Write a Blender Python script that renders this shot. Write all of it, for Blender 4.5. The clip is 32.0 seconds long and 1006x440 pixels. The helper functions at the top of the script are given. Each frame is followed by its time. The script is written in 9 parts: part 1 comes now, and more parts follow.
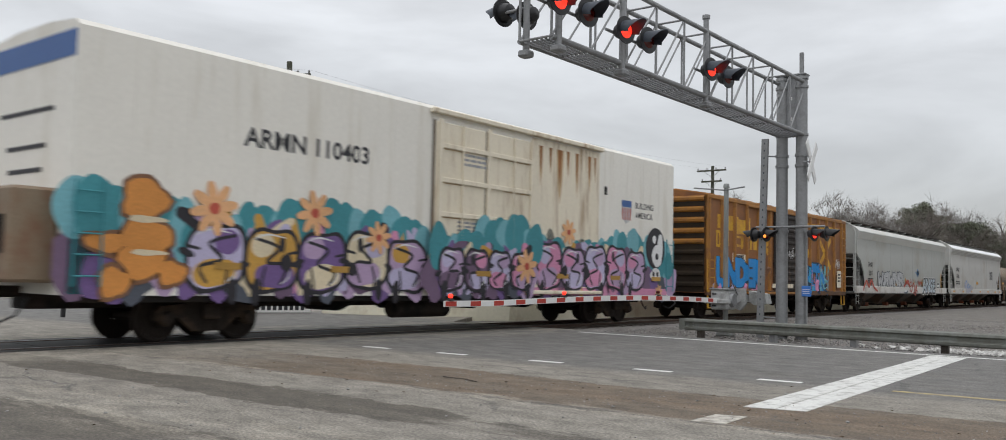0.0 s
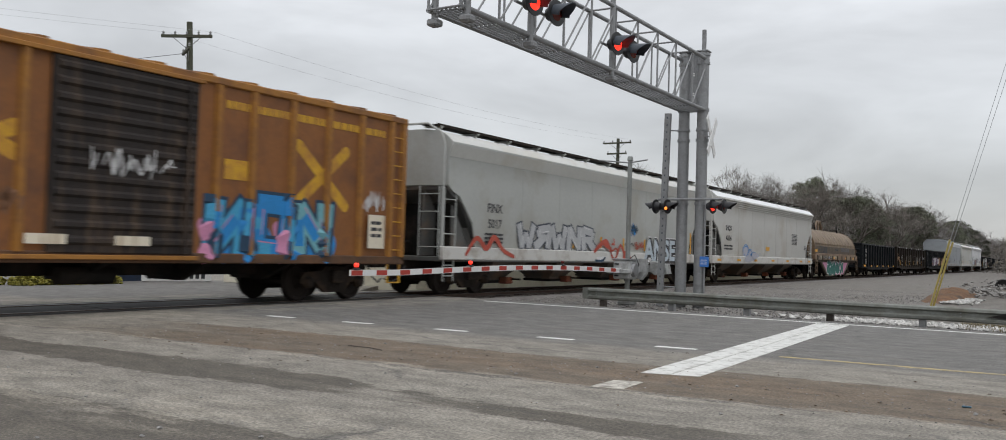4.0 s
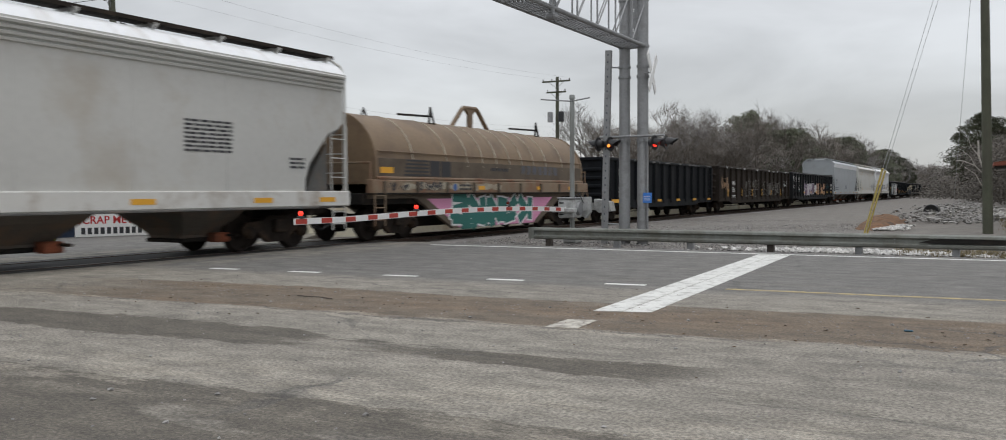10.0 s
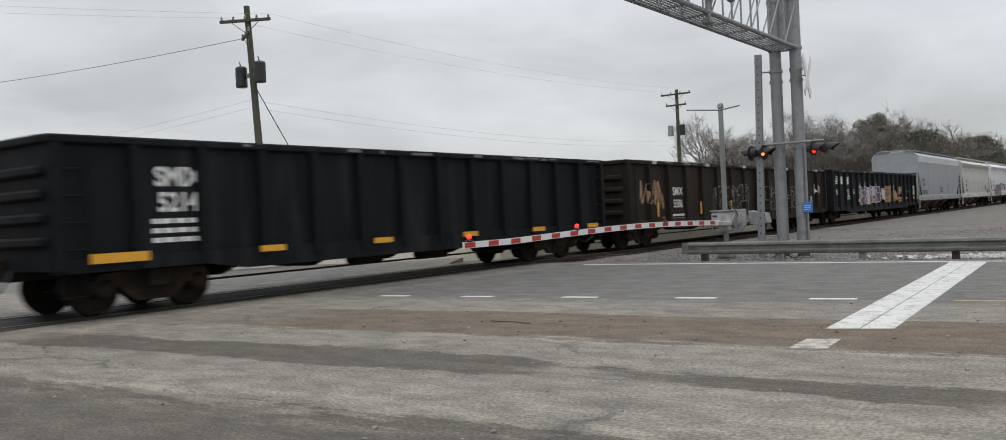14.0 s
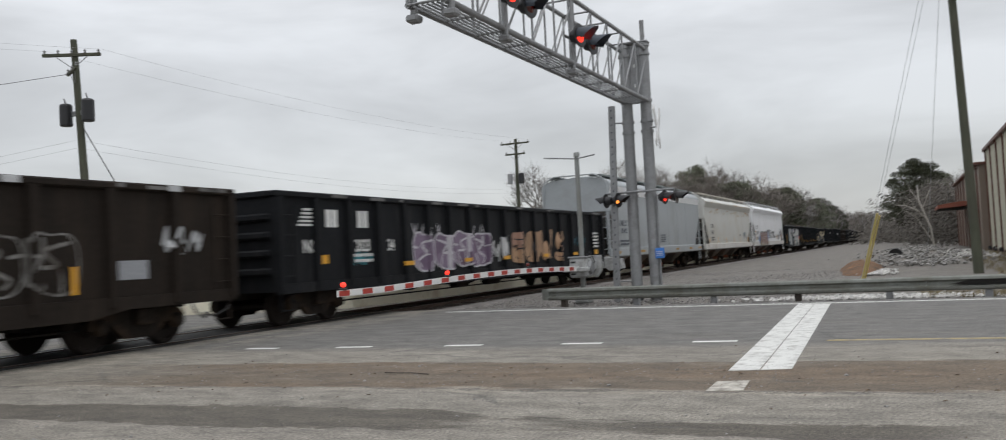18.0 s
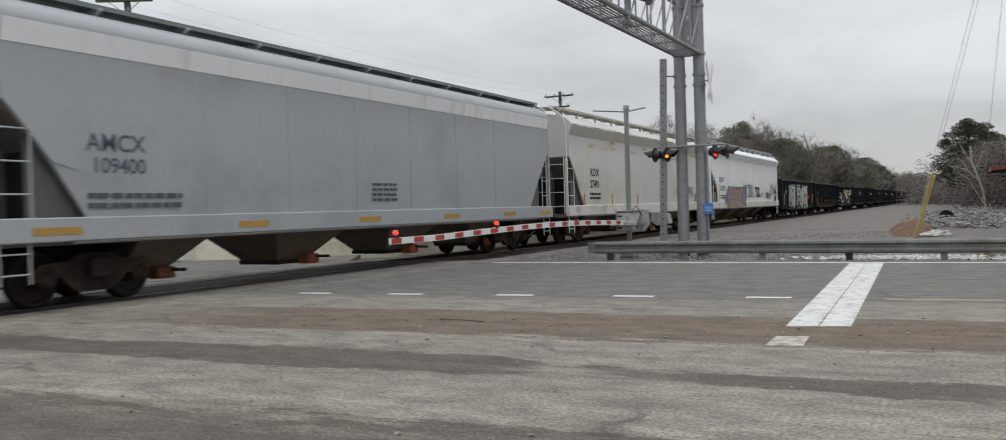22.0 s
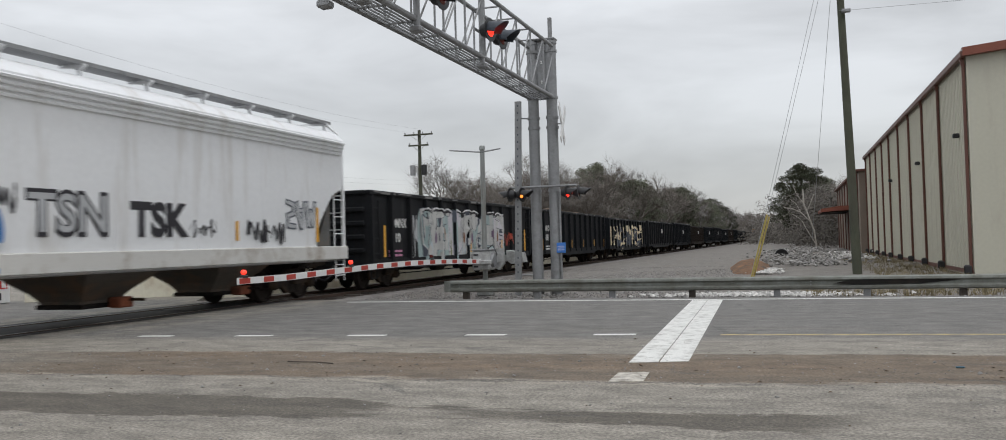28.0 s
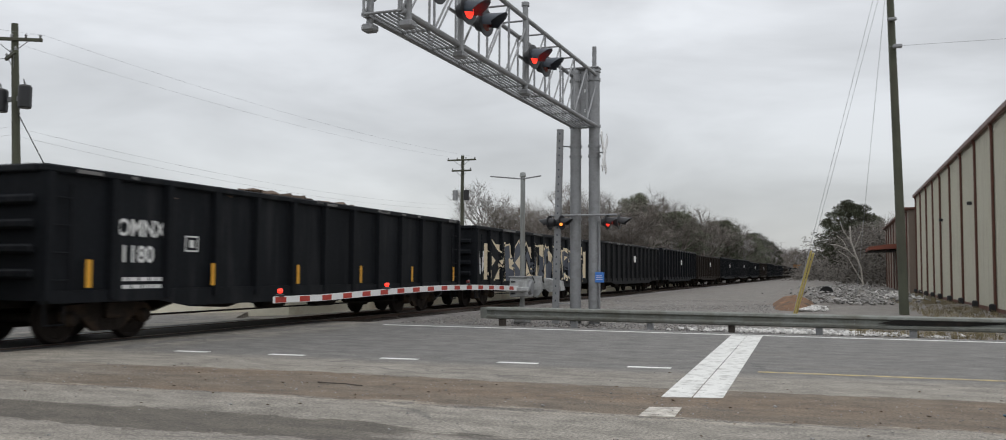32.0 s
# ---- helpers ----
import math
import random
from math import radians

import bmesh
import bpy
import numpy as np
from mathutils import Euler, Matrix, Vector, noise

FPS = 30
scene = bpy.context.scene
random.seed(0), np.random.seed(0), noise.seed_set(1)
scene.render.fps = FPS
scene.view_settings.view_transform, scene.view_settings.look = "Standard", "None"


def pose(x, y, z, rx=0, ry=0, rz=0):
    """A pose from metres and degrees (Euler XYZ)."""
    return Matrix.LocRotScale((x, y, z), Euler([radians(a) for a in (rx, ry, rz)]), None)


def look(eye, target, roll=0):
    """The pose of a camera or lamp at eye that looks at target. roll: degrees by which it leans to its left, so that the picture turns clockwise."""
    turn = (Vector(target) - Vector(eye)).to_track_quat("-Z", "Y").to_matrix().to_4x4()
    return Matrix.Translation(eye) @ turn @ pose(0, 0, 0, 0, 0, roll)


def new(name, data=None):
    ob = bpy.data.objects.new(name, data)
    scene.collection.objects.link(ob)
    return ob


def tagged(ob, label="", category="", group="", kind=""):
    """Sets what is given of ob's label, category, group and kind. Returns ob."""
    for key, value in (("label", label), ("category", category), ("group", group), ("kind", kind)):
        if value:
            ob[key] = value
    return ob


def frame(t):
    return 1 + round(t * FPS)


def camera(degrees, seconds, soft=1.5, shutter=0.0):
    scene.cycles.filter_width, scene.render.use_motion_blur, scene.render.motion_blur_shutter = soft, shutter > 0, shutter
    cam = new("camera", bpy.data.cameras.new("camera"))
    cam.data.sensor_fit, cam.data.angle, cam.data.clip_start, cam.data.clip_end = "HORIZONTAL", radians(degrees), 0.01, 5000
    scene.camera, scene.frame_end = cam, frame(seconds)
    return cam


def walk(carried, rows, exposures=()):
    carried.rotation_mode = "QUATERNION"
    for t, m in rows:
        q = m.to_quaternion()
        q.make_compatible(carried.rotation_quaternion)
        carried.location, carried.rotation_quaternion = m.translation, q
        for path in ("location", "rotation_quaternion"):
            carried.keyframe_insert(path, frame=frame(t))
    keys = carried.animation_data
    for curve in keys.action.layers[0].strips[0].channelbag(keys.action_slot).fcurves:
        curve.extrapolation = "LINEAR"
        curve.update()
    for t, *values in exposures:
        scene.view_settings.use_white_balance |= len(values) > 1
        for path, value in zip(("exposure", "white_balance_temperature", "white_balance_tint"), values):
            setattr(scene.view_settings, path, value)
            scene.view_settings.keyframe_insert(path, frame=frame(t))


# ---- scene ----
# The camera and its way
cam = camera(59.22, 32.0, soft=0.9, shutter=0.5)
PATH = [
    (0.0, look((3.892, 0.576, 1.308), (-2.303, 8.398, 1.969), 1.38)),
    (0.5, look((3.913, 0.555, 1.296), (-2.321, 8.349, 1.923), 1.67)),
    (1.0, look((3.915, 0.531, 1.304), (-2.388, 8.277, 1.830), 2.10)),
    (1.5, look((3.899, 0.543, 1.299), (-2.463, 8.247, 1.715), 2.30)),
    (2.0, look((3.908, 0.579, 1.291), (-2.284, 8.426, 1.585), 2.30)),
    (2.5, look((3.879, 0.603, 1.306), (-1.857, 8.791, 1.523), 2.24)),
    (3.0, look((3.941, 0.531, 1.292), (-1.550, 8.883, 1.592), 1.86)),
    (3.5, look((3.925, 0.554, 1.287), (-1.425, 8.996, 1.643), 1.77)),
    (4.0, look((3.957, 0.516, 1.313), (-1.393, 8.957, 1.657), 1.71)),
    (4.5, look((3.961, 0.514, 1.308), (-1.204, 9.070, 1.654), 1.66)),
    (6.5, look((3.950, 0.636, 1.309), (-1.695, 8.889, 1.475), 1.42)),
    (7.0, look((4.019, 0.640, 1.321), (-1.793, 8.777, 1.255), 1.12)),
    (7.5, look((4.056, 0.635, 1.305), (-1.852, 8.702, 1.189), 0.79)),
    (8.0, look((3.997, 0.822, 1.258), (-1.831, 8.947, 1.286), 0.52)),
    (8.5, look((4.106, 0.661, 1.307), (-1.794, 8.735, 1.332), 0.41)),
    (9.0, look((4.081, 0.623, 1.335), (-1.655, 8.814, 1.212), 0.01)),
    (9.5, look((3.906, 0.581, 1.325), (-1.178, 9.189, 1.080), -0.43)),
    (10.0, look((3.833, 0.544, 1.332), (-0.939, 9.326, 1.021), -0.21)),
    (10.5, look((3.807, 0.486, 1.343), (-0.733, 9.390, 0.996), -0.22)),
    (11.0, look((3.802, 0.435, 1.363), (-0.557, 9.430, 1.054), -0.67)),
    (11.5, look((3.707, 0.497, 1.360), (-0.658, 9.485, 0.949), -1.92)),
    (12.0, look((3.503, 0.736, 1.300), (-1.969, 9.105, 1.168), -1.75)),
    (12.5, look((3.342, 0.636, 1.315), (-2.904, 8.444, 1.420), -2.07)),
    (13.0, look((3.214, 0.427, 1.355), (-2.915, 8.327, 1.483), -3.00)),
    (13.5, look((2.931, 0.399, 1.320), (-2.600, 8.730, 1.327), -2.68)),
    (14.0, look((2.599, 0.449, 1.310), (-3.198, 8.597, 1.263), -2.67)),
    (14.5, look((2.483, 0.501, 1.245), (-2.931, 8.908, 1.203), -1.18)),
    (16.5, look((1.862, 0.189, 1.269), (-4.188, 8.140, 0.699), 0.0)),
    (16.7, look((1.835, 0.200, 1.282), (-3.850, 8.430, 0.900), -1.3)),
    (17.0, look((1.811, 0.094, 1.338), (-3.280, 8.700, 1.453), -4.22)),
    (17.5, look((1.768, 0.253, 1.295), (-2.867, 9.111, 1.536), -3.78)),
    (18.0, look((1.767, 0.287, 1.330), (-2.352, 9.391, 1.726), -2.94)),
    (18.5, look((1.715, 0.262, 1.300), (-1.883, 9.580, 1.765), -1.37)),
    (19.0, look((1.653, 0.171, 1.317), (-1.218, 9.746, 1.591), -1.61)),
    (19.5, look((1.679, 0.181, 1.316), (-1.332, 9.717, 1.366), -0.94)),
    (20.0, look((1.691, 0.202, 1.322), (-1.624, 9.636, 1.305), -2.34)),
    (20.5, look((1.688, 0.227, 1.311), (-1.834, 9.587, 1.375), -2.66)),
    (21.0, look((1.685, 0.207, 1.312), (-1.802, 9.579, 1.305), -2.10)),
    (21.5, look((1.637, 0.190, 1.318), (-2.241, 9.407, 1.259), -2.02)),
    (22.0, look((1.579, 0.193, 1.301), (-2.961, 9.103, 1.186), -1.69)),
    (22.5, look((1.611, 0.161, 1.318), (-3.126, 8.968, 1.348), -2.19)),
    (23.0, look((1.677, 0.181, 1.321), (-2.513, 9.260, 1.497), -1.95)),
    (23.5, look((1.670, 0.178, 1.311), (-1.847, 9.538, 1.443), -1.98)),
    (24.0, look((1.688, 0.168, 1.322), (-1.458, 9.659, 1.451), -1.97)),
    (24.5, look((1.701, 0.170, 1.338), (-1.274, 9.716, 1.471), -2.12)),
    (25.0, look((1.712, 0.139, 1.332), (-1.143, 9.720, 1.547), -2.03)),
    (25.5, look((1.702, 0.144, 1.321), (-1.092, 9.744, 1.504), -2.09)),
    (26.0, look((1.704, 0.128, 1.332), (-1.084, 9.731, 1.485), -2.23)),
    (26.5, look((1.702, 0.149, 1.330), (-1.281, 9.690, 1.607), -2.23)),
    (28.5, look((1.693, 0.179, 1.319), (-1.380, 9.691, 1.589), -1.53)),
    (29.0, look((1.688, 0.173, 1.320), (-1.439, 9.667, 1.606), -2.23)),
    (29.5, look((1.677, 0.175, 1.317), (-1.603, 9.618, 1.608), -2.17)),
    (30.0, look((1.678, 0.161, 1.328), (-1.779, 9.535, 1.761), -2.44)),
    (30.5, look((1.690, 0.145, 1.330), (-1.633, 9.558, 1.908), -2.38)),
    (31.0, look((1.672, 0.163, 1.330), (-1.530, 9.620, 1.883), -2.05)),
    (31.5, look((1.713, 0.244, 1.330), (-1.590, 9.666, 1.892), -1.25)),
    (32.0, look((1.746, 0.277, 1.317), (-1.767, 9.622, 1.896), 0.36)),
]
walk(cam, PATH)

# Light: an overcast winter sky with a weak, wide sun
SKY_TOP, SKY_LOW = 1.18, 0.53
world = bpy.data.worlds.new("sky")
scene.world = world
world.use_nodes = True
wn, wl = world.node_tree.nodes, world.node_tree.links
wn.clear()
w_out = wn.new("ShaderNodeOutputWorld")
w_bg = wn.new("ShaderNodeBackground")
w_co = wn.new("ShaderNodeTexCoord")
w_sep = wn.new("ShaderNodeSeparateXYZ")
wl.new(w_co.outputs["Generated"], w_sep.inputs[0])
w_grad = wn.new("ShaderNodeMapRange")
w_grad.inputs["From Min"].default_value, w_grad.inputs["From Max"].default_value = 0.0, 0.9
w_grad.inputs["To Min"].default_value, w_grad.inputs["To Max"].default_value = SKY_LOW, SKY_TOP
wl.new(w_sep.outputs["Z"], w_grad.inputs["Value"])
# clouds: flattened towards the horizon
w_map = wn.new("ShaderNodeMapping")
w_map.inputs["Scale"].default_value = (1.0, 1.0, 3.2)
wl.new(w_co.outputs["Generated"], w_map.inputs["Vector"])
w_n1 = wn.new("ShaderNodeTexNoise")
w_n1.inputs["Scale"].default_value, w_n1.inputs["Detail"].default_value, w_n1.inputs["Roughness"].default_value = 3.1, 5.0, 0.5
w_n1.inputs["Distortion"].default_value = 0.35
wl.new(w_map.outputs[0], w_n1.inputs["Vector"])
w_r1 = wn.new("ShaderNodeMapRange")
w_r1.inputs["From Min"].default_value, w_r1.inputs["From Max"].default_value = 0.34, 0.66
w_r1.inputs["To Min"].default_value, w_r1.inputs["To Max"].default_value = 0.80, 1.13
wl.new(w_n1.outputs["Fac"], w_r1.inputs["Value"])
w_mul = wn.new("ShaderNodeMath")
w_mul.operation = "MULTIPLY"
wl.new(w_grad.outputs[0], w_mul.inputs[0])
wl.new(w_r1.outputs[0], w_mul.inputs[1])
w_sky = wn.new("ShaderNodeTexSky")
w_sky.sky_type, w_sky.sun_disc = "NISHITA", False
w_sky.sun_elevation, w_sky.sun_rotation = radians(69), radians(142)
w_tint = wn.new("ShaderNodeMixRGB")
w_tint.inputs["Fac"].default_value = 0.03
w_tint.inputs["Color1"].default_value = (0.985, 0.995, 1.005, 1)
wl.new(w_sky.outputs[0], w_tint.inputs["Color2"])
wl.new(w_tint.outputs[0], w_bg.inputs["Color"])
wl.new(w_mul.outputs[0], w_bg.inputs["Strength"])
wl.new(w_bg.outputs[0], w_out.inputs[0])

sun_data = bpy.data.lights.new("sun", "SUN")
sun_data.energy, sun_data.angle, sun_data.color = 0.55, radians(40), (1.0, 0.97, 0.93)
sun = new("sun", sun_data)
sun.matrix_world = look((14, -18, 60), (0, 0, 0))
scene.view_settings.exposure = 0.0

# ---------------------------------------------------------------- materials
_mats = {}


def mat(name, color, rough=0.6, metal=0.0, vary=0.12, scale=3.0, dirt=None, dirt_amount=0.0, dirt_scale=1.2,
        bump=0.0, bump_scale=40.0, streak=False, emit=0.0, coat=0.0, island=0.0, spec=0.5):
    """A painted, metal, wooden or stone surface: colour with variation at two scales, stains and fine relief."""
    if name in _mats:
        return _mats[name]
    m = bpy.data.materials.new(name)
    m.use_nodes = True
    n, l = m.node_tree.nodes, m.node_tree.links
    b = n["Principled BSDF"]
    b.inputs["Roughness"].default_value, b.inputs["Metallic"].default_value = rough, metal
    b.inputs["Coat Weight"].default_value = coat
    b.inputs["Specular IOR Level"].default_value = spec
    co = n.new("ShaderNodeTexCoord")
    big = n.new("ShaderNodeTexNoise")
    big.inputs["Scale"].default_value, big.inputs["Detail"].default_value = scale * 0.3, 4
    fine = n.new("ShaderNodeTexNoise")
    fine.inputs["Scale"].default_value, fine.inputs["Detail"].default_value = scale * 9, 6
    for t in (big, fine):
        l.new(co.outputs["Object"], t.inputs["Vector"])
    add = n.new("ShaderNodeMath")
    add.operation = "ADD"
    l.new(big.outputs["Fac"], add.inputs[0])
    l.new(fine.outputs["Fac"], add.inputs[1])
    rng = n.new("ShaderNodeMapRange")
    rng.inputs["From Min"].default_value, rng.inputs["From Max"].default_value = 0.7, 1.3
    rng.inputs["To Min"].default_value, rng.inputs["To Max"].default_value = 1 - vary, 1 + vary
    l.new(add.outputs[0], rng.inputs["Value"])
    mul = n.new("ShaderNodeMixRGB")
    mul.blend_type = "MULTIPLY"
    mul.inputs["Fac"].default_value = 1.0
    mul.inputs["Color1"].default_value = (*color, 1)
    l.new(rng.outputs[0], mul.inputs["Color2"])
    out = mul.outputs[0]
    if island:
        geo = n.new("ShaderNodeNewGeometry")
        r2 = n.new("ShaderNodeMapRange")
        r2.inputs["To Min"].default_value, r2.inputs["To Max"].default_value = 1 - island, 1 + island
        l.new(geo.outputs["Random Per Island"], r2.inputs["Value"])
        m2 = n.new("ShaderNodeMixRGB")
        m2.blend_type = "MULTIPLY"
        m2.inputs["Fac"].default_value = 1.0
        l.new(out, m2.inputs["Color1"])
        l.new(r2.outputs[0], m2.inputs["Color2"])
        out = m2.outputs[0]
    if dirt:
        st = n.new("ShaderNodeTexNoise")
        st.inputs["Scale"].default_value, st.inputs["Detail"].default_value = dirt_scale, 7
        st.inputs["Roughness"].default_value = 0.65
        mp = n.new("ShaderNodeMapping")
        mp.inputs["Scale"].default_value = (1.0, 2.6, 0.28) if streak else (1, 1, 1)
        l.new(co.outputs["Object"], mp.inputs["Vector"])
        l.new(mp.outputs[0], st.inputs["Vector"])
        sr = n.new("ShaderNodeMapRange")
        sr.inputs["From Min"].default_value, sr.inputs["From Max"].default_value = 0.62 - dirt_amount * 0.4, 0.80 - dirt_amount * 0.25
        l.new(st.outputs["Fac"], sr.inputs["Value"])
        mx = n.new("ShaderNodeMixRGB")
        l.new(sr.outputs[0], mx.inputs["Fac"])
        l.new(out, mx.inputs["Color1"])
        mx.inputs["Color2"].default_value = (*dirt, 1)
        out = mx.outputs[0]
    l.new(out, b.inputs["Base Color"])
    if bump:
        bn = n.new("ShaderNodeTexNoise")
        bn.inputs["Scale"].default_value, bn.inputs["Detail"].default_value = bump_scale, 5
        l.new(co.outputs["Object"], bn.inputs["Vector"])
        bp = n.new("ShaderNodeBump")
        bp.inputs["Strength"].default_value, bp.inputs["Distance"].default_value = bump, 0.02
        l.new(bn.outputs["Fac"], bp.inputs["Height"])
        l.new(bp.outputs[0], b.inputs["Normal"])
    if emit:
        b.inputs["Emission Color"].default_value = (*color, 1)
        b.inputs["Emission Strength"].default_value = emit
    _mats[name] = m
    return m


def asphalt_material():
    """Worn asphalt: bands of tracked dirt and older patches along the road, cracks, fine aggregate."""
    m = bpy.data.materials.new("worn_asphalt")
    m.use_nodes = True
    n, l = m.node_tree.nodes, m.node_tree.links
    b = n["Principled BSDF"]
    geo = n.new("ShaderNodeNewGeometry")
    sep = n.new("ShaderNodeSeparateXYZ")
    l.new(geo.outputs["Position"], sep.inputs[0])

    def noise_at(scale, detail=6, stretch=(1, 1, 1), rough=0.6):
        mp = n.new("ShaderNodeMapping")
        mp.inputs["Scale"].default_value = stretch
        l.new(geo.outputs["Position"], mp.inputs["Vector"])
        t = n.new("ShaderNodeTexNoise")
        t.inputs["Scale"].default_value, t.inputs["Detail"].default_value, t.inputs["Roughness"].default_value = scale, detail, rough
        l.new(mp.outputs[0], t.inputs["Vector"])
        return t.outputs["Fac"]

    def math_(op, a, c, clamp=False):
        q = n.new("ShaderNodeMath")
        q.operation, q.use_clamp = op, clamp
        for i, v in enumerate((a, c)):
            if isinstance(v, (int, float)):
                q.inputs[i].default_value = v
            else:
                l.new(v, q.inputs[i])
        return q.outputs[0]

    def ramp(v, a, c, lo=0.0, hi=1.0):
        q = n.new("ShaderNodeMapRange")
        q.interpolation_type = "SMOOTHSTEP"
        q.inputs["From Min"].default_value, q.inputs["From Max"].default_value = a, c
        q.inputs["To Min"].default_value, q.inputs["To Max"].default_value = lo, hi
        l.new(v, q.inputs["Value"])
        return q.outputs[0]

    def mix(f, a, c):
        q = n.new("ShaderNodeMixRGB")
        for i, v in enumerate((f, a, c)):
            if isinstance(v, tuple):
                q.inputs[i].default_value = (*v, 1)
            elif isinstance(v, (int, float)):
                q.inputs[i].default_value = v
            else:
                l.new(v, q.inputs[i])
        return q.outputs[0]

    wob = math_("MULTIPLY", math_("SUBTRACT", noise_at(0.9, 9, (0.35, 1, 1), 0.62), 0.5), 0.75)
    crumb = math_("MULTIPLY", math_("SUBTRACT", noise_at(5.5, 8, (0.5, 1, 1), 0.75), 0.5), 0.60)
    askew = math_("ADD", sep.outputs["Y"], math_("MULTIPLY", sep.outputs["X"], -0.062))
    yy = math_("ADD", math_("ADD", askew, wob), crumb)
    grain = noise_at(34, 3, (1, 1, 1), 0.75)
    mottle = noise_at(3.4, 9, (0.55, 1, 1), 0.72)
    chips = noise_at(70, 2)
    patch = noise_at(0.25, 9, (0.6, 1, 1), 0.65)
    streaks = noise_at(1.6, 9, (0.16, 1, 1), 0.7)
    col = mix(ramp(patch, 0.34, 0.62), ASPHALT[0], ASPHALT[1])
    # the far lanes, newer and darker, with paler wheel tracks
    lanes = math_("MULTIPLY", ramp(yy, 11.6, 12.6), ramp(yy, 22.5, 21.5))
    lane_col = mix(math_("MULTIPLY", ramp(streaks, 0.5, 0.7), 0.35), ASPHALT[2], ASPHALT[0])
    col = mix(math_("MULTIPLY", lanes, 0.92), col, lane_col)

    def band(a, bb, soft=0.08):
        return math_("MULTIPLY", ramp(yy, a - soft, a + soft), ramp(yy, bb + soft, bb - soft))
    # brown dirt dragged along the joint, thinning out towards the rails
    left_fade = ramp(math_("ADD", sep.outputs["X"], math_("MULTIPLY", wob, 3.0)), -9.5, -6.0)
    dirt_band = math_("MULTIPLY", band(8.45, 10.5, 0.06), left_fade)
    dirt_col = mix(ramp(noise_at(0.5, 6, (0.3, 1, 1)), 0.4, 0.62), ASPHALT[3], ASPHALT[6])
    col = mix(math_("MULTIPLY", dirt_band, ramp(streaks, 0.30, 0.52, 0.66, 1.0)), col, dirt_col)
    crust = math_("MULTIPLY", band(8.22, 8.52, 0.06), ramp(noise_at(2.6, 8, (0.3, 1, 1), 0.7), 0.42, 0.56))
    col = mix(math_("MULTIPLY", crust, 0.6), col, ASPHALT[5])
    joint = math_("MULTIPLY", band(8.385, 8.435, 0.012), ramp(noise_at(0.8, 6, (0.4, 0.2, 1), 0.7), 0.40, 0.50))
    col = mix(math_("MULTIPLY", joint, 0.75), col, (0.055, 0.050, 0.045))
    # older dark patches in ragged strips
    gaps = ramp(noise_at(0.32, 5, (0.5, 0.3, 1)), 0.36, 0.47)
    gaps = math_("MULTIPLY", gaps, ramp(noise_at(1.3, 9, (0.22, 1, 1), 0.7), 0.33, 0.44))
    gaps = math_("MAXIMUM", gaps, ramp(sep.outputs["X"], -1.6, -2.4, 0.0, 0.92))
    wide = ramp(math_("ADD", sep.outputs["X"], wob), -1.3, -2.3, 0.0, 0.32)
    dark_band = math_("MULTIPLY", ramp(yy, 6.40, 6.46), ramp(math_("SUBTRACT", yy, wide), 7.03, 6.97))
    dark_band = math_("MULTIPLY", math_("MULTIPLY", dark_band, gaps), ramp(math_("ADD", sep.outputs["X"], math_("MULTIPLY", wob, 2.0)), 2.3, 1.7))
    col = mix(math_("MULTIPLY", dark_band, 0.92), col, ASPHALT[4])
    near = ramp(yy, 4.99, 4.90)
    col = mix(math_("MULTIPLY", math_("MULTIPLY", near, math_("MAXIMUM", ramp(noise_at(1.0, 9, (0.3, 1, 1), 0.7), 0.36, 0.46), ramp(sep.outputs["X"], -2.0, -2.8))), 0.85), col, ASPHALT[4])
    pale = math_("MULTIPLY", ramp(yy, 4.3, 4.9), ramp(yy, 5.9, 5.5))
    pale = math_("MULTIPLY", pale, ramp(noise_at(2.4, 10, (0.3, 1, 1), 0.78), 0.50, 0.54))
    col = mix(math_("MULTIPLY", pale, 0.50), col, ASPHALT[5])
    # a paler, broken strip beside the rails
    by_track = math_("MULTIPLY", ramp(sep.outputs["X"], -14.8, -13.6), ramp(sep.outputs["X"], -8.4, -9.6))
    by_track = math_("MULTIPLY", by_track, ramp(noise_at(1.1, 8, (1, 0.5, 1), 0.65), 0.38, 0.58))
    col = mix(math_("MULTIPLY", by_track, 0.6), col, ASPHALT[5])
    stain = math_("MULTIPLY", ramp(noise_at(0.5, 8), 0.60, 0.70), 0.35)
    col = mix(stain, col, ASPHALT[4])
    # cracks
    vor = n.new("ShaderNodeTexVoronoi")
    vor.feature = "DISTANCE_TO_EDGE"
    vor.inputs["Scale"].default_value = 0.32
    mpv = n.new("ShaderNodeMapping")
    mpv.inputs["Scale"].default_value = (0.6, 1.3, 1)
    warp = n.new("ShaderNodeVectorMath")
    warp.operation = "ADD"
    nz = n.new("ShaderNodeTexNoise")
    nz.inputs["Scale"].default_value, nz.inputs["Detail"].default_value = 0.9, 8
    l.new(geo.outputs["Position"], nz.inputs["Vector"])
    l.new(geo.outputs["Position"], warp.inputs[0])
    l.new(nz.outputs["Color"], warp.inputs[1])
    l.new(warp.outputs[0], mpv.inputs["Vector"])
    l.new(mpv.outputs[0], vor.inputs["Vector"])
    crack = math_("MULTIPLY", ramp(vor.outputs["Distance"], 0.012, 0.003), ramp(noise_at(0.35, 3), 0.45, 0.6))
    col = mix(math_("MULTIPLY", crack, 0.55), col, (0.05, 0.05, 0.05))
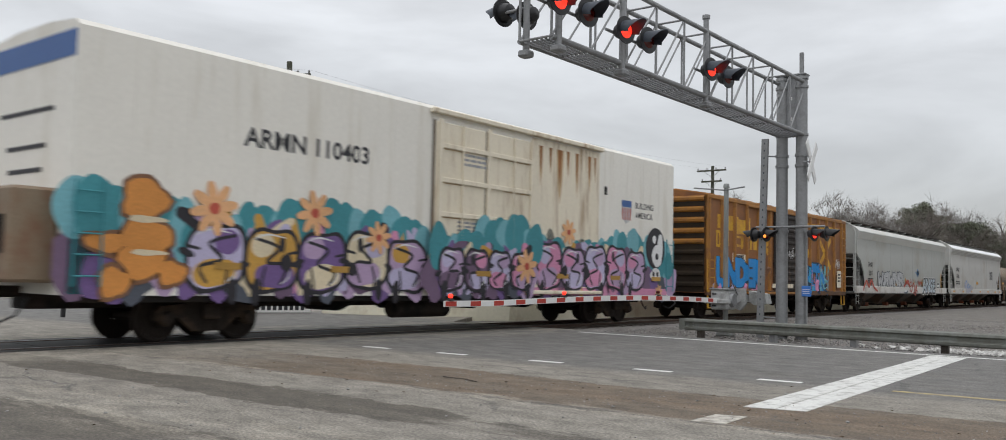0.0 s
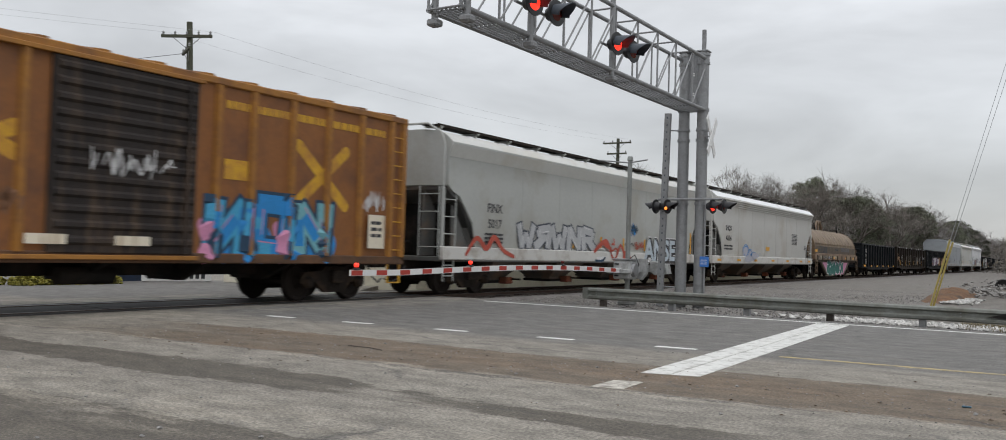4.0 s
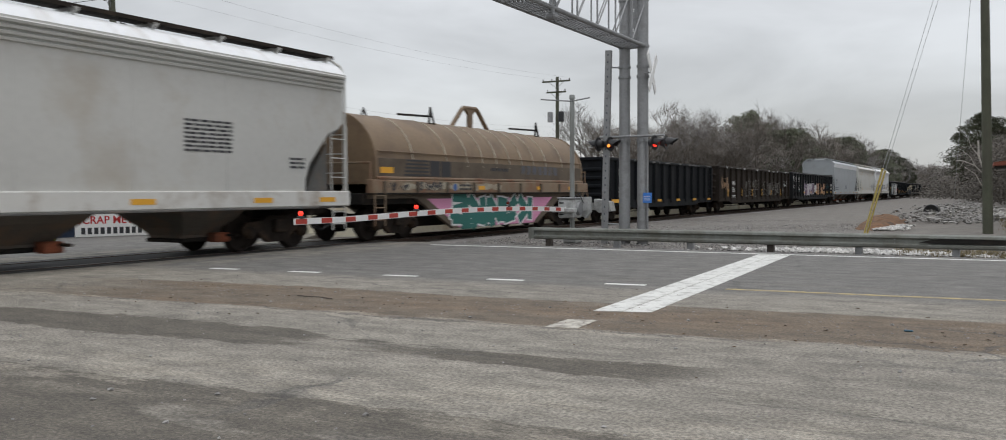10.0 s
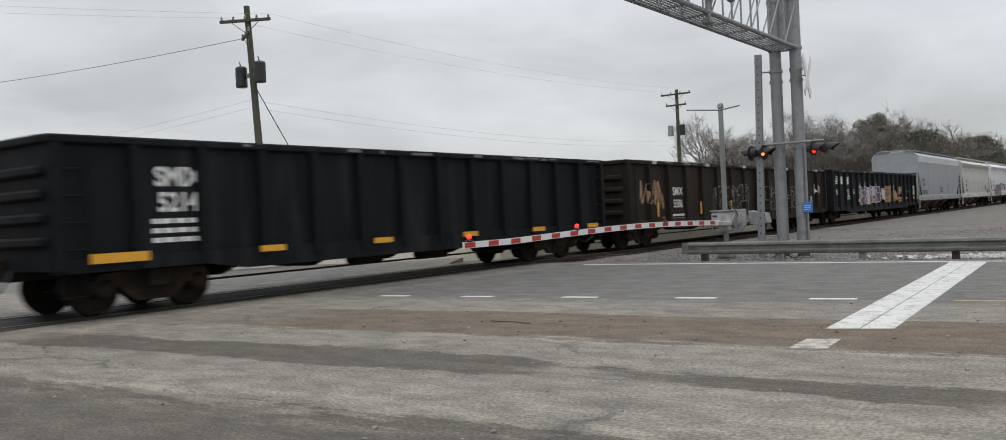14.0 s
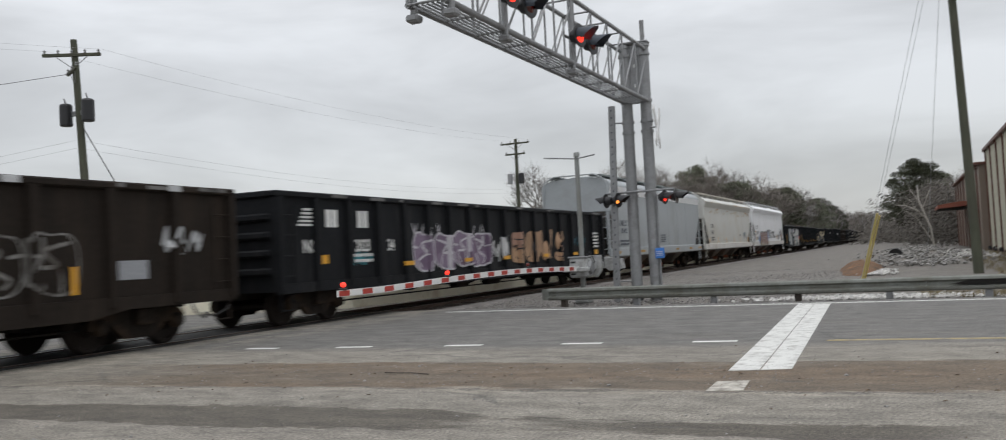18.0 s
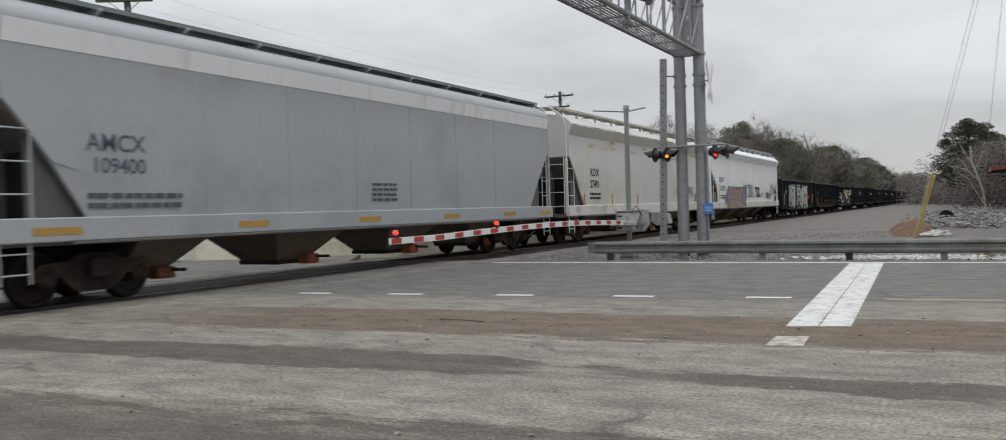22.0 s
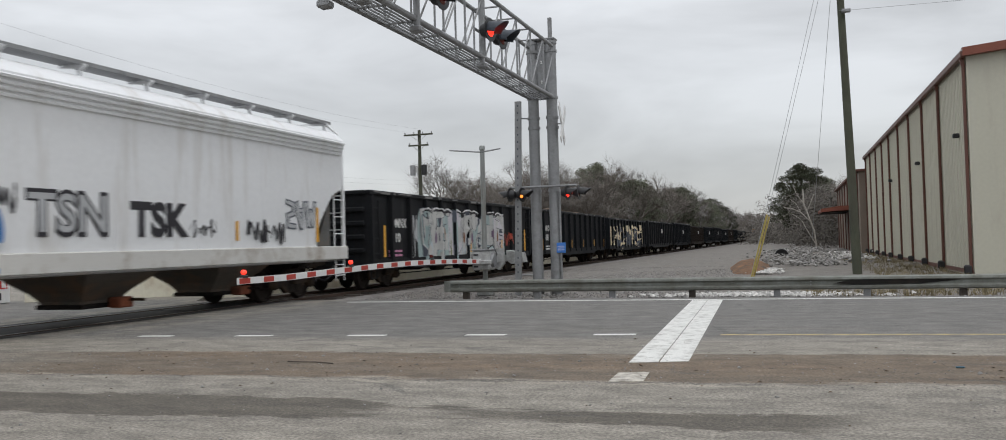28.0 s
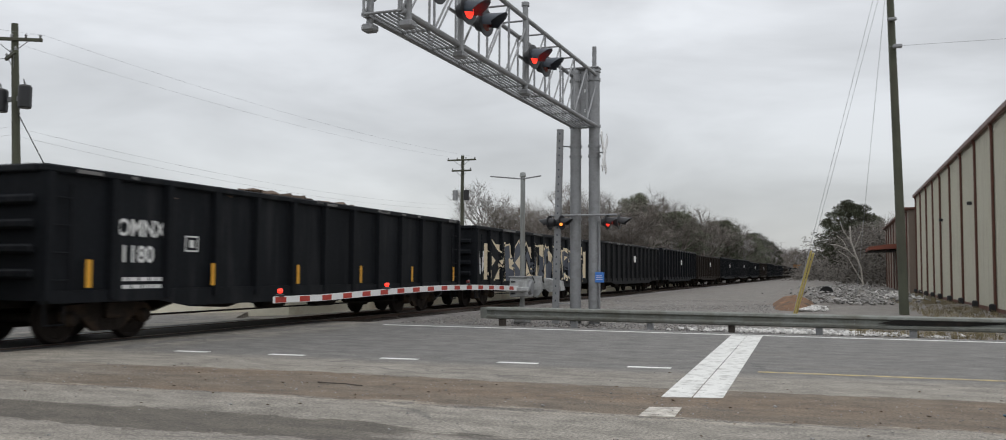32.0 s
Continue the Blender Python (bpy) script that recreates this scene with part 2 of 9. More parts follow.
    scab = math_("MULTIPLY", ramp(noise_at(13, 5, (0.7, 1, 1), 0.7), 0.57, 0.63), ramp(yy, 11.9, 10.5))
    col = mix(math_("MULTIPLY", scab, 0.20), col, (0.085, 0.076, 0.064))
    speck = ramp(noise_at(9, 6), 0.66, 0.72)
    col = mix(math_("MULTIPLY", speck, 0.30), col, (0.33, 0.29, 0.24))
    col = mix(math_("MULTIPLY", ramp(chips, 0.60, 0.72), 0.35), col, (0.36, 0.34, 0.31))
    g2 = n.new("ShaderNodeMixRGB")
    g2.blend_type = "MULTIPLY"
    g2.inputs["Fac"].default_value = 1.0
    l.new(col, g2.inputs["Color1"])
    l.new(math_("MULTIPLY", ramp(grain, 0.30, 0.70, 0.55, 1.45), ramp(mottle, 0.25, 0.75, 0.62, 1.38)), g2.inputs["Color2"])
    l.new(g2.outputs[0], b.inputs["Base Color"])
    b.inputs["Roughness"].default_value = 0.82
    bp = n.new("ShaderNodeBump")
    bp.inputs["Strength"].default_value, bp.inputs["Distance"].default_value = 0.5, 0.012
    l.new(math_("ADD", grain, math_("MULTIPLY", crack, -1.0)), bp.inputs["Height"])
    l.new(bp.outputs[0], b.inputs["Normal"])
    return m


ASPHALT = [(0.192, 0.175, 0.149), (0.230, 0.211, 0.179), (0.131, 0.127, 0.120), (0.126, 0.098, 0.070), (0.080, 0.069, 0.054), (0.305, 0.275, 0.226), (0.142, 0.102, 0.067)]

# ---------------------------------------------------------------- mesh tools


class Mesh:
    """Collects vertices and faces of one part."""

    def __init__(self):
        self.v, self.f = [], []

    def add(self, verts, faces):
        k = len(self.v)
        self.v += [tuple(p) for p in verts]
        self.f += [tuple(i + k for i in f) for f in faces]
        return self

    def box(self, x0, x1, y0, y1, z0, z1):
        v = [(x, y, z) for x in (x0, x1) for y in (y0, y1) for z in (z0, z1)]
        return self.add(v, [(0, 1, 3, 2), (4, 6, 7, 5), (0, 4, 5, 1), (2, 3, 7, 6), (0, 2, 6, 4), (1, 5, 7, 3)])

    def cbox(self, x0, x1, y0, y1, z0, z1, c=0.02):
        """A box with chamfered edges."""
        c = min(c, (x1 - x0) * 0.45, (y1 - y0) * 0.45, (z1 - z0) * 0.45)
        mid, half = Vector(((x0 + x1) / 2, (y0 + y1) / 2, (z0 + z1) / 2)), Vector(((x1 - x0) / 2, (y1 - y0) / 2, (z1 - z0) / 2))
        bm = bmesh.new()
        pts = []
        for sx in (-1, 1):
            for sy in (-1, 1):
                for sz in (-1, 1):
                    for k in range(3):
                        h = [half[i] - (0 if i == k else c) for i in range(3)]
                        pts.append(bm.verts.new((mid.x + sx * h[0], mid.y + sy * h[1], mid.z + sz * h[2])))
        bmesh.ops.convex_hull(bm, input=pts)
        bmesh.ops.dissolve_limit(bm, angle_limit=0.01, verts=bm.verts, edges=bm.edges)
        bm.verts.index_update()
        self.add([v.co for v in bm.verts], [[v.index for v in f.verts] for f in bm.faces])
        bm.free()
        return self

    def tube(self, p, q, r0, r1=None, seg=10, caps=True):
        p, q = Vector(p), Vector(q)
        r1 = r0 if r1 is None else r1
        w = (q - p).normalized()
        a = w.orthogonal().normalized()
        b = w.cross(a)
        v = []
        for c, r in ((p, r0), (q, r1)):
            v += [c + (a * math.cos(2 * math.pi * i / seg) + b * math.sin(2 * math.pi * i / seg)) * r for i in range(seg)]
        f = [(i, (i + 1) % seg, seg + (i + 1) % seg, seg + i) for i in range(seg)]
        if caps:
            f += [tuple(range(seg))[::-1], tuple(range(seg, 2 * seg))]
        return self.add(v, f)

    def path(self, pts, r, seg=8):
        """A bent rod: one skin along all points."""
        pts = [Vector(p) for p in pts]
        rings = []
        a = None
        for i, p in enumerate(pts):
            w = (pts[min(i + 1, len(pts) - 1)] - pts[max(i - 1, 0)]).normalized()
            a = w.orthogonal().normalized() if a is None else (a - w * a.dot(w)).normalized()
            b = w.cross(a)
            rings.append([p + (a * math.cos(2 * math.pi * k / seg) + b * math.sin(2 * math.pi * k / seg)) * r for k in range(seg)])
        return self.loft(rings)

    def loft(self, sections, close=True, caps=True):
        n = len(sections[0])
        v = [p for s in sections for p in s]
        f = []
        for k in range(len(sections) - 1):
            for i in range(n if close else n - 1):
                j = (i + 1) % n
                f.append((k * n + i, k * n + j, (k + 1) * n + j, (k + 1) * n + i))
        if caps:
            f += [tuple(range(n))[::-1], tuple(range((len(sections) - 1) * n, len(sections) * n))]
        return self.add(v, f)

    def prism(self, pts, axis, a, b):
        """A flat outline, pushed along an axis from a to b. pts: the two other coordinates, in order."""
        def at(p, w):
            q = list(p)
            q.insert("xyz".index(axis), w)
            return q
        return self.loft([[at(p, a) for p in pts], [at(p, b) for p in pts]])

    def lathe(self, profile, centre, axis="x", seg=24):
        """profile: (along, radius) turned round an axis through centre."""
        secs = []
        for i in range(seg):
            t = 2 * math.pi * i / seg
            ring = []
            for a, r in profile:
                o = {"x": (a, r * math.cos(t), r * math.sin(t)), "y": (r * math.sin(t), a, r * math.cos(t)), "z": (r * math.cos(t), r * math.sin(t), a)}[axis]
                ring.append((centre[0] + o[0], centre[1] + o[1], centre[2] + o[2]))
            secs.append(ring)
        secs.append(secs[0])
        return self.loft(secs, close=False, caps=False)

    def data(self, name, smooth=True, angle=32):
        me = bpy.data.meshes.new(name)
        me.from_pydata(self.v, [], self.f)
        bm = bmesh.new()
        bm.from_mesh(me)
        bmesh.ops.recalc_face_normals(bm, faces=bm.faces)
        bm.to_mesh(me)
        bm.free()
        if smooth:
            me.polygons.foreach_set("use_smooth", [True] * len(me.polygons))
            me.set_sharp_from_angle(angle=radians(angle))
        return me


def part(name, g, material, parent=None, label="", m=None, smooth=True):
    """Links a collected mesh as ONE object under a thing or a part."""
    me = g if isinstance(g, bpy.types.Mesh) else g.data(name, smooth)
    if material and not me.materials:
        me.materials.append(material)
    ob = new(name, me)
    if parent:
        ob.parent = parent
    if m is not None:
        ob.matrix_basis = m
    if label:
        ob["label"] = label
    return ob


def thing(name, label, category, m=None, group="", kind=""):
    ob = new(name)
    ob.empty_display_size = 0.3
    if m is not None:
        ob.matrix_basis = m
    return tagged(ob, label, category, group, kind)


def solid(name, g, material, label, category="", kind="", m=None, group="", smooth=True):
    """A thing, or a piece of the setting, that is one mesh."""
    return tagged(part(name, g, material, None, "", m, smooth), label, category, group, kind)


# Lettering with the built-in font, laid flat
def letters(text, size, bold=0.0, squeeze=1.0):
    cu = bpy.data.curves.new("lettering", "FONT")
    cu.body, cu.size, cu.offset, cu.align_x, cu.align_y = text, size, bold, "CENTER", "CENTER"
    cu.resolution_u = 3
    ob = new("lettering", cu)
    me = bpy.data.meshes.new_from_object(ob.evaluated_get(bpy.context.evaluated_depsgraph_get()))
    bpy.data.objects.remove(ob)
    bpy.data.curves.remove(cu)
    me.transform(Matrix.Diagonal((squeeze, 1, 1, 1)))
    me.materials.clear()
    return me


SIDE = Matrix(((0, 0, 1, 0), (1, 0, 0, 0), (0, 1, 0, 0), (0, 0, 0, 1)))  # reads along +y, faces +x
FRONT = Matrix(((1, 0, 0, 0), (0, 0, -1, 0), (0, 1, 0, 0), (0, 0, 0, 1)))  # reads along +x, faces -y

# ---------------------------------------------------------------- the setting
asphalt = asphalt_material()
gravel = mat("gravel", (0.165, 0.153, 0.138), 0.95, vary=0.35, scale=6, dirt=(0.16, 0.14, 0.12), dirt_amount=0.3, dirt_scale=0.5, bump=1.0, bump_scale=14)
ballast = mat("ballast", (0.21, 0.195, 0.185), 0.95, vary=0.35, scale=7, dirt=(0.10, 0.085, 0.075), dirt_amount=0.4, dirt_scale=0.9, bump=1.0, bump_scale=16)
stone_pale = mat("pale_stone", (0.27, 0.262, 0.25), 0.9, vary=0.2, island=0.3, bump=0.4)
stone_white = mat("white_stone", (0.50, 0.49, 0.47), 0.9, vary=0.2, island=0.35, bump=0.4)
stone_grey = mat("grey_stone", (0.245, 0.235, 0.228), 0.95, vary=0.2, island=0.45, bump=0.4)
dirt = mat("orange_dirt", (0.20, 0.098, 0.045), 0.95, vary=0.4, scale=4, dirt=(0.075, 0.055, 0.038), dirt_amount=0.55, dirt_scale=2.0, bump=0.8)
rubble = mat("grey_rubble", (0.24, 0.225, 0.205), 0.95, vary=0.35, scale=3, dirt=(0.10, 0.075, 0.05), dirt_amount=0.5, dirt_scale=0.8, bump=1.0, bump_scale=8)
grass_dry = mat("dry_grass", (0.20, 0.165, 0.095), 0.95, vary=0.3, island=0.45)
rail_top = mat("rail_steel", (0.30, 0.28, 0.27), 0.35, 0.9, dirt=(0.09, 0.05, 0.035), dirt_amount=0.5)
rail_rust = mat("rusty_rail", (0.085, 0.055, 0.042), 0.8, 0.2, vary=0.3)
tie_wood = mat("creosote_wood", (0.075, 0.062, 0.052), 0.9, vary=0.3, bump=0.6)
rubber = mat("crossing_rubber", (0.028, 0.027, 0.027), 0.7, vary=0.3, dirt=(0.10, 0.095, 0.09), dirt_amount=0.25)
paint_white = mat("road_paint_white", (0.66, 0.66, 0.63), 0.75, vary=0.12, scale=5, dirt=(0.30, 0.29, 0.27), dirt_amount=0.35, dirt_scale=6)
dash_white = mat("lane_dash_white", (0.74, 0.74, 0.71), 0.75, vary=0.08, scale=5, dirt=(0.45, 0.44, 0.41), dirt_amount=0.25, dirt_scale=7)
paint_worn = mat("worn_paint_white", (0.56, 0.53, 0.47), 0.8, vary=0.15, scale=5, dirt=(0.22, 0.20, 0.17), dirt_amount=0.6, dirt_scale=9)
paint_yellow = mat("road_paint_yellow", (0.44, 0.35, 0.17), 0.8, vary=0.15, dirt=(0.2, 0.18, 0.15), dirt_amount=0.5, dirt_scale=5)
galv = mat("galvanised_steel", (0.29, 0.295, 0.30), 0.55, 0.35, vary=0.12, scale=2, dirt=(0.2, 0.2, 0.2), dirt_amount=0.3, dirt_scale=3)
galv_pale = mat("pale_galvanised", (0.44, 0.445, 0.44), 0.6, 0.15, vary=0.14, scale=3, dirt=(0.24, 0.235, 0.22), dirt_amount=0.4, dirt_scale=4)
galv_dull = mat("weathered_galvanised", (0.29, 0.305, 0.295), 0.6, 0.25, vary=0.14, scale=2, dirt=(0.21, 0.20, 0.18), dirt_amount=0.4, dirt_scale=2.5, streak=True)
black_paint = mat("black_paint", (0.018, 0.018, 0.02), 0.45, vary=0.2)
rail_steel = mat("weathered_rail_steel", (0.215, 0.225, 0.205), 0.6, 0.25, vary=0.16, scale=2, dirt=(0.13, 0.125, 0.10), dirt_amount=0.45, dirt_scale=2.0, streak=True)
hood_grey = mat("hood_paint", (0.055, 0.065, 0.082), 0.5, vary=0.15)
red_on = mat("red_lamp_lit", (1.0, 0.035, 0.018), 0.3, emit=1.6)
red_off = mat("red_lamp_dark", (0.10, 0.008, 0.006), 0.15)
amber_on = mat("amber_glint", (1.0, 0.30, 0.04), 0.3, emit=1.3)
white_sheet = mat("white_sheeting", (0.74, 0.74, 0.73), 0.5, vary=0.06)
red_sheet = mat("red_sheeting", (0.42, 0.045, 0.03), 0.5, vary=0.1)
blue_sheet = mat("blue_sheeting", (0.05, 0.20, 0.60), 0.5, vary=0.05)

under_black = mat("underframe_black", (0.014, 0.013, 0.012), 0.8, vary=0.3, spec=0.2, dirt=(0.045, 0.033, 0.026), dirt_amount=0.35)

RAIL_X, SLOPE = -11.6, 0.0009  # track's centre line: x = RAIL_X + SLOPE * (y - 14)
TURN = -math.degrees(math.atan(SLOPE))


def track_pose(y, x=0.0, z=0.0):
    return pose(RAIL_X + SLOPE * (y - 14) + x, y, z, 0, 0, TURN)


def make_ground():
    g = Mesh()
    xs = [-2500, -800, -300] + list(range(-120, 121, 6)) + [300, 800, 2500]
    ys = [-2500, -800, -200, -60, -20] + list(range(-10, 141, 5)) + [200, 400, 800, 2500]
    for y in ys:
        for x in xs:
            z = -0.12
            if y > 22 and -8.5 < x < 200:
                z += 0.10 * (noise.noise((x * 0.17, y * 0.17, 0)))
            if y < 21 and abs(x) < 300:
                z = -0.16
            g.v.append((x, y, z))
    n = len(xs)
    g.f = [(j * n + i, j * n + i + 1, (j + 1) * n + i + 1, (j + 1) * n + i) for j in range(len(ys) - 1) for i in range(n - 1)]
    solid("ground", g, gravel, "flat grey gravel ground that reaches the horizon", "ground", "structure")


def make_road():
    g = Mesh().add([(-300, -40, 0), (300, -40, 0), (300, 20.9, 0), (-9.2, 20.4, 0), (-13.6, 20.4, 0), (-15.2, 23, 0), (-20, 32, 0), (-300, 32, 0),
                    (-300, -40, -0.2), (300, -40, -0.2), (300, 20.9, -0.2), (-9.2, 20.4, -0.2), (-13.6, 20.4, -0.2), (-15.2, 23, -0.2), (-20, 32, -0.2), (-300, 32, -0.2)],
                   [tuple(range(8))] + [(i, (i + 1) % 8, 8 + (i + 1) % 8, 8 + i) for i in range(8)])
    solid("road", g, asphalt, "worn grey asphalt road with brown dirt and patches", "road", "structure", smooth=False)
    z0, z1 = -0.03, 0.004

    def stripe(name, quads, material, label):
        s = Mesh()
        for q in quads:
            s.loft([[(*p, z0) for p in q], [(*p, z1) for p in q]])
        solid(name, s, material, label, "road marking", "structure", smooth=False)

    for a in (-0.99, -2.86, -4.69, -6.55, -8.25):
        stripe("lane_dash", [[(q, 12.62 + 0.088 * q + o) for q, o in ((a, -.065), (a + .59, -.065), (a + .59, .065), (a, .065))]], dash_white, "short white painted lane dash")
    stripe("edge_line", [[(-8.6, 19.50), (3.5, 19.72), (3.5, 19.86), (-8.6, 19.64)], [(3.5, 19.72), (90, 21.0), (90, 21.14), (3.5, 19.86)]], dash_white, "long white painted edge line")
    stripe("centre_line", [[(0.75, 12.55), (60, 16.2), (60, 16.32), (0.75, 12.67)]], paint_yellow, "faded yellow painted centre line")
    bar = [(-0.005, 9.72), (0.30, 9.80), (-0.02, 19.5), (-0.34, 19.5)]
    bar2 = [(0.315, 9.80), (0.615, 9.90), (0.30, 19.5), (-0.01, 19.5)]
    stripe("stop_bar", [bar, bar2], paint_white, "wide white painted stop bar in two strips")
    stripe("paint_block", [[(0.03, 8.40), (0.35, 8.46), (0.32, 9.06), (0.02, 8.97)]], paint_worn, "worn white paint block on the asphalt")


def make_track():
    solid("ballast_bed", Mesh().prism([(-2.6, -0.4), (2.6, -0.4), (1.9, -0.09), (-1.9, -0.09)], "y", 6.6, 700), ballast, "grey and brown crushed ballast bed", "ballast", "structure", m=track_pose(14))
    for side, nm in ((-1, "far"), (1, "near")):
        x = side * 0.7525
        g = Mesh().prism([(x - 0.07, -0.145), (x + 0.07, -0.145), (x + 0.012, -0.11), (x + 0.012, -0.03), (x + 0.036, -0.02), (x + 0.034, 0.012), (x + 0.02, 0.02),
                          (x - 0.02, 0.02), (x - 0.034, 0.012), (x - 0.036, -0.02), (x - 0.012, -0.03), (x - 0.012, -0.11)], "y", -150, 700)
        r = solid("rail", g, rail_rust, "worn steel rail with a shiny head", "rail", "structure", m=track_pose(14), group="rails")
        part("running_band", Mesh().box(x - 0.026, x + 0.026, -150, 700, 0.0198, 0.0225), rail_top, r, "polished running band")
    # crossing surface between and beside the rails
    cross = thing("crossing_surface", "dark rubber and asphalt crossing panels between the rails", "crossing panel", track_pose(14), kind="structure")
    for a, b in ((-1.22, -0.80), (-0.66, 0.66), (0.80, 1.08)):
        for k in range(11):
            y0 = -29 + k * 3.2
            part("panel", Mesh().cbox(a, b, y0, y0 + 3.17, -0.03, 0.006 + 0.004 * random.random(), 0.006), rubber, cross)
    # sleepers past the road
    ties = thing("sleepers", "dark creosoted wooden sleepers under the rails", "railway sleeper", track_pose(14), kind="structure")
    me = Mesh().cbox(-1.3, 1.3, -0.115, 0.115, -0.22, -0.055, 0.015).data("sleeper")
    for k in range(120):
        part("sleeper", me, tie_wood, ties, m=pose(random.uniform(-0.03, 0.03), 6.9 + k * 0.55, random.uniform(-0.015, 0.01), 0, 0, random.uniform(-1, 1)))
    far = Mesh()
    for k in range(120, 700):
        far.box(-1.3, 1.3, 6.9 + k * 0.55 - 0.115, 6.9 + k * 0.55 + 0.115, -0.22, -0.06)
    part("far_sleepers", far, tie_wood, ties, smooth=False)


def rock(r, seed):
    rnd = random.Random(seed)
    bm = bmesh.new()
    pts = [bm.verts.new(Vector((rnd.gauss(0, 1), rnd.gauss(0, 1), rnd.gauss(0, 0.7))).normalized() * r * rnd.uniform(0.7, 1.1)) for _ in range(11)]
    bmesh.ops.convex_hull(bm, input=pts)
    loose = [v for v in bm.verts if not v.link_faces]
    for v in loose:
        bm.verts.remove(v)
    bm.verts.index_update()
    out = [v.co.copy() for v in bm.verts], [[v.index for v in f.verts] for f in bm.faces]
    bm.free()
    return out


ROCKS = [rock(1.0, s) for s in range(14)]


def scatter(name, material, label, count, place, size, seed, category="gravel"):
    rnd = random.Random(seed)
    g = Mesh()
    for _ in range(count):
        x, y, z = place(rnd)
        v, f = rnd.choice(ROCKS)
        s, a = rnd.uniform(*size), rnd.uniform(0, 6.28)
        c, sn = math.cos(a) * s, math.sin(a) * s
        g.add([(x + p.x * c - p.y * sn, y + p.x * sn + p.y * c, z + p.z * s * 0.8) for p in v], f)
    me = bpy.data.meshes.new(name)
    me.from_pydata(g.v, [], g.f)
    solid(name, me, material, label, category, "stuff")


def make_stones():
    scatter("trackside_gravel", stone_grey, "loose grey crushed stones beside the track", 9000,
            lambda r: (r.uniform(-9.8, -.4) if r.random() < .75 else r.uniform(-9.0, 1.0), 20.7 + 26 * r.random() ** 1.7, -0.112), (0.012, 0.034), 3)
    scatter("riprap_heap", stone_pale, "low heap of grey broken stones behind the guardrail", 2400,
            lambda r: (r.gauss(2.4, 1.1), 43 + 44 * r.random(), -0.06 + abs(r.gauss(0, .16))), (0.04, 0.15), 4)
    scatter("white_riprap", stone_white, "whitish broken stones along the road edge and the ditch", 2600,
            lambda r: ((r.gauss(.9, 1.0), 22.2 + 1.1 * r.random(), -0.10) if r.random() < .55 else ((r.gauss(.75, .22), 35 + 5 * r.random(), -0.05) if r.random() < .45 else (r.gauss(4.9, .7), 52 + 24 * r.random(), .0))), (0.03, 0.11), 8)
    scatter("roadside_riprap", stone_grey, "grey stones scattered along the road edge", 700,
            lambda r: (r.gauss(-1.5, 3.0), 21.0 + abs(r.gauss(0, 0.7)), -0.1), (0.02, 0.06), 5)
    for k, (cx, cy, rx, ry, hh) in enumerate(((2.1, 52, 1.3, 6.5, .30), (3.3, 62, 1.2, 8, .34), (2.2, 74, 1.6, 9, .30))):
        mound = Mesh()
        rings = []
        for j in range(6):
            f = j / 5
            rings.append([(cx + rx * (1 - f) * math.cos(a) * (1 + .25 * noise.noise((math.cos(a), math.sin(a), cx))), cy + ry * (1 - f) * math.sin(a), -0.15 + hh * math.sin(f * 1.57) + .07 * noise.noise((a, f * 3, cy))) for a in [i * 6.2832 / 20 for i in range(20)]])
        mound.loft(rings)
        solid("rubble_mound", mound, rubble, "low mound of grey rubble and dry brown soil", "mound", "structure")
    # crumbs of gravel and litter that traffic has swept onto the asphalt
    scatter("road_grit", stone_grey, "scattered grit and pebbles on the asphalt", 1500,
            lambda r: (r.uniform(-9, 8), (r.uniform(8.3, 10.4) if r.random() < .6 else r.uniform(3.5, 12)), 0.002), (0.004, 0.014), 6)
    scatter("road_pebbles", stone_pale, "few pale pebbles on the asphalt", 70,
            lambda r: (r.uniform(-8, 6), r.uniform(3.6, 11.5), 0.006), (0.012, 0.028), 7)
    leaf = mat("dead_leaf", (0.10, 0.06, 0.03), 0.9, vary=0.3, island=0.5)
    rnd = random.Random(18)
    g = Mesh()
    for _ in range(130):
        x, y, a, r = rnd.uniform(-8, 7), (rnd.gauss(9.2, .7) if rnd.random() < .7 else rnd.uniform(4, 12)), rnd.uniform(0, 6.28), rnd.uniform(.012, .03)
        c, sn = math.cos(a) * r, math.sin(a) * r
        g.add([(x + c, y + sn, .006), (x - sn * .5, y + c * .5, .014), (x - c, y - sn, .007), (x + sn * .5, y - c * .5, .015)], [(0, 1, 2, 3)])
    me = bpy.data.meshes.new("leaf_litter")
    me.from_pydata(g.v, [], g.f)
    solid("leaf_litter", me, leaf, "curled brown leaves strewn on the asphalt", "leaves", "stuff")
    solid("stick", Mesh().path([(-3.95, 9.30, .012), (-3.75, 9.22, .02), (-3.55, 9.26, .016), (-3.30, 9.20, .012)], .007, 6), tie_wood, "thin dark broken stick lying on the asphalt", "stick")
    scrap_blue = mat("blue_scrap", (0.03, 0.09, 0.13), 0.5)
    solid("plastic_scrap", Mesh().cbox(3.18, 3.26, 9.68, 9.72, .002, .018, .006), scrap_blue, "small blue plastic scrap on the asphalt", "litter")
    solid("culvert_pipe", Mesh().lathe([(-.8, .40), (.5, .40), (.5, .001), (-.55, .001), (-.55, .34), (-.8, .34), (-.8, .40)], (1.2, 57, .16), "y", 20), black_paint, "open black culvert pipe in the stones", "pipe")
    g = Mesh()
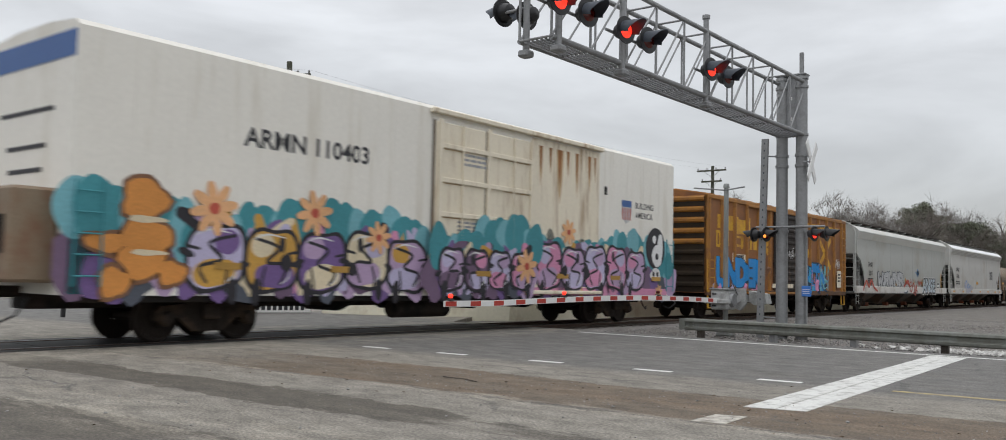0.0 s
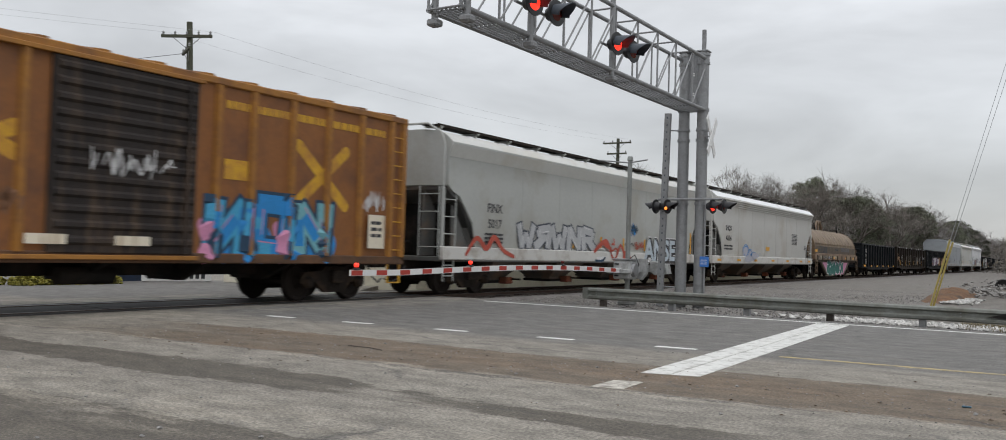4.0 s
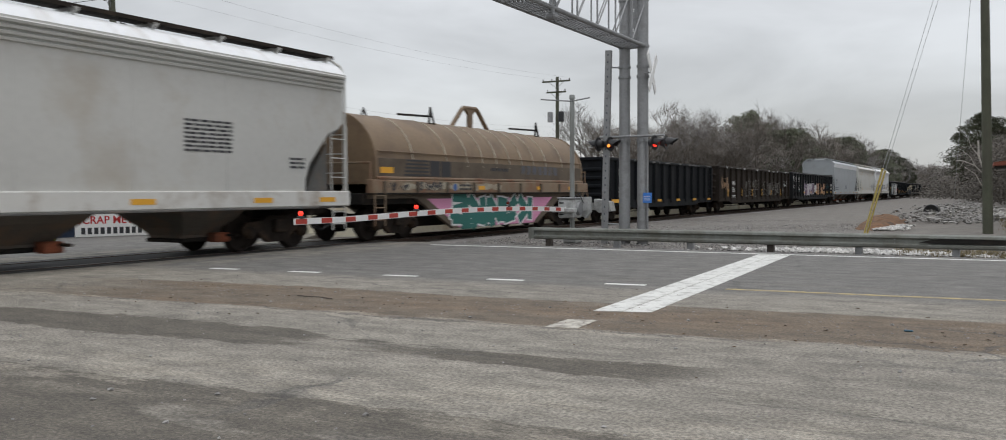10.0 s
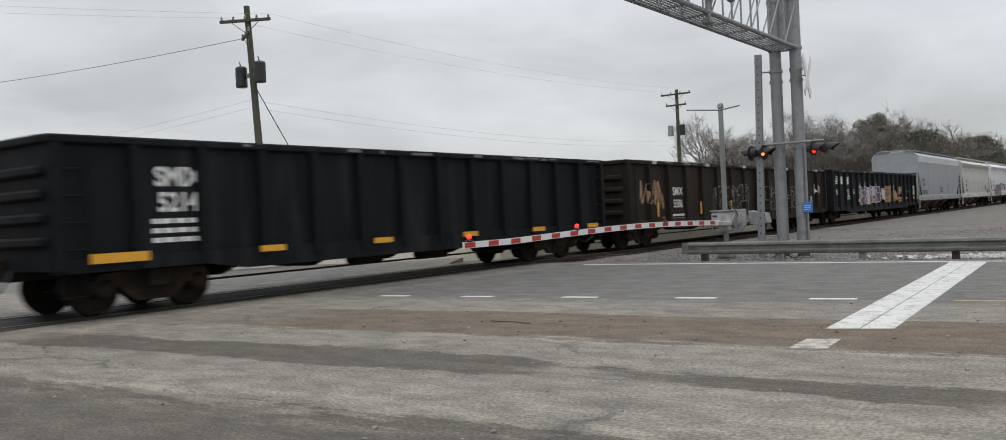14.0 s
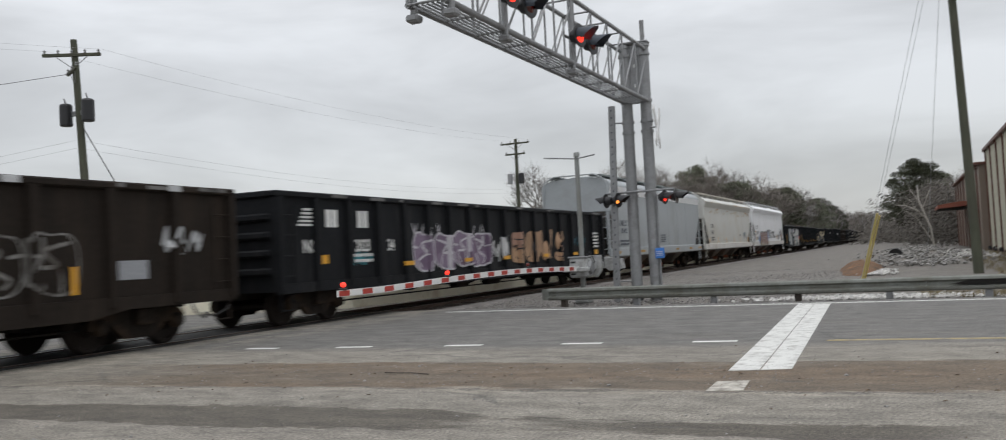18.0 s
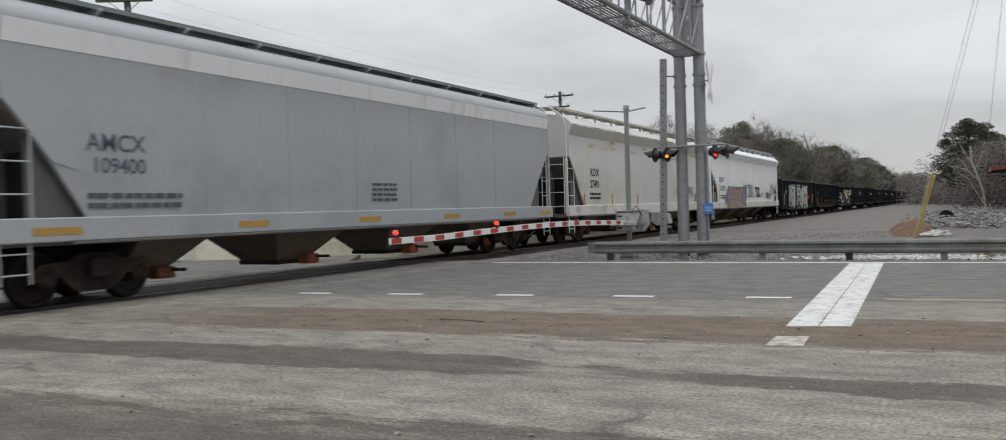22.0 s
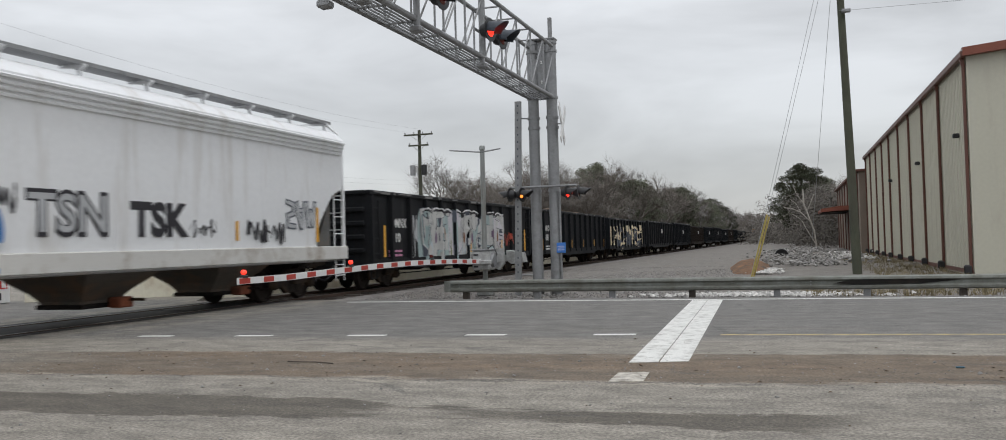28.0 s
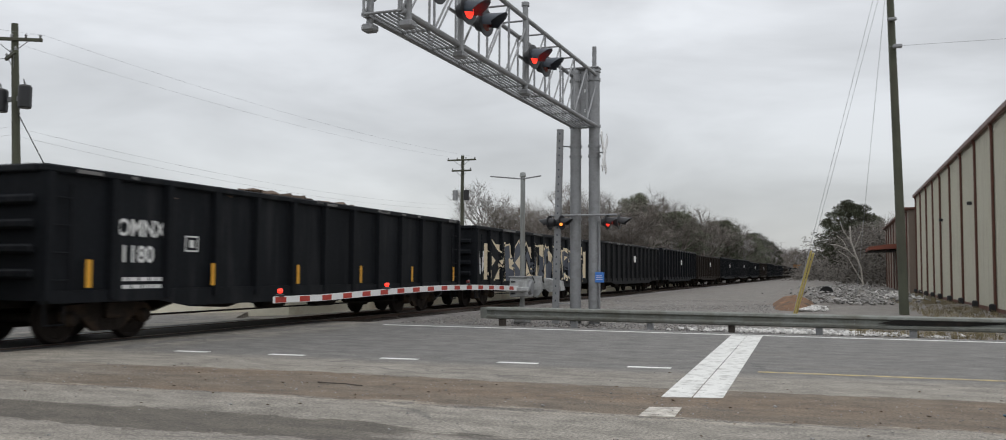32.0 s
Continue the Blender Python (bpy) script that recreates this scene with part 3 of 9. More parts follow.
    for cx, cy, rx, ry, h in ((0.20, 38.6, .85, 3.2, 0.36), (-.15, 44, 1.0, 5.5, 0.42)):
        rings = []
        for k in range(6):
            f = k / 5
            rings.append([(cx + rx * (1 - f) * math.cos(a) * (1 + .2 * noise.noise((math.cos(a), math.sin(a), cx))), cy + ry * (1 - f) * math.sin(a), -0.15 + h * math.sin(f * 1.57) + .08 * noise.noise((a, f * 3, cy))) for a in [i * 6.2832 / 18 for i in range(18)]])
        g.loft(rings)
    solid("dirt_mound", g, dirt, "low mound of orange brown dirt beside the track", "mound", "structure")


def make_guardrail():
    rail = thing("guardrail", "long weathered galvanised guardrail on short posts", "guardrail", kind="structure")
    prof = [(0.00, 0.0), (0.05, 0.03), (0.06, 0.08), (0.0, 0.12), (0.0, 0.19), (0.06, 0.23), (0.05, 0.28), (0.0, 0.31)]
    way = [(-6.72, 21.95), (-4, 21.9), (2, 21.72), (8, 21.6), (40, 21.9), (90, 22.4)]
    n = 12
    pts = []
    for (x0, y0), (x1, y1) in zip(way, way[1:]):
        m = max(1, int((x1 - x0) / 3.81))
        pts += [(x0 + (x1 - x0) * k / m, y0 + (y1 - y0) * k / m) for k in range(m)]
    for k in range(len(pts) - 1):
        (x0, y0), (x1, y1) = pts[k], pts[k + 1]
        g = Mesh()
        secs = []
        for (x, y) in ((x0 - 0.12, y0), (x1 + 0.0, y1)):
            o = -0.008 * (k % 2)
            secs.append([(x, y - p + o, 0.08 + z) for p, z in prof] + [(x, y - p + o + 0.012, 0.08 + z) for p, z in prof[::-1]])
        g.loft(secs)
        part("beam", g, rail_steel, rail)
        for z in (0.2, 0.27):
            part("bolt", Mesh().tube((x0 + 0.12, y0 - 0.03, z), (x0 + 0.12, y0 + 0.01, z), 0.018, seg=6), galv, rail)
    for k in range(30):
        x = -6.45 + 1.955 * k
        y = 21.95 - .045 * (x + 6.95) / 3 if x < -4 else (21.9 - .03 * (x + 4) if x < 2 else (21.72 - .02 * (x - 2) if x < 8 else 21.6 + .3 * (x - 8) / 32))
        part("post", Mesh().cbox(x - .075, x + .075, y + 0.06, y + 0.24, -0.9, 0.36, 0.01), tie_wood if k % 3 == 0 else galv, rail)
        part("blockout", Mesh().cbox(x - .07, x + .07, y + 0.012, y + 0.06, 0.10, 0.36, 0.01), tie_wood, rail)
    part("scrape", Mesh().prism([(2.6, .22), (3.0, .30), (4.6, .31), (5.2, .27), (4.4, .20), (3.2, .19)], "y", 21.635, 21.66), under_black, rail, "dark scraped patch")
    e = Mesh()
    for k in range(7):
        a0, a1 = math.pi * k / 7, math.pi * (k + 1) / 7
        e.box(-6.86 - 0.16 * math.sin((a0 + a1) / 2), -6.80 - 0.10 * math.sin((a0 + a1) / 2), 21.9 + .02 * k, 21.94 + .02 * k, 0.09, 0.38)
    part("end_terminal", e, rail_steel, rail, "curled end piece")


# ---------------------------------------------------------------- crossing signals
def lamp_head(parent, m, lit, name="signal_lamp", hood_paint=None):
    """A round flashing lamp with a black backboard and a long hood; it faces -y."""
    head = part(name, Mesh().lathe([(0.0, 0.001), (0.0, 0.245), (0.012, 0.25), (0.02, 0.245), (0.02, 0.17), (0.10, 0.16), (0.20, 0.12), (0.24, 0.05), (0.245, 0.001)], (0, 0, 0), "y", 26), black_paint, parent, m=m)
    part("lens", Mesh().lathe([(-0.03, 0.001), (-0.026, 0.06), (-0.012, 0.115), (0.0, 0.15)], (0, 0, 0), "y", 22), red_on if lit else red_off, head, "lit red lens" if lit else "dark red lens")
    hood = Mesh()
    secs = []
    for k in range(25):
        a = math.radians(-20 + 220 * k / 24)
        c, s = math.cos(a), math.sin(a)
        ln = 0.18 + 0.24 * max(0, s)
        secs.append([(0.165 * c, 0.0, 0.165 * s), (0.165 * c * 0.98, -ln, 0.165 * s - 0.04), (0.155 * c * .98, -ln, 0.155 * s - 0.04), (0.155 * c, 0.0, 0.155 * s)])
    hood.loft(secs)
    part("hood", hood, hood_paint or hood_grey, head)
    return head


def make_gantry():
    base = Vector((-4.46, 23.85, 0))
    gan = thing("cantilever_signal", "grey galvanised cantilever crossing signal with flashing lamps", "crossing signal", pose(0, 0, 0))
    for x, top, nm in ((-4.97, 6.95, ""), (-4.44, 6.95, "")):
        part("post", Mesh().tube((x, 23.85, -0.1), (x, 23.85, top), 0.155, 0.15, 20), galv, gan)
        part("base_flange", Mesh().cbox(x - .26, x + .26, 23.59, 24.11, 0.0, 0.05, 0.01), galv, gan)
        for z in (5.33, 6.62, 6.86, 4.78, 4.5, 2.75):
            part("clamp_band", Mesh().lathe([(-.035, .150), (-.035, .175), (.035, .175), (.035, .150)], (x, 23.85, z), "z", 20), galv, gan)
    part("finial", Mesh().tube((-4.44, 23.85, 6.95), (-4.44, 23.85, 7.55), 0.06, 0.06, 12), galv, gan)
    part("cap_plate", Mesh().cbox(-5.12, -4.28, 23.68, 24.02, 6.93, 6.97, .01), galv, gan)
    # web plate between the posts with bolt holes shown as pale discs
    part("web_plate", Mesh().cbox(-4.83, -4.58, 23.82, 23.86, 5.35, 6.9, .004), galv, gan)
    for z in (5.75, 5.8, 6.3, 6.35):
        part("bolt", Mesh().tube((-4.70, 23.80, z), (-4.70, 23.83, z), 0.022, seg=8), white_sheet, gan)
    # truss arm
    a, b = Vector((-4.70, 24.0, 5.33)), Vector((-4.80, 12.3, 5.33))
    w, h = 0.33, 1.42

    def at(t, sx, sz):
        p = a.lerp(b, t)
        return (p.x + sx * w, p.y, p.z + sz * h)
    for sx in (-1, 1):
        for sz in (0, 1):
            part("chord", Mesh().tube(at(0, sx, sz), at(1, sx, sz), 0.05, 0.05, 10), galv, gan)
    n = 10
    for k in range(n + 1):
        t = k / n
        for sx in (-1, 1):
            part("upright", Mesh().tube(at(t, sx, 0), at(t, sx, 1), 0.024, 0.024, 8), galv, gan)
        part("cross_tie", Mesh().tube(at(t, -1, 1), at(t, 1, 1), 0.022, 0.022, 8), galv, gan)
        part("cross_tie", Mesh().tube(at(t, -1, 0), at(t, 1, 0), 0.022, 0.022, 8), galv, gan)
        if k < n:
            t2 = (k + 1) / n
            for sx in (-1, 1):
                part("diagonal", Mesh().tube(at(t, sx, 1), at(t2, sx, 0), 0.020, 0.020, 8), galv, gan)
            p0, p1 = a.lerp(b, t), a.lerp(b, t2)
            for q in range(7):
                xx = p0.x - w + .06 + q * (2 * w - .12) / 6
                part("grating_bar", Mesh().box(xx - .012, xx + .012, p1.y + .02, p0.y - .02, p0.z - 0.035, p0.z - 0.005), galv, gan, smooth=False)
    # lamp masts and lamps along the arm; they face along the road, one of each pair lit
    def mast(x, y):
        part("lamp_mast", Mesh().tube((x, y, 5.12), (x, y, 7.02), 0.06, 0.06, 12), galv, gan)
        part("mast_cap", Mesh().tube((x, y, 7.02), (x, y, 7.10), 0.085, 0.085, 12), galv, gan)
        part("mast_foot", Mesh().cbox(x - .11, x + .11, y - .11, y + .11, 5.08, 5.2, .03), galv, gan)
    for y, lit in ((12.45, 0), (14.5, 1), (18.0, 1)):
        x = -4.43
        mast(x, y)
        y -= .45
        part("crossarm", Mesh().tube((x + .08, y - 0.25, 5.78), (x + .08, y + .95, 5.78), 0.03, 0.03, 8), galv, gan)
        for dy, on in ((-0.02, True), (0.80, False)):
            part("lamp_arm", Mesh().tube((x + .08, y + dy, 5.78), (x + .20, y + dy, 5.78), .035, .035, 8), galv, gan)
            lamp_head(gan, pose(x + .36, y + dy, 5.78, 0, 0, 80), on)
    mast(-5.10, 12.45)
    part("crossarm", Mesh().tube((-5.10, 12.45, 5.95), (-5.78, 12.50, 5.95), 0.03, 0.03, 8), galv, gan)
    for dx, dz in ((-5.74, 6.0), (-5.22, 5.86)):
        lamp_head(gan, pose(dx, 12.60, dz, 0, 0, -100), False)
    # lower lamps on the posts, facing both ways along the road
    part("lamp_bar", Mesh().tube((-5.6, 23.62, 2.86), (-3.75, 23.62, 2.86), 0.03, 0.03, 8), galv, gan)
    for x, rz, lit in ((-5.62, -100, False), (-5.26, 76, False), (-3.98, 78, True), (-3.66, 88, False)):
        lamp_head(gan, pose(x, 23.52, 2.66, 0, 0, rz) @ Matrix.Scale(.80, 4), lit, hood_paint=black_paint)
    part("side_glint", Mesh().lathe([(-.02, .001), (-.015, .03), (0, .045)], (-5.22, 23.28, 2.6), "y", 12), amber_on, gan, "small amber side light")
    part("number_tag", Mesh().cbox(-4.37, -4.12, 23.66, 23.69, 1.03, 1.31, .01), blue_sheet, gan, "small blue sign plate")
    for z in (1.22, 1.17, 1.12):
        part("tag_line", Mesh().box(-4.34, -4.16, 23.652, 23.659, z - .014, z), white_sheet, gan)
    part("conduit", Mesh().tube((-4.27, 23.75, 0), (-4.27, 23.75, 2.7), 0.03, 0.03, 8), galv, gan)

    # crossbuck, turned along the road
    xb = thing("crossbuck", "white crossed boards of a railroad crossing sign, seen edge on", "crossing sign", pose(-4.12, 23.70, 4.57, 0, 0, 95))
    for rot in (48, -48):
        part("board", Mesh().cbox(-0.66, 0.66, -0.012, 0.012, -0.115, 0.115, .006), white_sheet, xb, m=pose(0, 0.016 if rot > 0 else -0.016, 0, 0, rot, 0))
    part("bracket", Mesh().tube((0, 0.02, 0), (-.05, 0.2, 0), 0.02, 0.02, 6), galv, xb)

    # slim perforated post beside it, with ladder holes
    slim = thing("signal_post", "slim grey perforated steel post beside the signal", "post", pose(-5.47, 23.6, 0, 0, 1.4, 0))
    part("channel", Mesh().prism([(-.085, -.05), (.085, -.05), (.085, .05), (.06, .05), (.06, -.028), (-.06, -.028), (-.06, .05), (-.085, .05)], "z", -0.1, 5.25), galv, slim)
    for k in range(24):
        part("slot", Mesh().box(-0.016, 0.016, -0.0535, -0.0505, 0.5 + k * .2, 0.55 + k * .2), hood_grey, slim)
    for zz in (.45, 4.78):
        part("bracket", Mesh().tube((0.05, 0, zz), (0.5, .22, zz), .02, .02, 6), galv, slim)


def make_gate():
    px, py = -6.36, 23.39
    gate = thing("crossing_gate", "lowered red and white striped crossing gate with grey mechanism", "crossing gate", pose(0, 0, 0))
    part("mast", Mesh().tube((px, py, -0.1), (px, py, 3.95), 0.07, 0.065, 14), galv_dull, gate)
    part("cap", Mesh().tube((px, py, 3.95), (px, py, 4.06), 0.09, 0.07, 12), galv_dull, gate)
    part("base", Mesh().cbox(px - .2, px + .2, py - .2, py + .2, -.1, .12, .03), galv_dull, gate)
    part("crossarm", Mesh().tube((px - .95, py - .05, 3.98), (px, py - .05, 3.88), .02, .02, 6).tube((px, py - .05, 3.88), (px + .55, py - .05, 3.95), .02, .02, 6), galv, gate)
    mech = part("mechanism_box", Mesh().cbox(px - 0.16, px + 0.34, py - 0.62, py - 0.08, 0.62, 1.15, 0.04), galv_pale, gate)
    part("gear_cover", Mesh().tube((px + .34, py - .36, .88), (px + .42, py - .36, .88), .2, .17, 18), galv, mech)
    part("lid", Mesh().cbox(px - .18, px + .36, py - .64, py - .06, 1.15, 1.19, .01), galv, mech)
    for zz in (.72, 1.04):
        part("hinge", Mesh().tube((px - .10, py - .64, zz), (px + .02, py - .64, zz), .02, .02, 8), black_paint, mech)
    for dx in (-.22, .36):
        part("counterweight_arm", Mesh().prism([(py - .45, .80), (py - .30, 1.04), (py + .35, 1.06), (py + .75, .98), (py + .75, .82), (py + .3, .84)], "x", px + dx, px + dx + .05), galv_pale, gate)
    part("counterweight", Mesh().prism([(px + .16, 1.20), (px + .50, 1.20), (px + .52, .78), (px + .38, .60), (px + .18, .68)], "y", py + .08, py + .22), galv_pale, gate, "pale steel counterweight plate")
    part("counterweight", Mesh().prism([(px + .50, 1.14), (px + .94, 1.06), (px + 1.0, .80), (px + .64, .75), (px + .50, .86)], "y", py + .40, py + .78), galv_pale, gate, "pale steel counterweight plate")
    part("counterweight", Mesh().prism([(px - .42, 1.08), (px - .20, 1.10), (px - .18, .76), (px - .36, .72)], "y", py + .30, py + .62), galv_dull, gate)
    part("arm_saddle", Mesh().cbox(px - .30, px + .42, py - .74, py - .60, .78, .90, .02), galv_pale, gate)
    part("cable_loop", Mesh().path([(px + .1, py - .1, 1.18), (px + .3, py - .2, 1.30), (px + .42, py - .2, 1.05), (px + .34, py - .2, .72)], .015, 6), black_paint, gate)
    p, q = Vector((px + 0.08, py - 0.6, 0.86)), Vector((-6.72, 12.35, 0.835))
    n = 32
    sag = lambda t: 0.10 * math.sin(math.pi * min(1, t * 1.15)) * (1 - t * .3)
    arm = part("arm", Mesh().loft([[(p.x + (q.x - p.x) * t - .02, p.y + (q.y - p.y) * t, p.z + (q.z - p.z) * t + sag(t) - hh), (p.x + (q.x - p.x) * t + .02, p.y + (q.y - p.y) * t, p.z + (q.z - p.z) * t + sag(t) - hh),
                                   (p.x + (q.x - p.x) * t + .02, p.y + (q.y - p.y) * t, p.z + (q.z - p.z) * t + sag(t) + hh), (p.x + (q.x - p.x) * t - .02, p.y + (q.y - p.y) * t, p.z + (q.z - p.z) * t + sag(t) + hh)]
                                  for t in [k / n for k in range(n + 1)] for hh in [0.065 - 0.012 * t]]), white_sheet, gate, "long slim white arm")
    for k in range(16):
        t0, t1 = (k + 0.55) / 16, (k + 0.98) / 16
        secs = []
        for t in (t0, t1):
            c = p.lerp(q, t)
            hh = .045
            z = c.z + sag(t)
            secs.append([(c.x + .0205, c.y, z - hh), (c.x + .0245, c.y, z - hh), (c.x + .0245, c.y, z + hh), (c.x + .0205, c.y, z + hh)])
        part("stripe", Mesh().loft(secs), red_sheet, arm)
    for t, lit in ((0.985, 1), (0.66, 1), (0.30, 0)):
        c = p.lerp(q, t)
        z = c.z + sag(t) + .05
        lamp = part("arm_lamp", Mesh().cbox(c.x - .05, c.x + .05, c.y - .06, c.y + .06, z, z + .04, .01), black_paint, arm)
        part("bulb", Mesh().lathe([(-.04, .001), (-.035, .035), (0, .05), (.035, .035), (.04, .001)], (c.x, c.y, z + .09), "z", 14), red_on if lit else red_off, lamp, "glowing red bulb" if lit else "")


make_ground()
make_road()
make_track()
make_stones()
make_guardrail()
make_gantry()
make_gate()

# ---------------------------------------------------------------- the train
SPEED = [(0, 7.00), (2, 6.80), (4, 6.98), (6, 7.43), (7, 6.93), (8, 6.80), (9, 6.93), (10, 7.24), (11, 6.73), (12, 7.09), (13, 5.69), (14, 9.47), (15, 8.48), (16, 7.87),
         (17, 7.63), (18, 7.65), (20, 7.50), (22, 7.24), (24, 7.44), (26, 7.65), (28, 8.07), (29, 7.33), (30, 7.74), (31, 7.75), (32, 7.63)]


def run(t):
    """How far the train has come after t seconds."""
    s = 0.0
    for (t0, v0), (t1, v1) in zip(SPEED, SPEED[1:]):
        if t <= t0:
            break
        d = min(t, t1) - t0
        s += v0 * d + (v1 - v0) / (t1 - t0) * d * d / 2
    return s


MOVING = []
WHEELS = []
wheel_steel = mat("wheel_steel", (0.026, 0.020, 0.017), 0.75, 0.1, vary=0.3, spec=0.2)
truck_iron = mat("truck_iron", (0.024, 0.019, 0.016), 0.85, 0.0, vary=0.35, spec=0.15, dirt=(0.085, 0.055, 0.034), dirt_amount=0.3)
letter_white = mat("white_lettering", (0.72, 0.72, 0.70), 0.6, vary=0.06)
letter_black = mat("black_lettering", (0.03, 0.03, 0.035), 0.6, vary=0.1)
reflector = mat("yellow_reflector", (0.72, 0.36, 0.03), 0.45, vary=0.08)
reflector_dull = mat("dull_yellow_reflector", (0.42, 0.24, 0.05), 0.55, vary=0.2)

scuff = mat("scraped_grey_paint", (0.16, 0.155, 0.15), 0.7, vary=0.35, scale=6)
_truck_parts = {}


def add_truck(car, y, z=0.0):
    """A three-piece freight truck: side frames, bolster, springs, wheelsets."""
    if not _truck_parts:
        g = Mesh().prism([(-1.05, .55), (-.95, .66), (-.45, .70), (-.28, .80), (.28, .80), (.45, .70), (.95, .66), (1.05, .55), (1.05, .40), (.80, .40), (.62, .46), (.42, .28), (.30, .20), (-.30, .20), (-.42, .28), (-.62, .46), (-.80, .40), (-1.05, .40)], "x", -.06, .06)
        _truck_parts["frame"] = g.data("side_frame")
        b = Mesh().cbox(-1.25, 1.25, -.17, .17, .42, .72, .03)
        _truck_parts["bolster"] = b.data("bolster")
        w = Mesh().tube((-1.02, 0, 0), (1.02, 0, 0), .08, .08, 12)
        for sx in (-1, 1):
            pr = [(.66, .10), (.66, .45), (.68, .455), (.70, .425), (.79, .418), (.80, .40), (.79, .36), (.745, .34), (.735, .17), (.79, .13), (.82, .10)]
            w.lathe([(sx * a, r) for a, r in pr], (0, 0, 0), "x", 28)
        _truck_parts["wheelset"] = w.data("wheelset")
        _truck_parts["cap"] = Mesh().lathe([(-.05, .001), (-.05, .14), (.06, .14), (.08, .115), (.13, .105), (.15, .05), (.15, .001)], (0, 0, 0), "x", 14).data("bearing_cap")
        _truck_parts["spring"] = Mesh().lathe([(.24, .001), (.24, .058), (.28, .05), (.31, .058), (.35, .05), (.39, .058), (.42, .05), (.46, .058), (.46, .001)], (0, 0, 0), "z", 10).data("spring")
    tr = part("truck", _truck_parts["bolster"], truck_iron, car, m=pose(0, y, z))
    for sx in (-1, 1):
        part("side_frame", _truck_parts["frame"], truck_iron, tr, m=pose(sx * 1.02, 0, 0))
        for dy in (-.15, .15):
            part("spring", _truck_parts["spring"], truck_iron, tr, m=pose(sx * 1.05, dy, 0))
    for dy in (-.85, .85):
        w = part("wheelset", _truck_parts["wheelset"], wheel_steel, tr, m=pose(0, dy, .435))
        WHEELS.append(w)
        for sx in (-1, 1):
            part("bearing_cap", _truck_parts["cap"], truck_iron, tr, m=pose(sx * 1.05, dy, .435, 0, 0, 0 if sx > 0 else 180))


def add_coupler(car, half):
    for s in (-1, 1):
        g = Mesh().cbox(-.09, .09, min(s * half, s * (half + .62)), max(s * half, s * (half + .62)), .80, .98, .02)
        g.cbox(-.16, .10, min(s * (half + .48), s * (half + .76)), max(s * (half + .48), s * (half + .76)), .74, 1.02, .04)
        part("coupler", g, truck_iron, car)
        hose = [(.35, s * half, .8), (.36, s * (half + .2), .5), (.3, s * (half + .5), .36), (.2, s * (half + .72), .45)]
        part("air_hose", Mesh().path(hose, .022, 8), black_paint, car)


def add_ladder(car, x, y, z0, z1, material, n, width=.42, along="y", proud=.06):
    """A ladder on the car's side (along y) or end (along x)."""
    g = Mesh()
    for s in (-1, 1):
        if along == "y":
            g.tube((x + proud, y + s * width / 2, z0), (x + proud, y + s * width / 2, z1), .018, .018, 6)
        else:
            g.tube((x + s * width / 2, y + proud, z0), (x + s * width / 2, y + proud, z1), .018, .018, 6)
    for k in range(n):
        z = z0 + (z1 - z0) * (k + .5) / n
        if along == "y":
            g.tube((x + proud, y - width / 2, z), (x + proud, y + width / 2, z), .014, .014, 6)
        else:
            g.tube((x - width / 2, y + proud, z), (x + width / 2, y + proud, z), .014, .014, 6)
    part("ladder", g, material, car)


def write(car, text, size, y, z, x, material=None, bold=0.0, squeeze=1.0, name="lettering"):
    return part(name, letters(text, size, bold, squeeze), material or letter_white, car, m=Matrix.Translation((x, y, z)) @ SIDE)


def draped(car, text, size, y, z, out, cuts, material, bold, squeeze, lift, name="graffiti"):
    """Fat sprayed letters that lie over panel and ribs alike. out(y): how far out the side lies; cuts: where it bends."""
    me = letters(text, size, bold, squeeze)
    me.transform(Matrix.Translation((0, y, z)) @ SIDE)
    bm = bmesh.new()
    bm.from_mesh(me)
    for c in cuts:
        bmesh.ops.bisect_plane(bm, geom=bm.verts[:] + bm.edges[:] + bm.faces[:], plane_co=(0, c, 0), plane_no=(0, 1, 0))
    for v in bm.verts:
        v.co.x = out(v.co.y) + lift
    bm.to_mesh(me)
    bm.free()
    return part(name, me, material, car, smooth=False)


def small_print(car, y, z, x, rows, width, height, material, gap=1.9, seed=1):
    """Lines too small to read: plain bars."""
    rnd = random.Random(seed)
    g = Mesh()
    for k in range(rows):
        zz = z - k * height * gap
        a = y
        while a < y + width:
            w = min(rnd.uniform(.12, .3), y + width - a)
            g.box(x, x + .004, a, a + w * .82, zz - height, zz)
            a += w
    part("small_print", g, material, car)


def plate(car, y0, y1, z0, z1, x, material, name="panel", t=.005, label=""):
    return part(name, Mesh().box(x, x + t, y0, y1, z0, z1), material, car, label, smooth=False)


def blob(g, y, z, ry, rz, x, seg=18, rough=0.12, seed=0, t=.002):
    rnd = random.Random(seed)
    ph = [rnd.uniform(0, 6.28) for _ in range(3)]
    ring = []
    for i in range(seg):
        a = 2 * math.pi * i / seg
        r = 1 + rough * (math.sin(3 * a + ph[0]) + .6 * math.sin(5 * a + ph[1]))
        ring.append((y + ry * r * math.cos(a), z + rz * r * math.sin(a)))
    g.loft([[(x, *p) for p in ring], [(x + t, *p) for p in ring]])


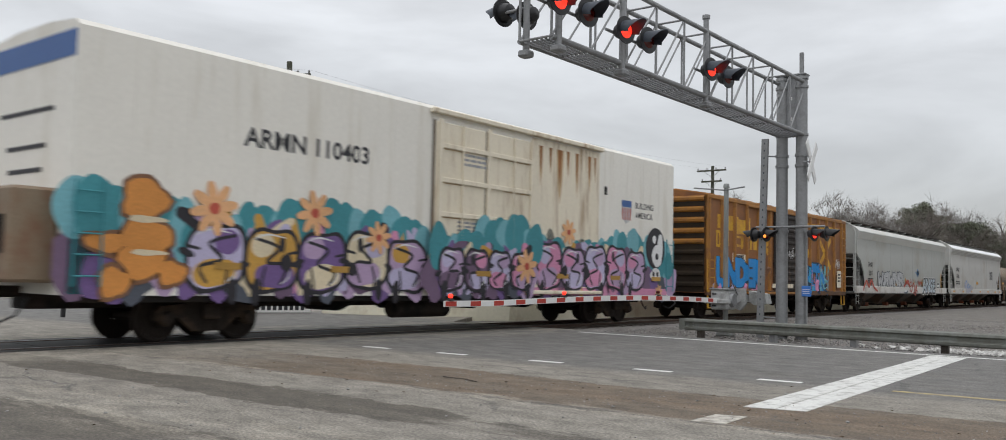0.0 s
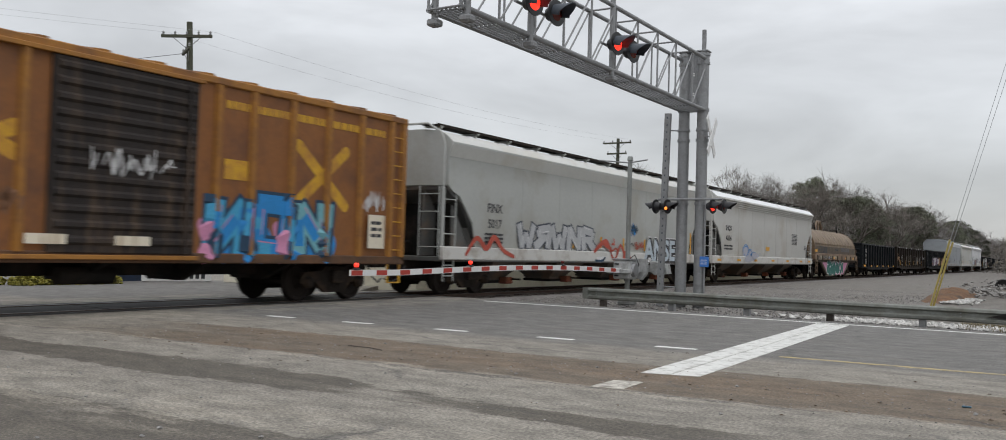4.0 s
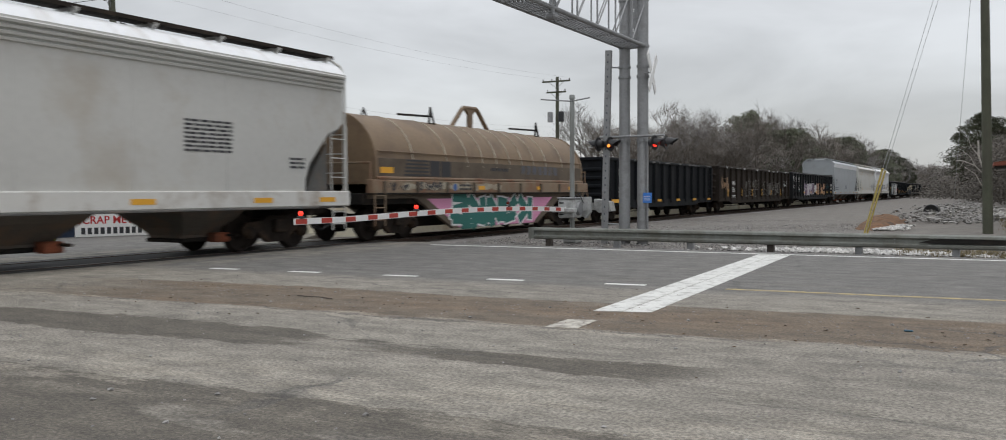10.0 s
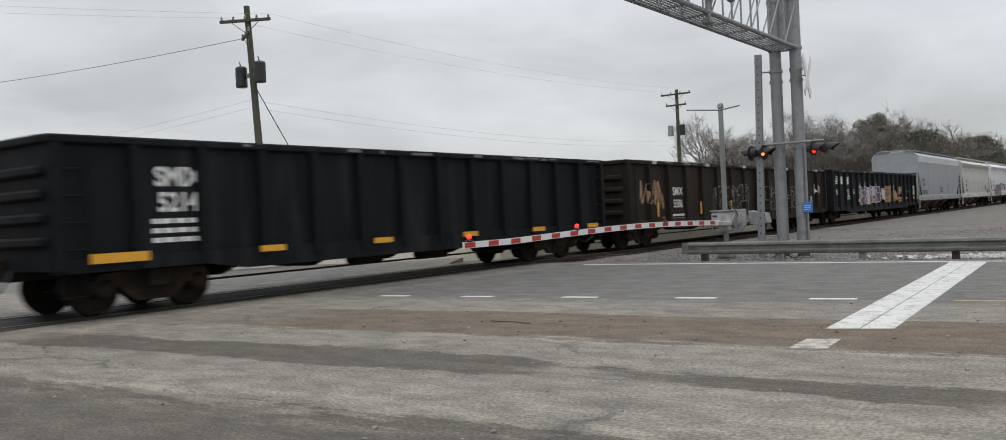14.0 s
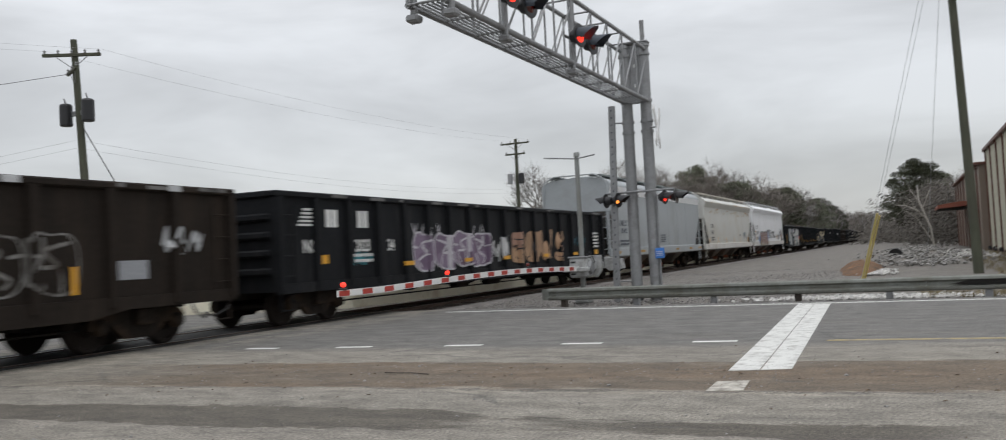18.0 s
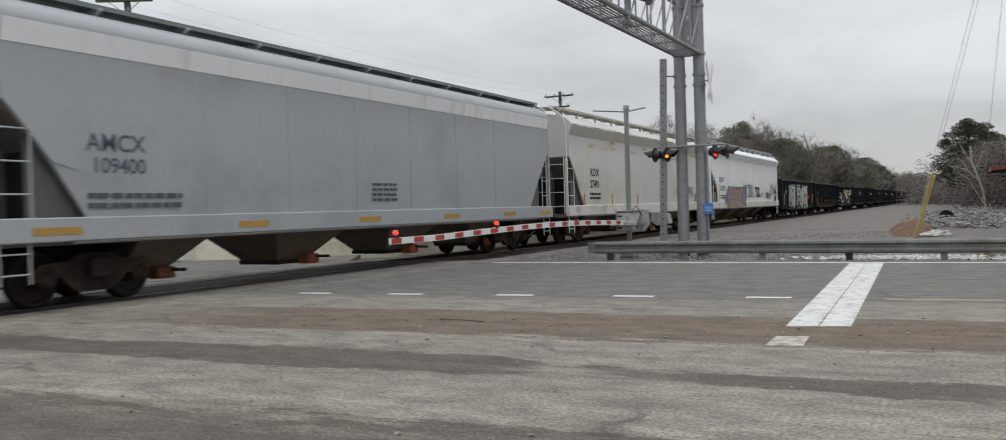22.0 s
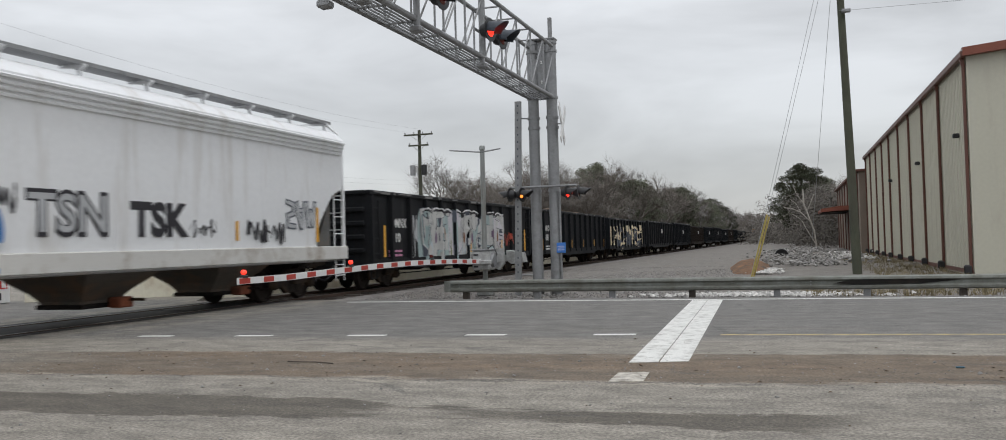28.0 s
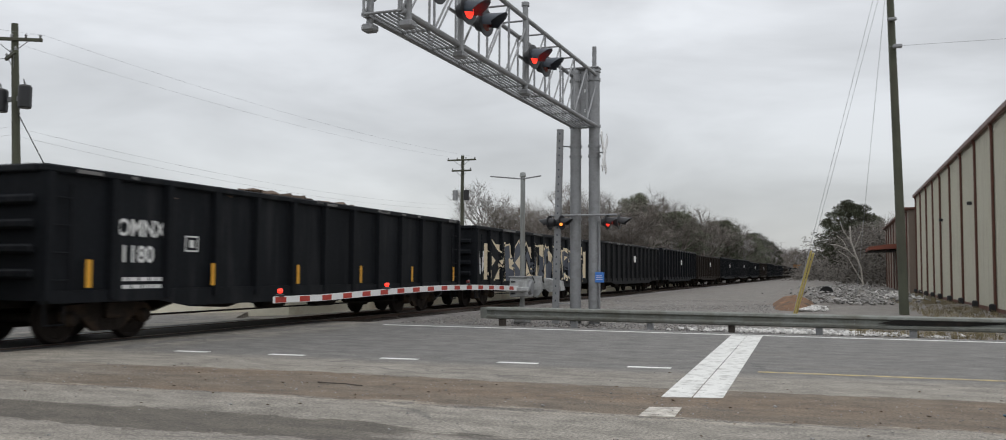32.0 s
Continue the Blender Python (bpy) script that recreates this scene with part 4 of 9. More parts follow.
def smooth_line(pts, step):
    """Rounded line through points, in even steps."""
    out = []
    P4 = [pts[0]] + list(pts) + [pts[-1]]
    for k in range(1, len(P4) - 2):
        a, b, c, d = P4[k - 1], P4[k], P4[k + 1], P4[k + 2]
        n = max(2, int(math.hypot(c[0] - b[0], c[1] - b[1]) / step))
        for i in range(n):
            t = i / n
            out.append(tuple(.5 * (2 * b[m] + (c[m] - a[m]) * t + (2 * a[m] - 5 * b[m] + 4 * c[m] - d[m]) * t * t + (3 * b[m] - a[m] - 3 * c[m] + d[m]) * t ** 3) for m in (0, 1)))
    out.append(tuple(pts[-1]))
    return out


def stroke(g, pts, w, x, t=.002, rounded=True, taper=0.0, step=.07):
    """A fat painted stroke with round ends along points (y, z). x: how far out the surface lies, a number or by y."""
    out = x if callable(x) else (lambda yy: x)
    line = smooth_line(pts, step) if rounded else [(pts[0][0] + (pts[-1][0] - pts[0][0]) * i / 8, pts[0][1] + (pts[-1][1] - pts[0][1]) * i / 8) for i in range(9)]
    n = len(line)
    lo, hi = [], []
    for i, (a, b) in enumerate(line):
        p, q = line[max(0, i - 1)], line[min(n - 1, i + 1)]
        dy, dz = q[0] - p[0], q[1] - p[1]
        L = math.hypot(dy, dz) or 1e-6
        ww = w * (1 - taper * abs(2 * i / (n - 1) - 1))
        lo.append((out(a - dz / L * ww), a - dz / L * ww, b + dy / L * ww))
        hi.append((out(a + dz / L * ww), a + dz / L * ww, b - dy / L * ww))
    k = len(g.v)
    g.v += lo + hi
    g.f += [(k + i, k + i + 1, k + n + i + 1, k + n + i) for i in range(n - 1)]
    for e, s in ((0, -1), (n - 1, 1)):
        a, b = line[e]
        p = line[1] if e == 0 else line[n - 2]
        ang = math.atan2(b - p[1], a - p[0])
        ww = w * (1 - taper)
        ring = [(a + ww * math.cos(ang + math.pi * (i / 8 - .5)), b + ww * math.sin(ang + math.pi * (i / 8 - .5))) for i in range(9)]
        k = len(g.v)
        g.v += [(out(p[0]), *p) for p in ring]
        g.f.append(tuple(range(k, k + 9)))


SLABS = [  # fat angular letter-like forms in a unit square: bars (from, to, half width at both ends)
    [((.18, .0), (.12, 1.0), .17, .15), ((.1, .9), (.85, .84), .14, .09), ((.15, .5), (.72, .52), .11, .08), ((.1, .1), (.9, .12), .13, .10)],
    [((.15, .0), (.12, .98), .16, .14), ((.12, .92), (.86, .08), .13, .15), ((.86, .02), (.84, 1.0), .14, .17)],
    [((.06, .0), (.46, .98), .15, .13), ((.94, .0), (.5, .98), .17, .12), ((.25, .3), (.78, .3), .09, .09)],
    [((.12, .12), (.1, .88), .15, .16), ((.08, .86), (.84, .9), .13, .14), ((.86, .9), (.9, .12), .15, .14), ((.9, .12), (.1, .1), .14, .13)],
    [((.14, .0), (.12, 1.0), .16, .14), ((.12, .9), (.84, .78), .13, .12), ((.84, .82), (.76, .5), .13, .10), ((.8, .5), (.16, .46), .10, .10), ((.42, .48), (.95, .02), .12, .17)],
    [((.9, .92), (.14, .84), .11, .14), ((.13, .88), (.2, .52), .14, .12), ((.14, .54), (.86, .44), .12, .13), ((.86, .48), (.82, .1), .13, .14), ((.88, .1), (.06, .06), .13, .11)],
    [((.12, .0), (.1, 1.0), .16, .14), ((.18, .46), (.92, 1.0), .10, .15), ((.3, .56), (.96, .0), .11, .17)],
    [((.08, 1.0), (.3, .04), .14, .12), ((.3, .04), (.5, .66), .12, .10), ((.5, .66), (.72, .04), .10, .12), ((.72, .04), (.95, 1.0), .12, .14)],
]


def slab(g, p, q, w0, w1, out, grow=0.0):
    """One painted bar with flat ends; it bends with the surface that it lies on."""
    dy, dz = q[0] - p[0], q[1] - p[1]
    L = math.hypot(dy, dz) or 1e-6
    dy, dz = dy / L, dz / L
    p, q = (p[0] - dy * grow, p[1] - dz * grow), (q[0] + dy * grow, q[1] + dz * grow)
    n = 9
    k = len(g.v)
    for i in range(n):
        t = i / (n - 1)
        w = w0 + (w1 - w0) * t + grow
        a, b = p[0] + (q[0] - p[0]) * t, p[1] + (q[1] - p[1]) * t
        for s in (-1, -.33, .33, 1):
            yy, zz = a - dz * w * s, b + dy * w * s
            g.v.append((out(yy), yy, zz))
    for i in range(n - 1):
        for j in range(3):
            g.f.append((k + i * 4 + j, k + i * 4 + j + 1, k + i * 4 + j + 5, k + i * 4 + j + 4))


def block_piece(car, y0, y1, z0, z1, x, outline, fills, count, seed, shine=None, halo=None, rim=.06, fat=1.0, dots=0, name="graffiti"):
    """A sprayed piece of fat angular forms: halo, dark or pale outline, two-tone fill, thin shine lines."""
    rnd = random.Random(seed)
    out = x if callable(x) else (lambda yy: x)
    h, w = z1 - z0, (y1 - y0) / count
    for k in range(count):
        shape = rnd.choice(SLABS)
        a, ww = y0 + w * (k + .04), w * rnd.uniform(.90, 1.0)
        b, hh = z0 + h * rnd.uniform(.0, .08), h * rnd.uniform(.86, .96)
        ln, flip, sag, turn = rnd.uniform(-.14, .14), rnd.random() < .35, rnd.uniform(-.06, .06), rnd.random() < .45

        def at(p):
            u, v = 1 - p[0] if flip else p[0], 1 - p[1] if turn else p[1]
            return a + ww * (u + ln * (v - .5)), b + hh * (v + sag * math.sin(3 * u))
        bars = [(at(p), at(q), u0 * ww * fat, u1 * ww * fat) for p, q, u0, u1 in shape]
        lift = .003 + .0007 * (k % 3)
        rounds = ([(halo, rim * 2.3, 0.0)] if halo else []) + [(outline, rim, .004), (fills[k % len(fills)], 0.0, .008)]
        for m, grow, up in rounds:
            g = Mesh()
            for i, (p, q, u0, u1) in enumerate(bars):
                slab(g, p, q, u0, u1, lambda yy, o=lift + up + .0002 * i: out(yy) + o, grow)
            part(name, g, m, car, smooth=False)
        if len(fills) > 1:
            g = Mesh()
            for i, (p, q, u0, u1) in enumerate(bars[:3]):
                t0, t1 = rnd.uniform(0, .3), rnd.uniform(.45, .8)
                pp, qq = [tuple(p[j] + (q[j] - p[j]) * t for j in (0, 1)) for t in (t0, t1)]
                slab(g, pp, qq, u0 * .72, u1 * .6, lambda yy, o=lift + .011 + .0002 * i: out(yy) + o)
            part(name, g, fills[(k + 1 + rnd.randrange(2)) % len(fills)], car, smooth=False)
        if shine:
            g = Mesh()
            for i, (p, q, u0, u1) in enumerate(bars[:3]):
                c = (q[0] - p[0], q[1] - p[1])
                o = (-c[1], c[0])
                L = math.hypot(*o) or 1
                e = u0 * .62
                slab(g, (p[0] + c[0] * .1 + o[0] / L * e, p[1] + c[1] * .1 + o[1] / L * e), (p[0] + c[0] * .7 + o[0] / L * e, p[1] + c[1] * .7 + o[1] / L * e), .016, .009, lambda yy, oo=lift + .014 + .0002 * i: out(yy) + oo)
            part(name + "_shine", g, shine, car, smooth=False)
    for k in range(dots):
        g = Mesh()
        yy, zz = rnd.uniform(y0, y1), rnd.uniform(z0, z1)
        slab(g, (yy, zz), (yy + rnd.uniform(-.2, .2), zz + rnd.uniform(.1, .35)), .03, .008, lambda q: out(q) + .018)
        part(name + "_shine", g, shine or outline, car, smooth=False)


def form(car, y, z, ry, rz, out, lift, material, power=2.8, lean=0.0, seed=0, rough=.05, name="graffiti"):
    """One filled bubble-like painted form; it bends with the surface that it lies on."""
    rnd = random.Random(seed)
    p1, p2 = rnd.uniform(0, 6.28), rnd.uniform(0, 6.28)
    g = Mesh()
    n = 44
    for i in range(n + 1):
        v = -math.cos(math.pi * i / n)
        hh = rz * (1 - min(1, abs(v)) ** power) ** (1 / power)
        yy = y + ry * v
        mid = z + lean * ry * v
        g.v += [(out(yy) + lift, yy, mid - hh * (1 + rough * math.sin(4 * v + p1))), (out(yy) + lift, yy, mid + hh * (1 + rough * math.sin(5 * v + p2)))]
    g.f = [(2 * i, 2 * i + 2, 2 * i + 3, 2 * i + 1) for i in range(n)]
    return part(name, g, material, car, smooth=False)


def sprayed(car, pts, w, out, lift, material, taper=0.2, name="graffiti"):
    """One sprayed line along points (y, z)."""
    g = Mesh()
    stroke(g, pts, w, lambda yy: out(yy) + lift, taper=taper, step=.05)
    return part(name, g, material, car, smooth=False)


def bubble_piece(car, y0, y1, z0, z1, out, rim, fills, line, count, seed, spikes=0, rimw=.05, glint=None):
    """A sprayed piece of swollen rounded forms with a pale rim, inner curves and small highlights."""
    rnd = random.Random(seed)
    w, h = (y1 - y0) / count, z1 - z0
    for k in range(count):
        y, z = y0 + w * (k + .5), (z0 + z1) / 2 + rnd.uniform(-.04, .04) * h
        ry, rz, lean = w * .52, h * rnd.uniform(.45, .5), rnd.uniform(-.10, .10)
        up = .004 + .004 * (k % 2)
        form(car, y, z, ry, rz, out, up, rim, 3.4, lean, seed + k)
        form(car, y, z, ry - rimw, rz - rimw, out, up + .0015, fills[k % len(fills)], 3.4, lean, seed + k)
        form(car, y + rnd.uniform(-.1, .1) * w, z - h * .22, ry * .72, rz * .40, out, up + .0022, fills[(k + 1) % len(fills)], 2.4, lean, seed + k + 50)
        a, b = rnd.uniform(-.2, .2), rnd.choice((-1, 1))
        sprayed(car, [(y - b * ry * .62, z + rz * .66), (y + b * ry * .22, z + rz * .40), (y - b * ry * .18, z - rz * .06), (y + b * ry * .52, z - rz * (.30 + a)), (y + b * ry * .30, z - rz * .74)], .036, out, up + .003, line)
        sprayed(car, [(y - b * ry * .30, z - rz * .98), (y - b * ry * .34, z - rz * .60), (y - b * ry * (.40 + a), z - rz * .22)], .030, out, up + .003, line)
        sprayed(car, [(y + b * ry * .98, z + rz * .30), (y + b * ry * .55, z + rz * .22)], .030, out, up + .003, line)
        if k % 2:
            form(car, y + b * w * .18, z + rz * .52, .07, .17, out, up + .0034, line, 2.0, 0, seed + k)
        if glint:
            # a darker half, notches that cut into the outline, and white edge lights
            form(car, y - b * ry * .35, z + rz * .45, ry * .42, rz * .36, out, up + .0026, fills[(k + 2) % len(fills)], 2.2, lean, seed + k + 80)
            for dy, dz, wy, wz in ((-.55 * b, -.98, .10, .26), (.95 * b, .10 + a, .16, .07), (-.98 * b, -.2, .12, .06)):
                form(car, y + dy * ry, z + dz * rz, wy, wz, out, up + .0038, rim, 2.0, .3 * b, seed + k + 9)
            sprayed(car, [(y - ry * .70, z + rz * .62), (y - ry * .2, z + rz * .80), (y + ry * .45, z + rz * .72)], .020, out, up + .0042, glint, .7)
            sprayed(car, [(y + ry * .66, z - rz * .2), (y + ry * .60, z - rz * .55), (y + ry * .3, z - rz * .74)], .016, out, up + .0042, glint, .7)
    for k in range(spikes):
        y, t = y0 + (y1 - y0) * rnd.random(), rnd.choice((-1, 1))
        zz = z1 - .02 * h if rnd.random() < .7 else z0 + .5 * h
        sprayed(car, [(y, zz - .1), (y + .08 * t, zz + .06), (y + .16 * t, zz + .24)], .03, out, .012, line, .8)


def tag_scrawl(car, y0, y1, z0, z1, x, material, seed, strokes=4, fat=.02, name="tag"):
    """A hasty illegible scribble: zigzags, loops and crossing lines."""
    rnd = random.Random(seed)
    out = x if callable(x) else (lambda yy: x)
    n = max(2, strokes)
    w = (y1 - y0) / n
    for k in range(n * 2):
        y, z, sg = y0 + w * (k * .5 + rnd.uniform(-.15, .15)), rnd.uniform(z0, (z0 + z1) / 2), 1
        pts = [(y, z)]
        for i in range(rnd.choice((3, 4, 5))):
            y += w * rnd.uniform(-.12, .42)
            z = rnd.uniform((z0 + z1) / 2, z1) if sg > 0 else rnd.uniform(z0, (z0 + z1) / 2)
            sg = -sg
            pts.append((y, z))
        g = Mesh()
        stroke(g, pts, fat * rnd.uniform(.55, 1.0), lambda yy: out(yy) + .004 + .0003 * (k % 3), step=.04, taper=.5)
        part(name, g, material, car, smooth=False)


def flower(car, y, z, r, x, petal, heart):
    fl = None
    for k in range(8):
        a = k * math.pi / 4 + .2
        g = Mesh()
        stroke(g, [(y + r * .30 * math.cos(a), z + r * .30 * math.sin(a)), (y + r * .6 * math.cos(a), z + r * .6 * math.sin(a)), (y + r * .86 * math.cos(a), z + r * .86 * math.sin(a))], r * .20, x + .0006 * k, taper=.28)
        part("petal", g, petal, car, smooth=False)
    c = Mesh()
    blob(c, y, z, r * .22, r * .22, x + .006, 12, 0.05)
    part("flower_heart", c, heart, car)


def new_car(u0, u1, label, category, name):
    """An empty at the car's middle on the rail, with trucks, couplers and the length that it has."""
    L = u1 - u0
    car = thing(name, label, category, track_pose(14 + (u0 + u1) / 2, 0, .02))
    MOVING.append((car, (u0 + u1) / 2))
    return car, L / 2


def gondola(u0, u1, top, paint, label, ribs=14, truck=1.9, floor=.78, load=None, rib_w=.14, name="gondola_car", detail=True, end_ribs=True):
    car, h = new_car(u0, u1, label, "gondola car", name)
    W = 1.52
    part("floor", Mesh().box(-W + .06, W - .06, -h + .06, h - .06, floor + .02, floor + .1), paint, car, smooth=False)
    for s in (-1, 1):
        part("side_panel", Mesh().box(s * W - (.06 if s > 0 else 0), s * W + (0 if s > 0 else .06), -h, h, floor, top - .06), paint, car, smooth=False)
        part("end_panel", Mesh().box(-W + .06, W - .06, s * h - (.06 if s > 0 else 0), s * h + (0 if s > 0 else .06), floor, top - .06), paint, car, smooth=False)
    for s in (-1, 1):
        part("top_rail", Mesh().cbox(s * W - .09, s * W + .09, -h - .05, h + .05, top - .13, top, .025), paint, car)
        part("end_rail", Mesh().cbox(-W + .09, W - .09, s * h - .09, s * h + .05, top - .13, top, .025), paint, car)
    for s in (-1, 1):
        part("side_sill", Mesh().prism([(-h, floor + .16), (h, floor + .16), (h, floor - .05), (h - 2.6, floor - .05), (h - 3.4, floor - .18), (-h + 3.4, floor - .18), (-h + 2.6, floor - .05), (-h, floor - .05)], "x", s * W - .045 + s * .03, s * W + .045 + s * .03), paint, car)
    if detail:
        rs = random.Random(int(u0))
        for _ in range(12):
            y, w = rs.uniform(-h + .3, h - .3), rs.uniform(.05, .35)
            part("paint_scuff", Mesh().box(W + .088, W + .093, y - w, y + w, top - .10 + rs.uniform(0, .04), top - .04 + rs.uniform(0, .02)), scuff, car, smooth=False)
    rib = Mesh().prism([(0, -rib_w / 2 - .02), (.13, -rib_w / 2), (.13, rib_w / 2), (0, rib_w / 2 + .02)], "z", floor, top - .12).data("rib")
    for s in (-1, 1):
        for k in range(ribs + 1):
            y = -h + .08 + (2 * h - .16) * k / ribs
            part("rib", rib, paint, car, m=pose(s * W, y, 0, 0, 0, 0 if s > 0 else 180))
    if end_ribs:
        for s in (-1, 1):
            for k in range(4):
                z = floor + .35 + k * (top - floor - .6) / 4
                part("end_rib", Mesh().cbox(-W + .1, W - .1, s * h - .1 if s < 0 else s * h, s * h if s < 0 else s * h + .1, z, z + .16, .04), paint, car)
    part("centre_sill", Mesh().cbox(-.28, .28, -h, h, .62, floor + .02, .02), under_black, car)
    if detail:
        for k in range(5):
            y = -h + 3.6 + (2 * h - 7.2) * k / 4
            part("cross_bearer", Mesh().prism([(-1.45, floor), (1.45, floor), (.5, floor - .32), (-.5, floor - .32)], "y", y - .08, y + .08), under_black, car)
        part("brake_cylinder", Mesh().tube((.55, -1.2, .55), (.55, -.3, .55), .16, .16, 12), under_black, car)
        part("air_reservoir", Mesh().tube((.7, .8, .5), (.7, 1.8, .5), .13, .13, 12), under_black, car)
        part("brake_rod", Mesh().tube((.9, -h + 3, .42), (.9, h - 3, .42), .02, .02, 6), under_black, car)
        add_ladder(car, W, -h + .32, floor + .1, top - .3, paint, 4, .45)
        add_ladder(car, W, h - .32, floor + .1, top - .3, paint, 4, .45)
        for s in (-1, 1):
            part("step", Mesh().path([(W - .02, s * (h - .12), floor), (W, s * (h - .12), .38), (W, s * (h - .5), .38), (W - .02, s * (h - .5), floor)], .022, 6), paint, car)
        add_coupler(car, h)
    for s in (-1, 1):
        add_truck(car, s * (h - truck))
    def face(y):
        """How far out the side lies there: panel or rib."""
        k = round((y + h - .08) / ((2 * h - .16) / ribs))
        return W + (.132 if abs(y - (-h + .08 + (2 * h - .16) * k / ribs)) < rib_w / 2 + .015 else .002)
    return car, h, face


def hopper_section(y, zb, top, side=1.55, bulge=.03, flare=.07):
    """Flat sides under a flared top chord and a low round roof; zb: the bottom of the section there."""
    pts = []
    prof = [(zb, side), (max(zb, 2.0), side + bulge), (max(zb, 3.2), side + bulge), (top - .66, side + .02), (top - .32, side + flare * 2), (top - .26, side + flare * 2 - .01), (top - .15, side + .01), (top - .05, side - .12), (top + .04, side - .35), (top + .09, side - .70), (top + .11, side - 1.1)]
    for z, x in prof:
        pts.append((x, y, z))
    for z, x in prof[::-1]:
        pts.append((-x, y, z))
    return pts


def hopper(u0, u1, top, paint, sill_paint, dark, label, bays=4, walk_mat=None, corrugated=False, name="covered_hopper", truck=2.0, cut=1.35, rounded=False, flare=.07, pitch=4.0, band=None, board=.30, roof=None, bay_shift=0.0):
    car, h = new_car(u0, u1, label, "hopper car", name)
    e = h - .20
    if rounded:
        st = [(0, 3.02), (.22, 2.86), (.55, 2.74), (.85, 2.42), (cut - .12, 2.0), (cut, 1.62), (cut + .02, 1.30)]
    else:
        st = [(0, 3.04), (.14, 2.90), (cut * .55, 2.18), (cut, 1.30)]
    ys = [(-e + a, z) for a, z in st] + [(e - a, z) for a, z in st[::-1]]
    part("body", Mesh().loft([hopper_section(y, z, top, flare=flare) for y, z in ys]), paint, car)
    for s in (-1, 1):
        # slope sheet under the body's end, its shade and dirt put into a dark colour; webs and shear plates inside the
        # end cage
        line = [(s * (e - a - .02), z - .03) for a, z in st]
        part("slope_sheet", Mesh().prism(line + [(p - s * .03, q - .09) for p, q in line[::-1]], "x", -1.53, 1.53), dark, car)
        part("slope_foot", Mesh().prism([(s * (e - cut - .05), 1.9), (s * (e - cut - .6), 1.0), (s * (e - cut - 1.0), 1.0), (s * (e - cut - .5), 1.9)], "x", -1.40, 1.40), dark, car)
        for x in (-1.40, 1.40):
            part("shear_plate", Mesh().prism([(s * (e - .42), 2.52), (s * (e - cut - .10), 1.18), (s * (e - .42), 1.18)], "x", x - .02, x + .02), dark, car)
        for x in (-.72, .72):
            part("end_web", Mesh().prism([(s * (e - .06), 2.92), (s * (e - .30), 2.75), (s * (e - cut), 1.10), (s * (e + .06), 1.10)], "x", x - .03, x + .03), dark, car)
        part("end_bolster", Mesh().cbox(-1.36, 1.36, s * (e - .62) - .05, s * (e - .62) + .05, 1.05, 2.55, .02), under_black, car)
        part("end_platform", Mesh().cbox(-1.5, 1.5, min(s * (h - cut - .1), s * h), max(s * (h - cut - .1), s * h), .95, 1.08, .02), dark, car)
        for x in (-1.52, 1.52):
            part("corner_post", Mesh().cbox(x - .045, x + .045, s * (h - .06) - .04, s * (h - .06) + .04, 1.05, 2.95, .01), paint, car)
        add_ladder(car, 1.53, s * (h - .34), 1.0, 2.86, paint, 4, .56, proud=.02)
        add_ladder(car, 1.53, s * (h - .34), .42, 1.0, paint, 2, .46, proud=.02)
        add_ladder(car, 1.14, s * h - (.02 if s > 0 else .1), 1.1, 3.0, paint, 4, .66, "x")
        part("grab_rail", Mesh().path([(1.52, s * (h - .06), 2.9), (1.52, s * (h - .06), top - .3), (1.40, s * (h - .05), top - .02), (.95, s * (h - .05), top + board + .02), (-.95, s * (h - .05), top + board + .02), (-1.40, s * (h - .05), top - .02), (-1.52, s * (h - .06), top - .3), (-1.52, s * (h - .06), 2.9)], .034, 8), paint, car)
        part("brake_valve", Mesh().cbox(-.45, .05, s * (h - .45) - .15, s * (h - .45) + .15, 1.15, 1.5, .04), under_black, car)
        part("side_sill", Mesh().cbox(s * 1.56 - .07, s * 1.56 + .07, -h, h, 1.0, 1.36, .02), sill_paint, car)
        part("sill_flange", Mesh().cbox(s * 1.56 - .10, s * 1.56 + .09, -h + 1.2, h - 1.2, .955, 1.0, .01), dark, car)
    if corrugated:
        for s in (-1, 1):
            for k in range(4):
                z = top - .34 - .095 * k
                xb = 1.57 + 2 * flare * (z - top + .66) / .34 - .12 * flare
                part("bead", Mesh().prism([(s * (xb - .03), z - .036), (s * (xb + .032), z - .030), (s * (xb + .046), z + .012), (s * (xb + .012), z + .036), (s * (xb - .03), z + .036)], "y", -e + .05, e - .05), paint, car)
    seam = Mesh().box(-.003, .002, -.006, .006, 1.37, top - .68).data("sheet_seam")
    for k in range(1, 7):
        part("sheet_seam", seam, paint, car, m=pose(1.582, -e + 1.5 + (2 * e - 3) * k / 7, 0))
    if band:
        for s in (-1, 1):
            part("chord_band", Mesh().prism([(s * 1.571, top - .655), (s * 1.580, top - .655), (s * (1.556 + 2 * flare), top - .325), (s * (1.546 + 2 * flare), top - .325)], "y", -e + .01, e - .01), band, car, "dull grey band under the roof")
    if roof:
        top_line = [(1.545 + 2 * flare, top - .262), (1.565, top - .145), (1.435, top - .044), (1.205, top + .046), (.855, top + .096), (.455, top + .116)]
        for s in (-1, 1):
            part("roof_sheet", Mesh().prism([(s * p, q) for p, q in top_line] + [(s * (p - .012), q - .012) for p, q in top_line[::-1]], "y", -e + .01, e - .01), roof, car, "paler roof sheet")
    walk_mat = walk_mat or galv
